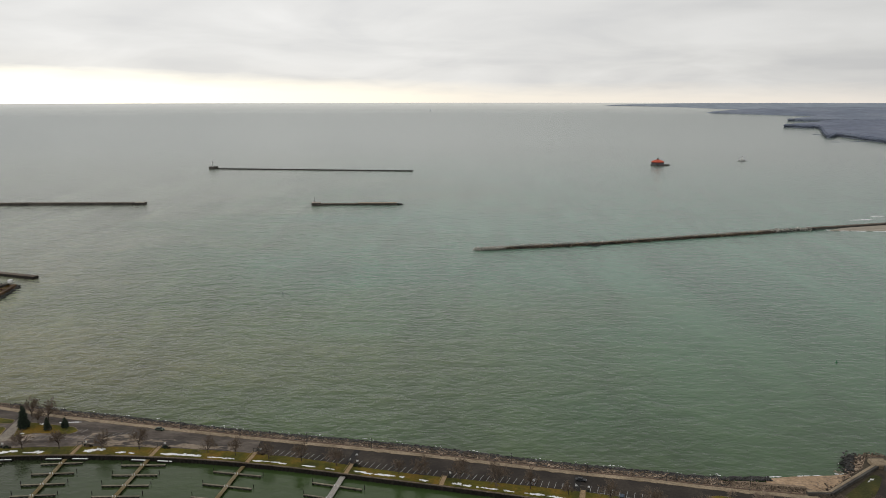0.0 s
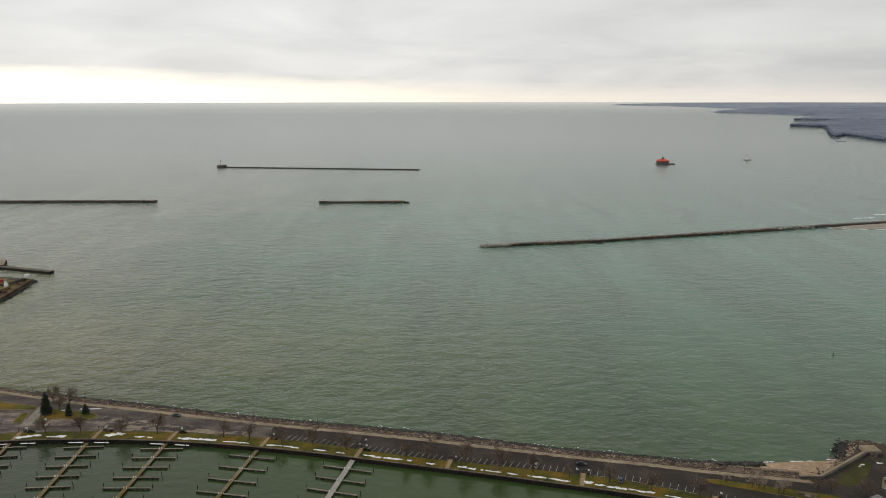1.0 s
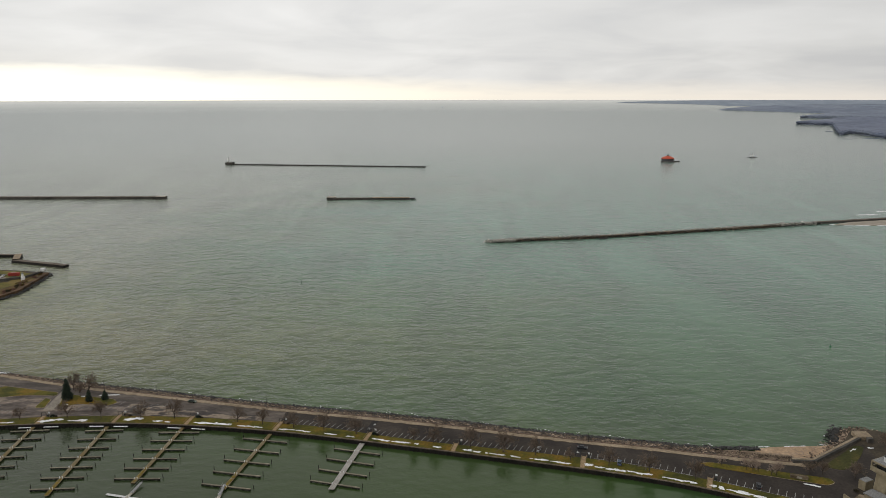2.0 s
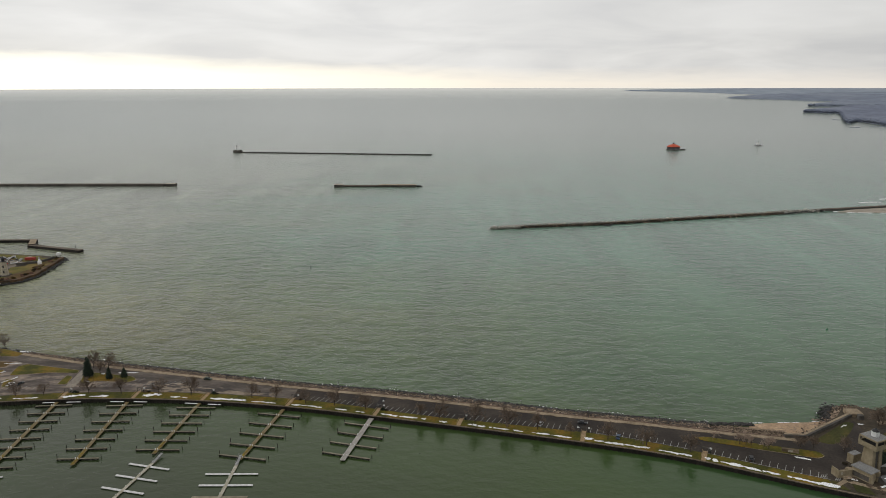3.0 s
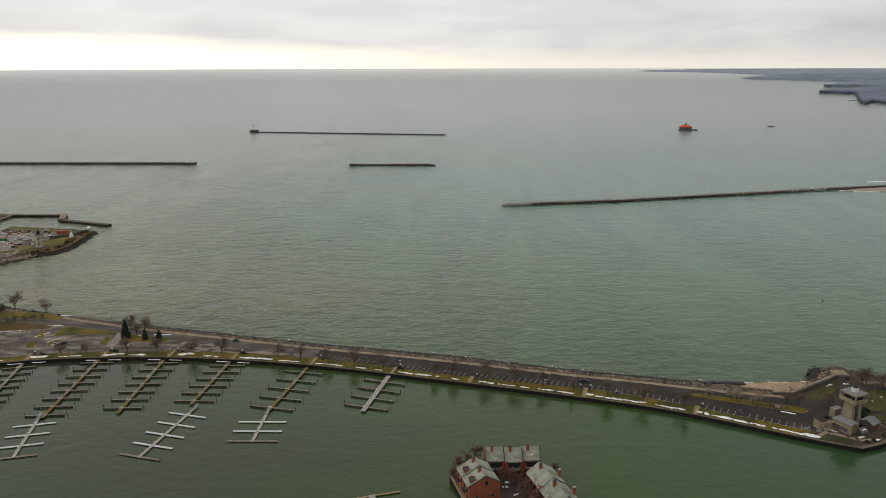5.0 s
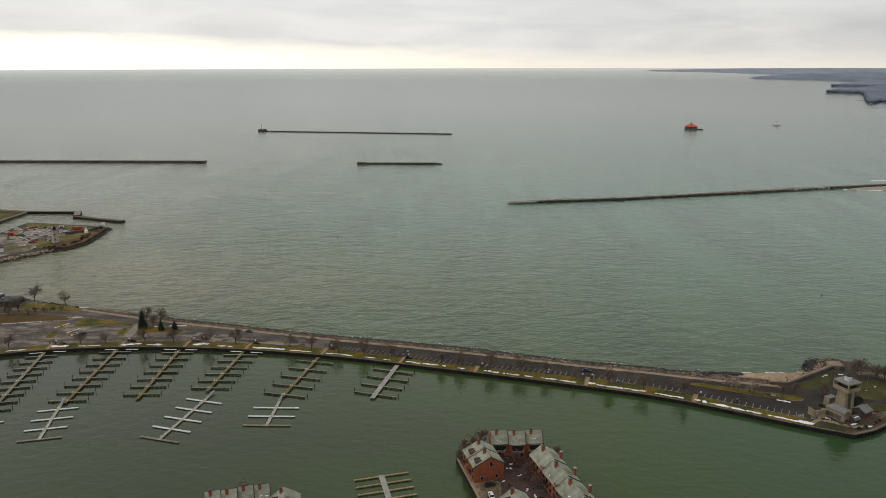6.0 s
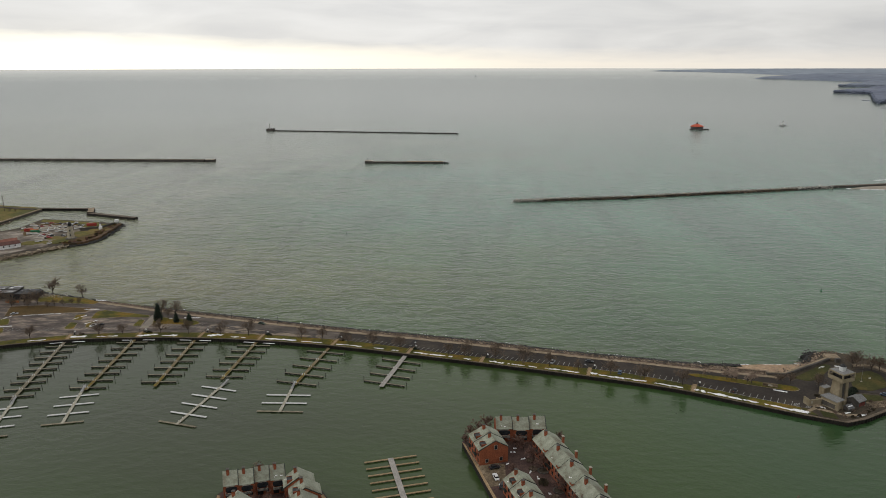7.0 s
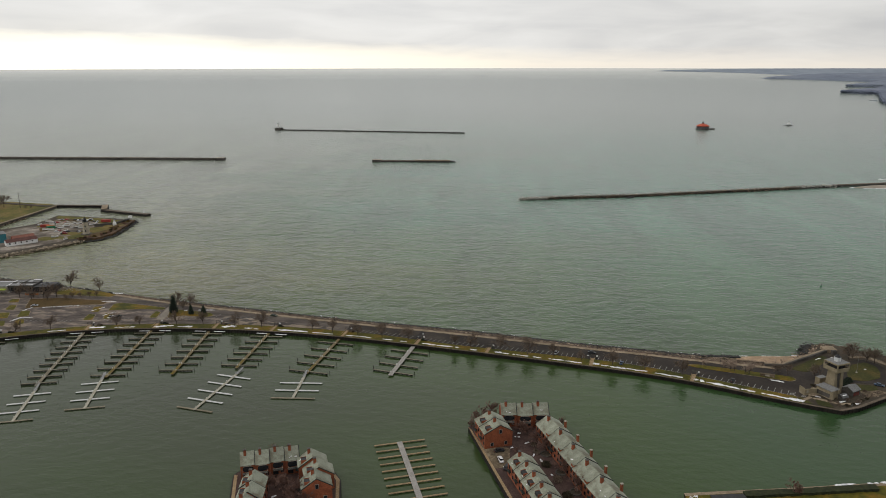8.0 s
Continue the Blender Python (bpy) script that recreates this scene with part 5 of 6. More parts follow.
def roof_slabs(parent, w, d, eave, ridge, material, over=0.4, rf=0.5, thick=0.22, name="roof", side=0.2):
    y_r = d * rf
    for y0, sgn in ((0, -1), (d, 1)):
        bm = bmesh.new()
        run_ = abs(y_r - y0)
        k = (ridge - eave) / run_
        ye, ze = y0 + sgn * over, eave - k * over
        vs = []
        for x in (-side, w + side):
            for y, z in ((ye, ze), (y_r, ridge)):
                for dz in (0.03, thick):
                    vs.append(bm.verts.new((x, y, z + dz)))
        for q in ((0, 1, 3, 2), (4, 6, 7, 5), (0, 4, 5, 1), (2, 3, 7, 6), (1, 5, 7, 3), (0, 2, 6, 4)):
            bm.faces.new([vs[i] for i in q])
        bmesh.ops.recalc_face_normals(bm, faces=bm.faces)
        part(name, bm, material, parent)


observation_tower()


# ---- brick town houses on their quays ----
def town_house(m, w, d, eave, ridge, label, rf=0.5, chimney=True, tall=True, notch=True, gable_face=False, seed=0, dark=False, loggia=False):
    """One house of a terrace: brick walls, two roof slopes, verge trim, chimneys, dormer, windows front and back."""
    rng = random.Random(seed)
    t = thing("town_house", m, label, "house", "brick town houses")
    part("wall", gable(bmesh.new(), w - 0.02, d, eave, ridge, rf), BRICK, t)
    roof_slabs(t, w - 0.3, d, eave, ridge, ROOF, 0.35, rf, 0.2, side=0.0)
    bm = bmesh.new()
    for (ya, za), (yb, zb) in (((-0.45, eave - 0.3), (d * rf, ridge)), ((d + 0.45, eave - 0.3), (d * rf, ridge))):
        vs = []
        for x in (w - 0.32, w - 0.04):
            for dz in (0.0, 0.36):
                vs += [bm.verts.new((x, ya, za + dz)), bm.verts.new((x, yb, zb + dz))]
        for q in ((0, 1, 3, 2), (4, 6, 7, 5), (0, 4, 5, 1), (2, 3, 7, 6), (1, 5, 7, 3), (0, 2, 6, 4)):
            bm.faces.new([vs[i] for i in q])
    bmesh.ops.recalc_face_normals(bm, faces=bm.faces)
    part("verge_trim", bm, TRIM, t)
    if chimney:
        c = part("chimney", blocks((w * 0.25, w * 0.25 + 1.0, d * rf - 1.6, d * rf - 0.5, ridge - 1.4, ridge + 1.5), bevel=0.05), BRICK, t)
        part("cap", blocks((w * 0.25 - 0.1, w * 0.25 + 1.1, d * rf - 1.7, d * rf - 0.4, ridge + 1.5, ridge + 1.66)), DARK_CONCRETE, c)
    if tall:
        c = part("chimney", blocks((w * 0.55, w * 0.55 + 0.9, d - 0.55, d + 0.35, 0, ridge - 0.2), bevel=0.05), BRICK, t)
        part("cap", blocks((w * 0.55 - 0.08, w * 0.55 + 0.98, d - 0.63, d + 0.43, ridge - 0.2, ridge)), PALE_CONCRETE, c)
    k = (ridge - eave) / (d * rf)
    if notch and dark:
        # shade of a roof terrace let into the slope, as a black block between low brick cheeks
        x0, y0, y1 = w * rng.uniform(0.35, 0.5), d * 0.10, d * 0.30
        zt = eave + k * y1
        part("terrace", blocks((x0 + 0.2, x0 + 2.6, y0, y1, eave, zt + 0.1)), BLACK, t)
        for xc in (x0, x0 + 2.6):
            part("cheek", blocks((xc, xc + 0.2, y0, y1 + 0.1, eave, zt + 0.25)), BRICK, t)
    elif notch:
        # a brick-cheeked roof terrace let into the street slope
        x0 = w * rng.uniform(0.78, 0.84)
        part("dormer", blocks((x0, x0 + 2.2, 0.0, 2.0, eave - 0.4, eave + 1.6 * k + 0.25)), BRICK, t)
        part("terrace", blocks((x0 - 0.1, x0 + 2.3, -0.15, 2.5, eave + 1.6 * k + 0.2, eave + 1.6 * k + 0.32)), ROOF, t)
    n = max(2, int(w / 3))
    for i in range(n):
        x = w * (i + 0.5) / n
        for z in (1.0, 3.7):
            for y, s in ((0, -1), (d, 1)):
                win = part("window", blocks((x - 0.6, x + 0.6, *sorted((y + s * 0.02, y + s * 0.10)), z, z + 1.5)), TRIM, t)
                part("pane", blocks((x - 0.5, x + 0.5, *sorted((y + s * 0.10, y + s * 0.13)), z + 0.1, z + 1.4)), GLASS, win)
    if loggia:
        # wide dark glass doors, also standing in for the shaded loggia recesses, behind deep balconies with pale rails
        for x0, x1, z in ((w * 0.14, w * 0.5, 0.4), (w * 0.22, w * 0.72, 3.3)):
            part("recess_glazing", blocks((x0, x1, -0.24, -0.14, z, z + 2.3)), GLASS, t)
            part("header", blocks((x0 - 0.1, x1 + 0.1, -0.3, -0.01, z + 2.3, z + 2.5)), PALE_CONCRETE, t)
        b = part("balcony", blocks((w * 0.14, w * 0.80, -1.9, -0.32, 2.9, 3.1)), DARK_CONCRETE, t)
        part("rail", blocks((w * 0.14, w * 0.80, -1.9, -1.82, 3.95, 4.05), (w * 0.14, w * 0.14 + 0.08, -1.81, -0.32, 3.95, 4.05), (w * 0.80 - 0.08, w * 0.80, -1.81, -0.32, 3.95, 4.05)), PALE_CONCRETE, b)
        for i in range(9):
            x0 = w * 0.14 + 0.02 + i * (w * 0.66 - 0.1) / 8
            part("baluster", blocks((x0, x0 + 0.06, -1.89, -1.83, 3.1, 3.95)), PALE_CONCRETE, b)
    if rng.random() < 0.6:
        # old snow caught on the slope above the eave
        for _ in range(rng.randint(1, 3)):
            x, y = w * rng.uniform(0.15, 0.8), d * rf * rng.uniform(0.05, 0.45)
            part("snow", blocks((x, x + rng.uniform(0.3, 1.1), y, y + 0.35, eave + k * y + 0.15, eave + k * y + 0.42), bevel=0.05), SNOW, t)
    if not loggia:
        part("balcony", blocks((w * 0.2, w * 0.55, -1.1, -0.05, 3.0, 3.25), (w * 0.2, w * 0.55, -1.1, -1.03, 3.25, 4.1)), TRIM, t)
    if gable_face:
        for s, x in ((1, w), (-1, 0)):
            for yy, zz, hh in ((d * rf - 0.7, eave - 0.3, 2.0), (d * 0.2, 1.0, 1.6), (d * 0.7, 1.0, 1.6)):
                win = part("window", blocks((*sorted((x + s * 0.05, x + s * 0.12)), yy, yy + 1.4, zz, zz + hh)), PALE_CONCRETE, t)
                part("pane", blocks((*sorted((x + s * 0.12, x + s * 0.15)), yy + 0.12, yy + 1.28, zz + 0.12, zz + hh - 0.12)), GLASS, win)
    return t


LBL = "red-brick town house with pale grey-green roof in a waterside terrace"


def row(start, count, w, d, eave, ridge, turn, label=LBL, step=0.7, **kw):
    """A terrace of houses in line from start; the street side lies to the right of the way."""
    for i in range(count):
        m = pose(start[0], start[1], Z, 0, 0, turn) @ pose(i * w, step * (i % 2), 0, 0, 0, kw.get("skew", 0))
        town_house(m, w, d, eave, ridge, label, seed=int(start[0] * 7 + i), tall=kw.get("tall", True), notch=kw.get("notch", True), chimney=kw.get("chimney", True), gable_face=kw.get("ends", False) and i in (0, count - 1), rf=kw.get("rf", 0.5), dark=kw.get("dark", False), loggia=kw.get("loggia", False))


ANG = -70.6
slab("quay", [(-8, 183), (9, 131), (27, 75), (68, 75), (34.5, 178), (31, 192), (4, 194)], -2, Z, PAVER, 2)
slab("quay_wall", [(-8.5, 183.4), (8.6, 130.5), (26, 74), (69, 74), (35.1, 178.4), (31.4, 192.6), (3.8, 194.6)], -2, Z - 0.15, TIMBER, 2)
slab("quay_walk", [(-8, 182.5), (9, 131), (27, 75), (28.3, 75), (10.3, 131), (-6.7, 181)], Z - 0.1, Z + 0.08, TIMBER_WALK)
slab("quay_walk", [(-5, 176), (4, 150), (10, 152), (10, 166), (2, 168)], Z - 0.1, Z + 0.06, EARTH, 1)
# east terrace: street side faces the courtyard, chimneys stand along the water side
row((21.6, 176.6), 8, 12.0, 10.4, 6.0, 9.4, ANG, step=0.0, skew=1.5)
row((8.8, 146.4), 9, 7.2, 10.0, 6.0, 9.2, ANG, step=0.0, skew=1.5, tall=False, dark=True)
row((-5.0, 177.6), 2, 7.0, 12.2, 6.6, 9.9, ANG, step=0.0, tall=False, ends=True, dark=True, rf=0.56)
row((6.5, 183.6), 3, 7.2, 9.0, 6.2, 9.4, 5, step=-0.7, tall=False, notch=False, loggia=True)
row((-94.8, 135.1), 4, 5.7, 9.2, 6.2, 9.4, 19, step=-0.6, tall=False, notch=False, loggia=True)
row((-74.2, 142.2), 3, 7.5, 11.0, 6.0, 9.6, ANG, step=1.6, tall=False, ends=True, dark=True)
row((-91.0, 127.8), 6, 7.5, 9.0, 6.0, 9.2, -84, step=0.5, skew=1.5, tall=False, dark=True, ends=True)
slab("quay", [(-94.6, 123.6), (-96.8, 131.2), (-98.8, 138.4), (-96, 143.5), (-90, 149), (-73, 152), (-63, 147), (-56.6, 138), (-53, 120), (-49, 75), (-89, 75)], -2, Z, PAVER, 2)
slab("quay_wall", [(-95.2, 123.6), (-97.4, 131.2), (-99.4, 138.6), (-96.4, 144), (-90.2, 149.6), (-73, 152.6), (-62.5, 147.5), (-56, 138.2), (-52.4, 120), (-48.4, 74), (-89.6, 74)], -2, Z - 0.15, TIMBER, 2)
slab("quay_walk", [(-98.8, 138.4), (-96.8, 131.2), (-94.6, 123.6), (-89, 75), (-87.7, 75), (-93.3, 123.8), (-95.5, 131.4), (-97.4, 138.2)], Z - 0.1, Z + 0.08, TIMBER_WALK)
slab("quay_walk", [(-59, 141.5), (-56.6, 138), (-53, 120), (-49, 75), (-50.4, 75), (-54.4, 120), (-57.9, 137.6), (-60, 140.6)], Z - 0.1, Z + 0.08, TIMBER_WALK)
PITS = ((25.0, 162.0), (30.0, 148.8), (34.2, 135.6), (38.6, 122.0))
for x, y in PITS:
    t = thing("tree_pit", pose(x, y, Z), "round dark stone tree pit with a low kerb in the courtyard", "tree pit", "tree pits")
    part("kerb", lathe(bmesh.new(), [(2.3, 0), (2.3, 0.5), (1.9, 0.5), (1.9, 0.2)], 18, cap=False), DARK_CONCRETE, t)
    part("soil", lathe(bmesh.new(), [(1.9, 0), (1.85, 0.22)], 18), DIRT, t)
for i, (x, y, h) in enumerate(((25, 162, 6), (30, 148.8, 6.5), (34.2, 135.6, 6.5), (38.6, 122, 6.5), (14.5, 179.5, 5.5), (18, 177, 6), (21.5, 170, 5.5), (12.5, 159.5, 4), (-4, 186, 5), (-2, 190, 6), (2, 193, 6), (-6.6, 183, 4), (33, 186, 4),
                               (-80, 131, 6), (-75, 129, 6.5), (-72, 122, 6), (-68, 116, 6), (-77, 112, 6.5), (-80, 151, 5), (-78, 134, 5), (-70, 126, 7), (-65, 121, 6))):
    plant(RED_TREES, i, x, y, Z, h / 6.0, "bare reddish courtyard tree among brick houses", "courtyard trees")


def shrub(x, y, r, seed, material, label):
    """A low clump of overlapping leaf tufts."""
    rng = random.Random(seed)
    verts, faces = [], []
    for _ in range(260):
        a, e = rng.uniform(0, 6.28), rng.uniform(0.05, 1.5)
        k = r * rng.uniform(0.55, 1.0)
        c = Vector((k * math.cos(a) * math.cos(e), k * math.sin(a) * math.cos(e), k * math.sin(e) * 0.8))
        u = Vector((rng.gauss(0, 1), rng.gauss(0, 1), rng.gauss(0, 1))).normalized() * r * 0.19
        v = u.orthogonal().normalized() * r * 0.10
        b = len(verts)
        verts += [c - u, c + v, c + u, c - v + Vector((0, 0, 0.1))]
        faces += [(b, b + 1, b + 2), (b, b + 2, b + 3)]
    ob = sheet("shrub", verts, faces, material)
    ob.matrix_basis = pose(x, y, Z + 0.05)
    return tagged(ob, label, "shrub", "shrubs")


for i, (x, y, r) in enumerate(((21, 163, 1.8), (24.5, 153.5, 2.2), (28, 143, 2.2), (31, 133, 2.2), (20, 169, 1.5), (-3, 185, 2.0), (-1, 189, 2), (13, 152, 1.6), (-66, 119, 2.4), (-63, 122, 2.4), (-70, 113, 2.4), (-84, 134, 1.6), (-78, 136, 1.4))):
    shrub(x, y, r, i, SHRUB if i % 2 else TWIG, "dark winter shrub in a courtyard bed")
for i, (x, y) in enumerate(((14, 178.5), (17.5, 170.5), (20, 161), (17, 155.5), (22.5, 157), (26, 147), (13.6, 175.4), (10.5, 166), (8, 152), (25, 186), (-73, 127), (-70, 130), (-66, 126), (-79, 125), (-76, 121))):
    snow_patch(x, y, 1.8, 1.0, 30 * i, Z + 0.08, 0.35)

# garden wall and lawn along the near basin
edge = curve([(60, 135.2), (75, 137.8), (117, 144.3), (155, 150.3), (230, 160)])
strip("ground", lambda x: edge(x) - 60, edge, 75, 230, Z, Z, DIRT, depth=4.0)
strip("pavement", lambda x: edge(x) - 1.7, lambda x: edge(x) + 0.15, 75, 230, Z + 0.15, Z + 0.15, CONCRETE)
strip("lawn", lambda x: edge(x) - 40, lambda x: edge(x) - 1.7, 75, 230, Z + 0.10, Z + 0.10, GRASS)
hedge = strip("hedge", lambda x: edge(x) - 5.2, lambda x: edge(x) - 1.9, 97, 149, Z + 1.2, Z + 1.2, surface("dark hedge", [(0.012, 0.016, 0.006), (0.035, 0.040, 0.014)], 0.6, 3, 0.95, bump=0.1), depth=1.4, step=1.0, rough=0.25)
tagged(hedge, "clipped dark green hedge along the quay", "hedge", kind="stuff")
snow_patch(78, edge(78) - 2.0, 3, 2, 10)
for x, l in ((139, 8), (147, 4), (153, 5)):
    snow_patch(x, edge(x) + 0.2, l, 1.3, 9, Z + 0.15)
plant(RED_TREES, 1, 116, edge(116) - 3.5, Z, 0.9, "bare reddish tree by the quay hedge", "quay trees")
t = thing("garden_house", pose(84, edge(84) - 10.0, Z, 0, 0, 8), "flat dark-roofed house beside the quay", "house")
part("wall", blocks((0, 12, -8, 4.0, 0, 2.4)), BRICK, t)
part("roof", blocks((-0.4, 12.4, -8.4, 4.4, 2.4, 2.75), bevel=0.05), BLACK, t)

# ---- lakeside restaurant ----
t = thing("restaurant", pose(-341, 353, Z, 0, 0, 5), "low lakeside restaurant with snow-edged flat grey roofs", "restaurant")
part("wall", blocks((0, 17, 0, 13, 0, 4.6)), DARK_CONCRETE, t)
rf = part("roof", blocks((-0.4, 17.4, -0.5, 13.4, 4.6, 5.2), bevel=0.05), DARK_ROOF, t)
part("snow", blocks((-0.4, 17.2, -0.45, 0.2, 5.2, 5.4), (-0.4, 0.3, 0.3, 12, 5.2, 5.38), (11, 16.9, 12.4, 13.2, 5.2, 5.4)), SNOW, rf)
srng = random.Random(18)
for _ in range(9):
    x, y = srng.uniform(1, 13), srng.uniform(1, 10.5)
    part("snow", blocks((x, x + srng.uniform(1.2, 3.4), y, y + srng.uniform(0.5, 1.8), 5.2, 5.32), bevel=0.04), SNOW, rf)
part("parapet", blocks((-0.4, 17.4, 5.6, 5.9, 5.2, 5.75), (8.4, 8.7, 5.95, 13.2, 5.2, 5.75)), DARK_CONCRETE, rf)
part("annex", blocks((17.0, 32, -1, 10, 0, 3.6)), BLACK, t)
rf = part("annex_roof", blocks((16.8, 30.5, -1.4, 10.4, 3.6, 4.1), bevel=0.05), BLACK, t)
for x, y in ((20, 4), (22, 7), (25, 5)):
    part("vent", blocks((x, x + 1.4, y, y + 1.2, 4.1, 5.0), bevel=0.08), STEEL, rf)
for i in range(5):
    win = part("window", blocks((1.5 + i * 3, 3.7 + i * 3, -0.12, -0.02, 1.0, 3.4)), TRIM, t)
    part("pane", blocks((1.65 + i * 3, 3.55 + i * 3, -0.16, -0.13, 1.15, 3.25)), GLASS, win)
t = thing("snack_bar", pose(-356.5, 350.5, Z, 0, 0, 5), "snack bar with a lime-green awning and pale roof", "snack bar")
part("wall", blocks((0, 15, 0, 12, 0, 4.2)), PALE_CONCRETE, t)
rf = part("roof", blocks((-0.3, 15.3, -0.3, 12.3, 4.2, 4.7)), GREY_ROOF, t)
part("snow", blocks((-0.2, 15.2, 11.3, 12.2, 4.7, 4.9), (14.4, 15.2, 0, 11, 4.7, 4.9)), SNOW, rf)
bm = bmesh.new()
box(bm, 0, 15, -3.0, -0.3, 2.6, 3.2, taper=0.9)
part("awning", bm, LIME, t)
for x0 in (0.3, 7.3, 14.4):
    part("awning_post", blocks((x0, x0 + 0.2, -2.9, -2.7, 0, 2.6)), STEEL, t)
t = thing("barrier", pose(-325, 347, Z, 0, 0, 4), "orange plastic barrier fence beside the restaurant", "fence")
for i in range(4):
    part("panel", blocks((i * 2.3, i * 2.3 + 2.2, 0, 0.15, 0.1, 1.5)), ORANGE_NET, t)
    part("foot", blocks((i * 2.3 - 0.1, i * 2.3 + 0.2, -0.3, 0.45, 0, 0.1)), RUBBER, t)
rocks("rubble", [(random.Random(i).uniform(-318, -292), 362 + random.Random(i + 99).uniform(-4, 4), Z + 0.1, random.Random(i + 5).uniform(0.4, 1.0)) for i in range(160)], PALE_ROCK, "tan rubble spread beside the restaurant", "rubble", 8)

# ---- lighthouse spit ----
MEADOW = surface("patchy winter meadow", [(0.060, 0.062, 0.010), (0.105, 0.092, 0.016), (0.16, 0.115, 0.035)], 0.035, 0.6, 0.95, spread=0.12)
SPIT = [(-520, 420), (-416, 447), (-379, 503), (-365, 513), (-361, 530), (-371, 589), (-396, 598), (-464, 609), (-462, 566), (-474, 548), (-520, 500)]
slab("ground", SPIT, -2, 1.8, DIRT)
slab("yard", [(-500, 440), (-420, 455), (-392, 500), (-398, 545), (-392, 572), (-420, 585), (-452, 590), (-455, 560), (-470, 545)], 1.6, 1.88, surface("pale gravel yard", [(0.075, 0.062, 0.048), (0.16, 0.135, 0.11), (0.30, 0.265, 0.225)], 0.06, 0.5, 0.95, spread=0.13))
for cx, cy, lx, ly in ((-402, 528, 9, 7), (-408, 512, 8, 4), (-440, 583, 14, 4), (-412, 583, 10, 4), (-394, 548, 5, 8), (-450, 560, 4, 9)):
    slab("lawn", [(cx - lx, cy - ly * 0.4), (cx, cy - ly), (cx + lx, cy - ly * 0.3), (cx + lx * 0.8, cy + ly * 0.7), (cx - lx * 0.4, cy + ly)], 1.6, 1.92, DEAD_GRASS if lx > 9 else MEADOW, 1.5)
slab("lawn", [(-400, 505), (-372, 512), (-366, 530), (-378, 560), (-392, 556)], 1.6, 1.95, MEADOW, 2)
slab("lawn", [(-424, 500), (-408, 500), (-398, 512), (-402, 518), (-420, 514)], 1.6, 1.93, MEADOW, 2)
slab("lawn", [(-446, 548), (-436, 534), (-430, 538), (-440, 552)], 1.6, 1.93, DEAD_GRASS, 2)
slab("lawn", [(-396, 572), (-392, 594), (-462, 606), (-458, 594), (-420, 588)], 1.6, 1.94, MEADOW, 2)
slab("embankment", [(-380, 504), (-365, 512), (-360, 530), (-369, 590), (-374, 590), (-373, 548), (-379, 530)], -1, 2.6, surface("rusty brown scrub bank", [(0.035, 0.022, 0.013), (0.085, 0.052, 0.028), (0.15, 0.09, 0.045)], 0.14, 0.9, 0.95), 1)
slab("lawn", [(-384, 548), (-378, 546), (-376.5, 586), (-394, 590), (-390, 572)], 1.6, 2.0, MEADOW, 1)
slab("lawn", [(-377, 512), (-369, 516), (-365, 532), (-371.5, 550), (-373.5, 548), (-376, 530)], 2.4, 2.64, DEAD_GRASS, 1)
slab("lawn", [(-371, 552), (-366.5, 545), (-370.5, 582)], 2.4, 2.65, MEADOW, 0.5)
slab("walk", [(-377, 552), (-372, 556), (-371.5, 588), (-374, 588)], 2.0, 2.68, DEAD_GRASS)
bm = bmesh.new()
run(bm, [(-396, 560), (-380, 570), (-375, 588)], 1.0, 1.5, 4.0)
tagged(part("breast_wall", bm, DARK_CONCRETE), "long dark concrete wall across the spit", "wall", kind="structure")
rocks("riprap", ring_heap([(-500, 424), (-416, 446), (-394, 474), (-377, 501)], 1500, (1.0, 2.4), 41, 4.5, 2.0), TAN_ROCK, "pale limestone riprap below the lighthouse yard", "rocks", 9)
rocks("riprap", ring_heap([(-379, 500), (-363, 511), (-358, 528), (-362, 560), (-368, 591), (-396, 600)], 700, (0.8, 2.0), 42, 3.0, 1.0), DARK_ROCK, "dark wet rocks round the spit", "rocks", 10)


def lighthouse():
    t = thing("lighthouse", pose(-385, 527, 1.9), "octagonal buff limestone lighthouse with a black lantern", "lighthouse")
    part("plinth", lathe(bmesh.new(), [(5.2, 0), (5.2, 0.8), (4.6, 0.8)], 8), DARK_CONCRETE, t)
    part("tower", lathe(bmesh.new(), [(3.3, 0.8), (2.15, 11.5), (2.5, 11.8), (2.5, 12.2)], 8), LIMESTONE, t)
    part("gallery", lathe(bmesh.new(), [(2.8, 12.2), (2.8, 12.45)], 16), BLACK, t)
    bm = bmesh.new()
    for i in range(8):
        a = i * math.pi / 4
        rod(bm, (2.7 * math.cos(a), 2.7 * math.sin(a), 12.4), (2.7 * math.cos(a), 2.7 * math.sin(a), 13.4), 0.06, 0.06, 4)
    part("railing", bm, BLACK, t)
    lan = part("lantern", lathe(bmesh.new(), [(1.25, 12.45), (1.25, 14.6)], 8), GLASS, t)
    part("lantern_roof", lathe(bmesh.new(), [(1.5, 14.6), (1.15, 15.3), (0.55, 15.9), (0.25, 16.1), (0.25, 16.8), (0.05, 17.4)], 12), BLACK, lan)
    for i, z in enumerate((3.0, 7.2)):
        r = 3.3 - (z - 0.8) * 1.15 / 10.7
        w = part("window", blocks((-0.5, 0.5, -0.15, 0.12, z, z + 1.6)), BLACK, t)
        w.matrix_basis = pose(math.sin(0.39) * r * 0.93, -math.cos(0.39) * r * 0.93, 0, 0, 0, 22.5)


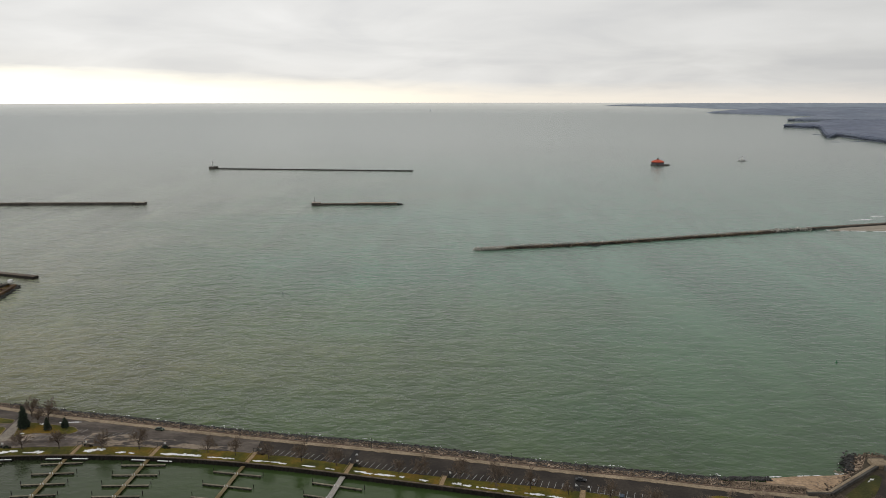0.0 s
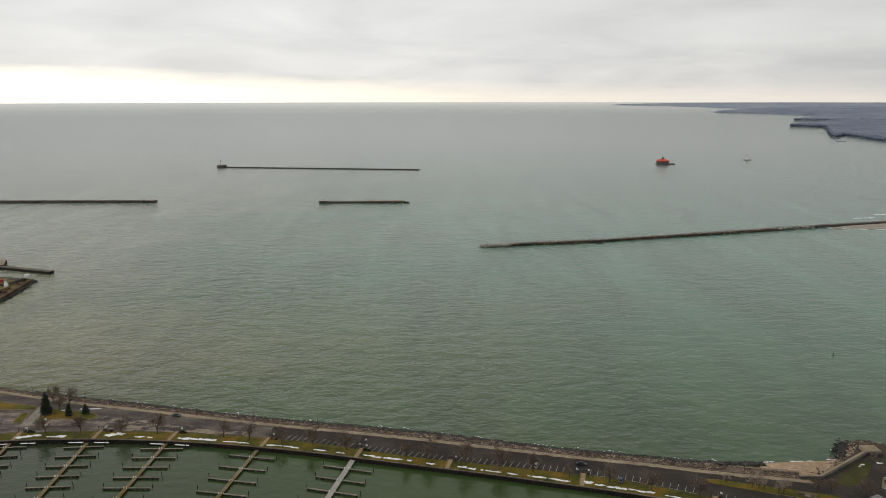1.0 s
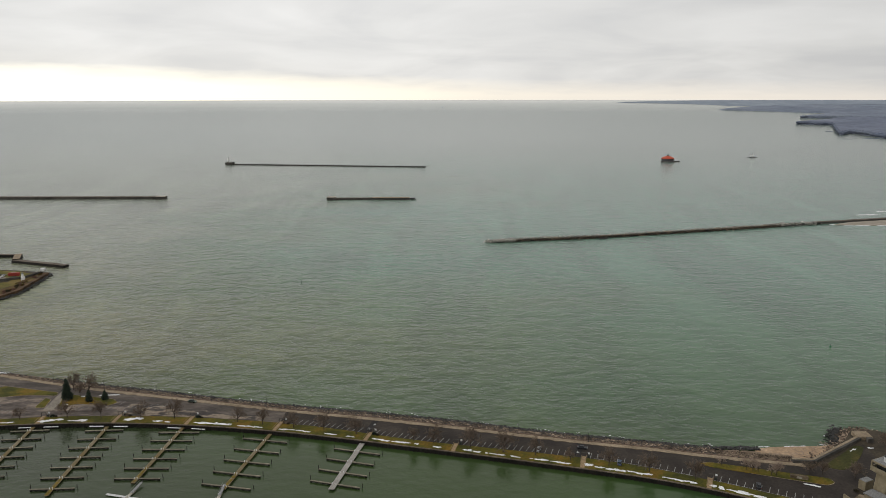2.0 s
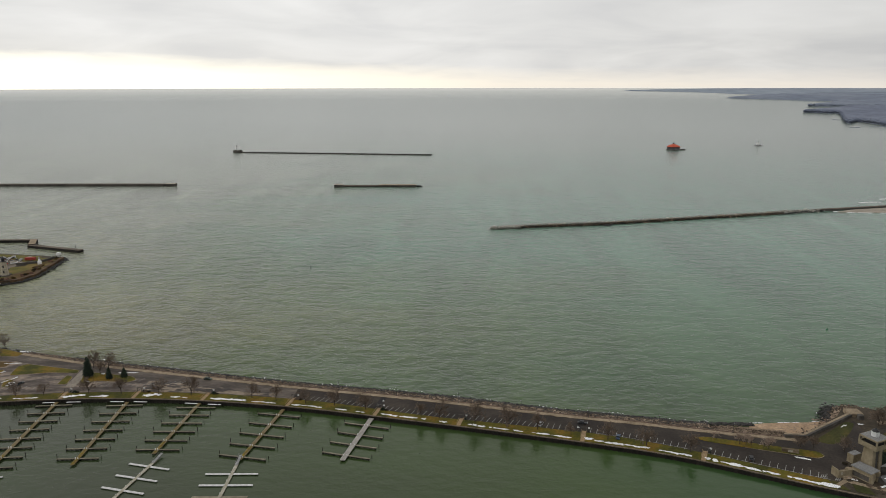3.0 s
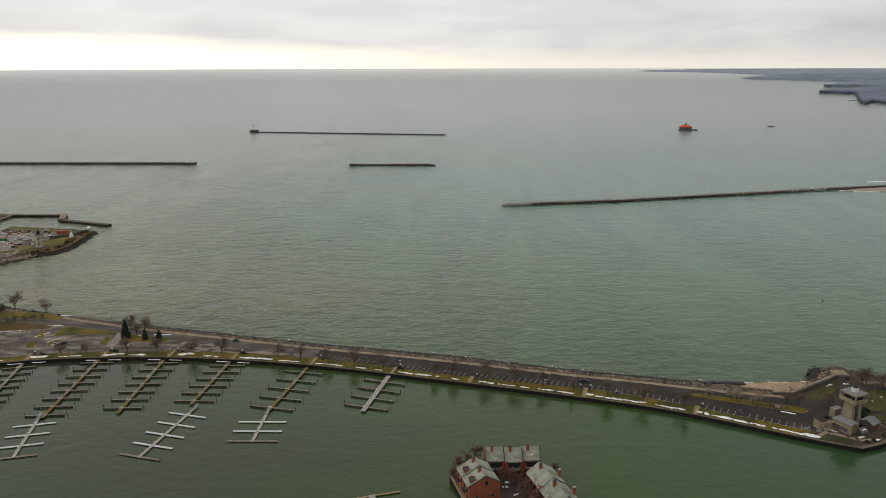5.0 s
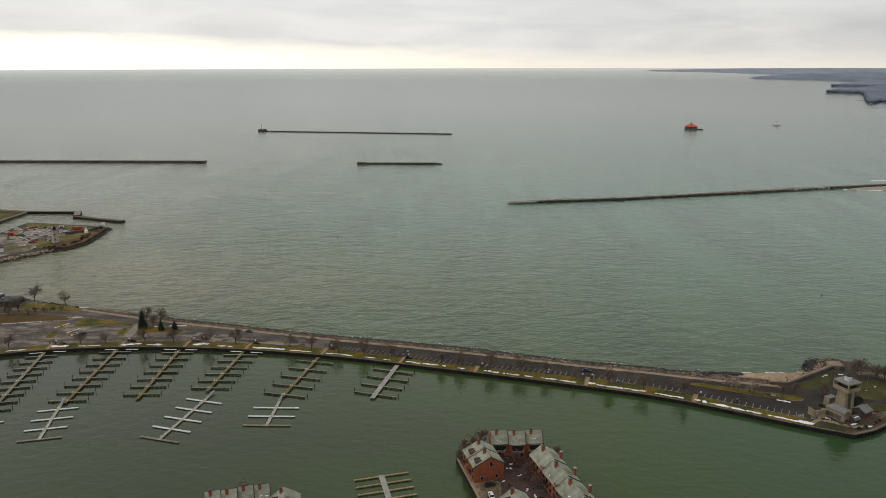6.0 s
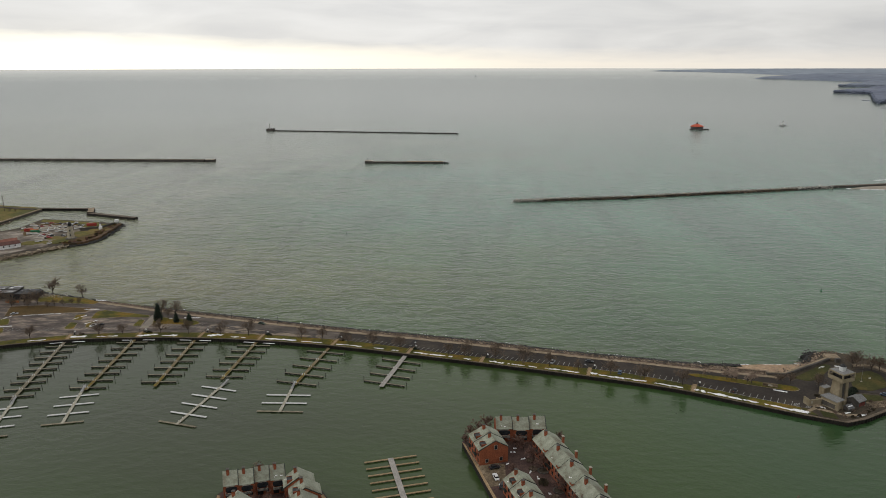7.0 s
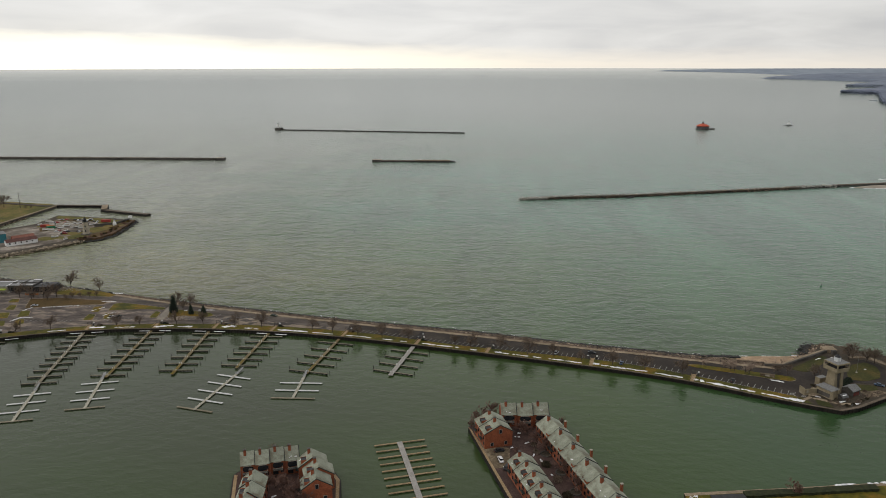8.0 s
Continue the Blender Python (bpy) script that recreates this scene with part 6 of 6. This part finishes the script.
lighthouse()
t = thing("beacon", pose(-377, 564, 2.0), "small white bottle-shaped beacon on the spit", "beacon")
part("body", lathe(bmesh.new(), [(1.7, 0), (1.7, 2.6), (0.9, 4.0), (0.8, 5.4)], 14), WHITE, t, smooth=False)
part("lantern", lathe(bmesh.new(), [(0.7, 5.4), (0.7, 6.4), (0.2, 7.0)], 10), STEEL, t)
t = thing("tip_marker", pose(-373, 588, 2.6), "white marker cabin at the tip of the spit", "marker")
for sx in (-1, 1):
    for sy in (-1, 1):
        part("leg", blocks((sx * 1.1 - 0.12, sx * 1.1 + 0.12, sy * 1.1 - 0.12, sy * 1.1 + 0.12, 0, 2.2)), STEEL, t)
part("cabin", blocks((-1.6, 1.6, -1.5, 1.5, 2.2, 4.4), bevel=0.06), WHITE, t)
t = thing("boathouse", pose(-429, 476, 1.85, 0, 0, 47), "long white boathouse with a brown-red roof", "building")
part("wall", gable(bmesh.new(), 25, 8, 3.6, 5.6), WHITE, t)
roof_slabs(t, 25, 8, 3.6, 5.6, BROWN_ROOF, 0.4)
for i in range(5):
    part("window", blocks((2 + i * 4.5, 3.2 + i * 4.5, -0.1, -0.02, 1.6, 3.0)), GLASS, t)
t = thing("teal_shed", pose(-451.6, 479.6, 1.85, 0, 0, 47), "teal metal-clad shed with a pale roof", "building")
part("wall", gable(bmesh.new(), 17, 14, 8.0, 9.2), TEAL, t)
roof_slabs(t, 17, 14, 8.0, 9.2, GREY_ROOF, 0.3)
t = thing("red_roof_house", pose(-433.7, 491.3, 1.85, 0, 0, 47), "low house with a red-brown roof", "building")
part("wall", gable(bmesh.new(), 18, 7, 3.2, 5.2), BRICK, t)
roof_slabs(t, 18, 7, 3.2, 5.2, surface("faded red roof", [(0.18, 0.075, 0.055), (0.25, 0.11, 0.08)], 0.3, 1.5, 0.9), 0.4)
for x, y, turn, l, m, lab in ((-443, 553, 20, 8, RED, "red steel shipping container in the yard"), (-436, 551, 22, 7, ORANGE_NET, "orange steel container in the yard"), (-433, 547, 25, 8, GREEN, "green steel container in the yard"), (-395, 580, 10, 9, RED, "red steel shipping container near the spit wall")):
    t = thing("container", pose(x, y, 1.88, 0, 0, turn), lab, "container", "yard containers")
    part("body", blocks((-l / 2, l / 2, -1.25, 1.25, 0.12, 2.7), bevel=0.05), m, t)
    bm = bmesh.new()
    for i in range(int(l / 0.8)):
        box(bm, -l / 2 + 0.3 + i * 0.8, -l / 2 + 0.6 + i * 0.8, -1.31, -1.26, 0.3, 2.5)
    part("ribs", bm, m, t)["kind"] = "stuff"
    part("door", blocks((l / 2 + 0.01, l / 2 + 0.06, -1.15, 1.15, 0.2, 2.6)), m, t)


def wrapped_boat():
    t = new("stored_boat")
    bm = bmesh.new()
    box(bm, -3.6, 2.4, -1.3, 1.3, 0.6, 1.9, taper=1.0)
    part("hull", bm, WHITE, t)
    bm = gable(bmesh.new(), 6.0, 2.7, 0.4, 1.5)
    bmesh.ops.translate(bm, verts=bm.verts, vec=(-3.6, -1.35, 1.9))
    part("cover", bm, PALE_CONCRETE, t)
    bm = prism(bmesh.new(), [(2.4, -1.3), (4.2, 0.0), (2.4, 1.3)], 0.7, 2.0)
    part("bow", bm, WHITE, t)
    for x in (-2.5, 1.2):
        part("stand", blocks((x - 0.15, x + 0.15, -1.2, 1.2, 0, 0.6)), BLACK, t)
    return tagged(t, "white shrink-wrapped boat stored ashore", "boat", "stored boats")


BOAT_SPOTS = ((-434, 562, 0), (-431, 565, 37), (-429, 570, 74), (-415, 553, 21), (-411, 556, 58), (-409, 558, 5), (-402, 567, 42), (-417, 590, 79), (-454, 576, 26), (-433, 552, 63), (-434, 540, 10), (-408, 513, 47), (-393, 506, 84), (-425, 550, 31), (-424, 570, 68), (-443, 564, 15), (-413, 571, 52), (-455, 563, 89))
rng = random.Random(5)
boat = wrapped_boat()
boat.matrix_basis = pose(-428, 556, 1.88, 0, 0, 30)
for x, y, turn in ((-424, 558, 30), (-420, 560, 35), (-416, 562, 30), (-405, 553, 60), (-402, 555, 60), (-433, 566, 10), (-425, 568, 15), (-417, 572, 10), (-428, 539, 30), (-412, 538, 80), (-418, 575, 0), (-441, 566, 5), (-448, 574, 10), (-400, 586, 10), (-436, 578, 0)):
    o = copy_thing(boat, pose(x + rng.uniform(-2, 2), y + rng.uniform(-2, 2), 1.88, 0, 0, turn + rng.uniform(-40, 40)))
    o.scale = (rng.uniform(0.5, 0.75),) * 3
for x, y, turn in BOAT_SPOTS:
    o = copy_thing(boat, pose(x, y, 1.88, 0, 0, turn + rng.uniform(-15, 15)))
    o.scale = (rng.uniform(0.5, 0.8),) * 3
for i in range(30):
    x, y = rng.uniform(-448, -402), rng.uniform(562, 588)
    if i > 20:
        x, y = rng.uniform(-425, -396), rng.uniform(515, 548)
    car(x, y, rng.choice((15, 100)) + rng.uniform(-6, 6), rng.choice(("white", "dark", "silver", "red", "dark", "white")), 1.9, "car parked in the gravel lighthouse yard")

# land and jetties behind the spit
slab("ground", [(-497, 560), (-497, 655), (-505, 664), (-640, 690), (-760, 640), (-640, 560), (-560, 520)], -2, 2.6, MEADOW)
t = thing("basin_wall", pose(0, 0, 0), "stained concrete basin wall with a tan cap", "sea wall", kind="structure")
part("face", run(bmesh.new(), [(-560, 518), (-497, 560), (-496, 656)], 2.0, -2, 2.2), DARK_CONCRETE, t)
part("cap", run(bmesh.new(), [(-560, 518), (-497, 560), (-496, 656)], 2.2, 2.2, 2.9), CONCRETE, t)
rocks("basin_rocks", ring_heap([(-558, 516), (-495, 558), (-494, 600)], 260, (0.8, 1.8), 47, 2.0, 1.0), ROCK, "loose grey rocks below the basin wall", "rocks", 47)
slab("ground", [(-500, 655), (-640, 685), (-640, 680), (-500, 648)], 0, 3.0, DIRT)
TOPSTONE = surface("brown pier deck", [(0.075, 0.060, 0.046), (0.14, 0.115, 0.09)], 0.05, 0.5, 0.9)


def mole(name, pts, w, h, label, top=None, side=None, rubble=0, rock_mat=None, seed=1, size=(1.0, 2.4), pile=None):
    """A breakwater: dark stained flanks, a lighter deck, tumbled rocks along its foot."""
    t = thing(name, pose(0, 0, 0), label, "breakwater", kind="structure")
    part("flank", run(bmesh.new(), pts, w, -2, h - 0.35), side or DARK_CONCRETE, t)
    part("deck", run(bmesh.new(), pts, w - 0.8, h - 0.35, h), top or TOPSTONE, t)
    if rubble:
        r = rocks("rubble", ring_heap(pts, rubble, size, seed, w * 0.75, pile or h * 0.75), rock_mat or DARK_ROCK, "", "", seed)
        r.parent = t
    return t


mole("jetty", [(-503, 660), (-456, 662), (-440, 662)], 5, 2.7, "dark stained concrete harbour jetty", side=TIMBER)
mole("jetty", [(-441, 662), (-430, 640)], 7, 3.4, "tan-topped knee of the harbour jetty", CONCRETE, side=TIMBER)
mole("jetty", [(-432, 640), (-369, 619)], 6, 2.5, "dark stained concrete outer jetty", side=TIMBER)
rod_bm = rod(bmesh.new(), (-375, 621, 2.5), (-375, 621, 7.0), 0.25, 0.15, 6)
tagged(part("jetty_light", rod_bm, STEEL), "thin light pole at the jetty's end", "light pole")
t = thing("utility_pole", pose(-529, 642, 2.6), "tall brown utility pole with a crossarm", "utility pole")
part("pole", rod(bmesh.new(), (0, 0, 0), (0, 0, 18), 0.3, 0.2, 6), BARK, t)
part("crossarm", blocks((-2, 2, -0.15, 0.15, 16.6, 17.0)), BARK, t)
for x, y, s in ((-549, 643, 1.9), (-556, 641, 1.6), (-520, 638, 0.4), (-516, 641, 0.35)):
    plant(TREES, int(-x), x, y, 2.6, s, "tall bare tree on the grassy basin shore", "basin trees")

# ---- breakwaters and lake marks ----
mole("breakwater", [(-1500, 1046), (-850, 1063), (-474, 1071)], 9, 3.7, "long dark stained concrete breakwater", rubble=500, seed=51)
t = mole("breakwater", [(-471, 1071.2), (-456, 1071.6)], 11, 4.2, "square end block of the long breakwater", PALE_CONCRETE)
tagged(part("breakwater_light", rod(bmesh.new(), (-461, 1071.4, 4.2), (-461, 1071.4, 9.0), 0.35, 0.2, 6), STEEL), "light pole on the breakwater's end block", "light pole")
mole("breakwater", [(-200, 1066), (-187, 1066.6)], 12, 4.2, "square dark end block of a short breakwater", PALE_CONCRETE)
mole("breakwater", [(-187, 1066.6), (-130, 1068.5)], 8, 2.6, "low brown-topped short breakwater", TOPSTONE, rubble=160, seed=52)
mole("breakwater", [(-130, 1068.5), (-71, 1070)], 9, 3.3, "stained breakwater with tan weathered top", CONCRETE, rubble=160, seed=53)
rocks("rubble", ring_heap([(-72, 1070), (-63, 1070.3)], 40, (1.5, 3.0), 54, 4, 2.0), DARK_ROCK, "dark rocks off the breakwater's end", "rocks", 54)
tagged(part("breakwater_light", rod(bmesh.new(), (-196, 1066, 4.2), (-196, 1066, 11.0), 0.35, 0.2, 6), STEEL), "light pole on the short breakwater", "light pole")
mole("breakwater", [(-537, 1629), (-521, 1627)], 16, 6.0, "square dark light pier on the far breakwater", DARK_CONCRETE)
mole("breakwater", [(-521, 1627), (-300, 1600), (-68, 1572)], 7, 2.2, "long dark rubble breakwater far out", DARK_ROCK, rubble=1300, seed=55, size=(1.2, 2.6))
t = thing("breakwater_lighthouse", pose(-531, 1628, 6.0), "slim white light tower on a dark pier", "lighthouse")
part("tower", lathe(bmesh.new(), [(1.8, 0), (1.5, 9)], 10), WHITE, t)
part("lantern", lathe(bmesh.new(), [(1.2, 9), (1.2, 11), (0.3, 12.2)], 8), STEEL, t)

PIER = [(36, 740), (100, 754), (166, 768), (310, 812), (456, 859)]
mole("breakwater", [(64, 746), (100, 754), (166, 768), (310, 812), (400, 841)], 4.5, 2.3, "long rock and concrete pier with a broken tan top", DARK_CONCRETE, side=TIMBER, rubble=3600, rock_mat=DARK_ROCK, seed=56, size=(0.9, 2.0), pile=1.5)
rocks("pier_rocks", ring_heap([(36, 740), (68, 747)], 520, (1.2, 2.6), 57, 6.0, 2.4), PALE_ROCK, "pale snow-dusted rocks heaped at the pier's head", "rocks", 57)
rocks("pier_rocks", ring_heap([(66, 749.5), (166, 771), (310, 815), (402, 844)], 1700, (0.8, 1.9), 58, 3.0, 3.2), PALE_ROCK, "pale rocks along the pier's lake side", "rocks", 58)
rocks("pier_rocks", ring_heap([(395, 840), (456, 859)], 300, (1.2, 2.8), 59, 7.0, 2.8), PALE_ROCK, "pale grey boulders where the pier narrows", "rocks", 59)
rocks("pier_rocks", ring_heap([(395, 840), (456, 859)], 300, (1.2, 2.6), 62, 7.0, 2.2), DARK_ROCK, "wet dark boulders where the pier narrows", "rocks", 62)
rocks("pier_rocks", ring_heap([(66, 744), (166, 765), (310, 809), (402, 838)], 1500, (0.7, 1.7), 63, 2.2, 2.6), ROCK, "brown-grey rocks spilling over the pier's top", "rocks", 63)
rocks("pier_rocks", ring_heap([(164, 760), (172, 763)], 40, (1.2, 2.6), 60, 4, 1.2), DARK_ROCK, "dark rocks tumbled beside the pier", "rocks", 60)
mole("breakwater", [(452, 859), (540, 884), (760, 948)], 6, 2.6, "dark pier wall running on past the sand", TOPSTONE)
rng = random.Random(61)
for (ax, ay), (bx, by) in zip(PIER[1:], PIER[2:]):
    dx, dy = bx - ax, by - ay
    ln = math.hypot(dx, dy)
    u = 0.0
    while u < ln - 14:
        k = rng.uniform(5, 13)
        if rng.random() < 0.62:
            sl = part("cap_stone", blocks((0, k, -0.6, 0.5, 0, 0.35), bevel=0.06), PALE_SAND if rng.random() < 0.3 else CONCRETE)
            sl.matrix_basis = pose(ax + dx * u / ln, ay + dy * u / ln, 2.3, 0, 0, math.degrees(math.atan2(dy, dx))) @ pose(0, rng.uniform(-1.3, 1.1), 0)
            tagged(sl, "weathered tan cap stone lying along the pier", "cap stone", "pier cap stones")
        u += k + rng.uniform(0.5, 5)
rod_bm = rod(bmesh.new(), (42, 742, 2.5), (42, 742, 6.5), 0.2, 0.2, 6)
tagged(part("pier_marker", rod_bm, GREEN), "thin green marker post at the pier's head", "marker post")
bm = prism(bmesh.new(), rounded([(470, 851), (560, 846), (760, 880), (760, 944), (560, 886), (500, 868)], 8), -1, 0.7, 0.98)
tagged(part("sand_spit", bm, PALE_SAND), "pale sand spit beside the pier", "sand spit", kind="structure")
for x, y, l in ((500, 850, 30), (540, 847, 22), (478, 856, 18)):
    ob = snow_patch(x, y, l, 4, -4, 0.0, 0.35)
    ob.name = "surf"
    ob["label"], ob["category"], ob["group"] = "white surf breaking along the sand spit", "surf", "surf"
for x, y, l in ((560, 930, 26), (600, 960, 20)):
    ob = snow_patch(x, y, l, 5, 8, 0.0, 0.4)
    ob.name = "surf"
    ob["label"], ob["category"], ob["group"] = "white breaking wave beyond the pier", "surf", "surf"
for x, y, l in ((142, 276.6, 7), (173, 279, 6), (158, 277.4, 9), (179, 288, 4)):
    ob = snow_patch(x, y, l, 0.9, 2, 0.02, 0.2)
    ob.name = "surf"
    ob["label"], ob["category"], ob["group"] = "thin surf line on the beach", "surf", "surf"

t = thing("water_intake_crib", pose(520, 1714, 0), "round water intake crib with an orange-red conical roof", "water crib")
part("base", lathe(bmesh.new(), [(17, -2), (17, 1.6)], 24), DARK_CONCRETE, t)
part("wall", lathe(bmesh.new(), [(14.6, 1.6), (14.6, 6.6)], 24), surface("weathered crib stone", [(0.09, 0.088, 0.095), (0.17, 0.165, 0.175)], 0.1, 0.8, 0.9), t)
part("roof", lathe(bmesh.new(), [(15.8, 8.2), (10.5, 11.0), (5.5, 12.9), (2.2, 13.8)], 24), ORANGE, t)
part("eave", lathe(bmesh.new(), [(15.2, 6.4), (16.0, 7.2), (15.8, 8.2)], 24), MAROON, t)
cu = part("cupola", lathe(bmesh.new(), [(2.0, 13.6), (2.0, 16.4)], 10), BROWN_ROOF, t)
part("cupola_roof", lathe(bmesh.new(), [(2.6, 16.4), (0.2, 18.6)], 10), BLACK, cu)
part("landing", blocks((8, 27, -9, 3, -2, 2.2)), DARK_CONCRETE, t)
for i in range(10):
    a = math.pi + math.pi * i / 9
    w = part("window", blocks((-0.9, 0.9, -0.15, 0.15, 3.2, 5.6)), GLASS, t)
    w.matrix_basis = pose(14.6 * math.cos(a), 14.6 * math.sin(a), 0, 0, 0, math.degrees(a) + 90)
t = thing("old_crib", pose(772, 1828, 0), "low dark platform with a small white light", "platform")
part("platform", blocks((-8, 8, -4, 4, -2, 1.6)), DARK_ROOF, t)
part("wing", blocks((-15, 15, -1.2, 1.2, -2, 0.5)), DARK_ROOF, t)
part("house", blocks((-4, 4, -3, 3, 1.6, 5.0), bevel=0.2), WHITE, t)
part("mast", rod(bmesh.new(), (0, 0, 5), (0, 0, 12), 0.8, 0.6, 6), WHITE, t)
part("lantern", blocks((-1.3, 1.3, -1.0, 1.0, 10.5, 12.5)), STEEL, t)


def buoy(x, y, m, label):
    t = thing("buoy", pose(x, y, 0), label, "buoy", "channel buoys")
    t.scale = (0.75, 0.75, 0.85)
    part("float", lathe(bmesh.new(), [(0.7, -0.5), (0.8, 0.3), (0.5, 0.6)], 12), m, t)
    part("tower", lathe(bmesh.new(), [(0.4, 0.6), (0.22, 1.7)], 8), m, t)
    part("lantern", lathe(bmesh.new(), [(0.2, 1.7), (0.2, 2.1), (0.05, 2.2)], 8), BLACK, t)


buoy(243, 411, GREEN, "green channel buoy riding on the lake")
buoy(-134, 568, TRIM, "dark green channel buoy riding on the lake")
p, k = spot(9405 * math.sin(radians(-0.98)), 9405 * math.cos(radians(-0.98)) - 50)
t = thing("lake_tower", Matrix.LocRotScale(p, None, (k,) * 3), "tiny haze-pale light tower far out on the lake", "light tower")
# haze put into the colour: as pale as the farthest coast
part("base", lathe(bmesh.new(), [(7, -4), (7, 5)], 12), HAZED_FAR_WOODS, t)
part("tower", lathe(bmesh.new(), [(3, 5), (2, 18)], 10), HAZED_FAR_WOODS, t)

# broken water along the rocks
rng = random.Random(91)
verts, faces = [], []
for _ in range(200):
    x = rng.uniform(-225, 142)
    if noise.noise(Vector((x * 0.05, 3, 1))) < -0.05:
        continue
    y = toe(x) + rng.uniform(0.2, 2.6)
    l, w = rng.uniform(0.25, 0.9), rng.uniform(0.12, 0.3)
    b = len(verts)
    for i in range(7):
        a = 2 * math.pi * i / 7
        k = rng.uniform(0.5, 1.0)
        verts.append((x + math.cos(a) * l * k, y + math.sin(a) * w * k - 0.2 * math.cos(a) * l * k, 0.06))
    faces.append(tuple(range(b, b + 7)))
tagged(sheet("foam", verts, faces, SNOW), "flecks of white foam along the rocks", "foam", kind="stuff")
for i, (x, y, r) in enumerate(((181, 240, 2.4), (184, 243, 2.2), (164, 219, 1.2), (167, 217.5, 1.0), (178, 220, 1.3), (169, 243, 1.2), (176.5, 237, 3.0), (179, 235.5, 2.6), (161, 224, 0.9), (173, 221, 1.2), (180, 232, 1.4))):
    shrub(x, y, r, 40 + i, NEEDLE if i in (0, 1, 6, 7) else TWIG, "dark low shrub beside the tower")
plant(RED_TREES, 2, -87.0, 150.2, Z - 0.5, 1.0, "slender bare tree behind the terrace", "quay trees")
rng = random.Random(73)
rocks("rubble", [(181 + 14 * f + rng.gauss(0, 1.2), 224 + 7.5 * f + rng.gauss(0, 1.2), Z + 0.15, rng.uniform(0.3, 0.9)) for f in (rng.random() for _ in range(90))], ROCK, "grey-brown rubble strewn beside the pavilion", "rubble", 74)
for i, (x, y, r) in enumerate(((166.5, 214.6, 1.0), (170, 214.8, 1.2), (173.5, 216.2, 1.1), (176.5, 218.3, 1.4), (179.5, 220.5, 1.2), (183, 222.6, 1.0), (186, 231, 1.2), (181, 230, 1.3), (163, 236, 1.2), (161.5, 231.5, 1.0))):
    shrub(x, y, r, 60 + i, SHRUB if i % 3 else TWIG, "dark leafless shrub on the planted bank")
for i, x in enumerate((-292, -245, -205.5, -168.5, -132, -87, -42)):
    shrub(x + 3.6, inner(x + 3.6) + green(x + 3.6) + 0.2, 1.3, 80 + i, TWIG if i % 2 else NEEDLE, "dark shrub beside the bins at a dock head")
    shrub(x + 5.4, inner(x + 5.4) + green(x + 5.4) - 0.2, 0.9, 90 + i, SHRUB, "dark shrub beside the bins at a dock head")
rng = random.Random(29)
BANK = [(-380, 506), (-367, 514), (-362.5, 530), (-366, 556), (-371, 586)]
for i in range(34):
    k = rng.uniform(0, 3.99)
    (ax, ay), (bx, by) = BANK[int(k)], BANK[int(k) + 1]
    f = k - int(k)
    o = shrub(ax + (bx - ax) * f - rng.uniform(0.5, 6), ay + (by - ay) * f + rng.uniform(-1.5, 1.5), rng.uniform(0.9, 1.8), 120 + i, (SHRUB, RED_TWIG, DEAD_GRASS)[i % 3], "brown scrub on the bank of the spit")
    o.location.z = 2.55
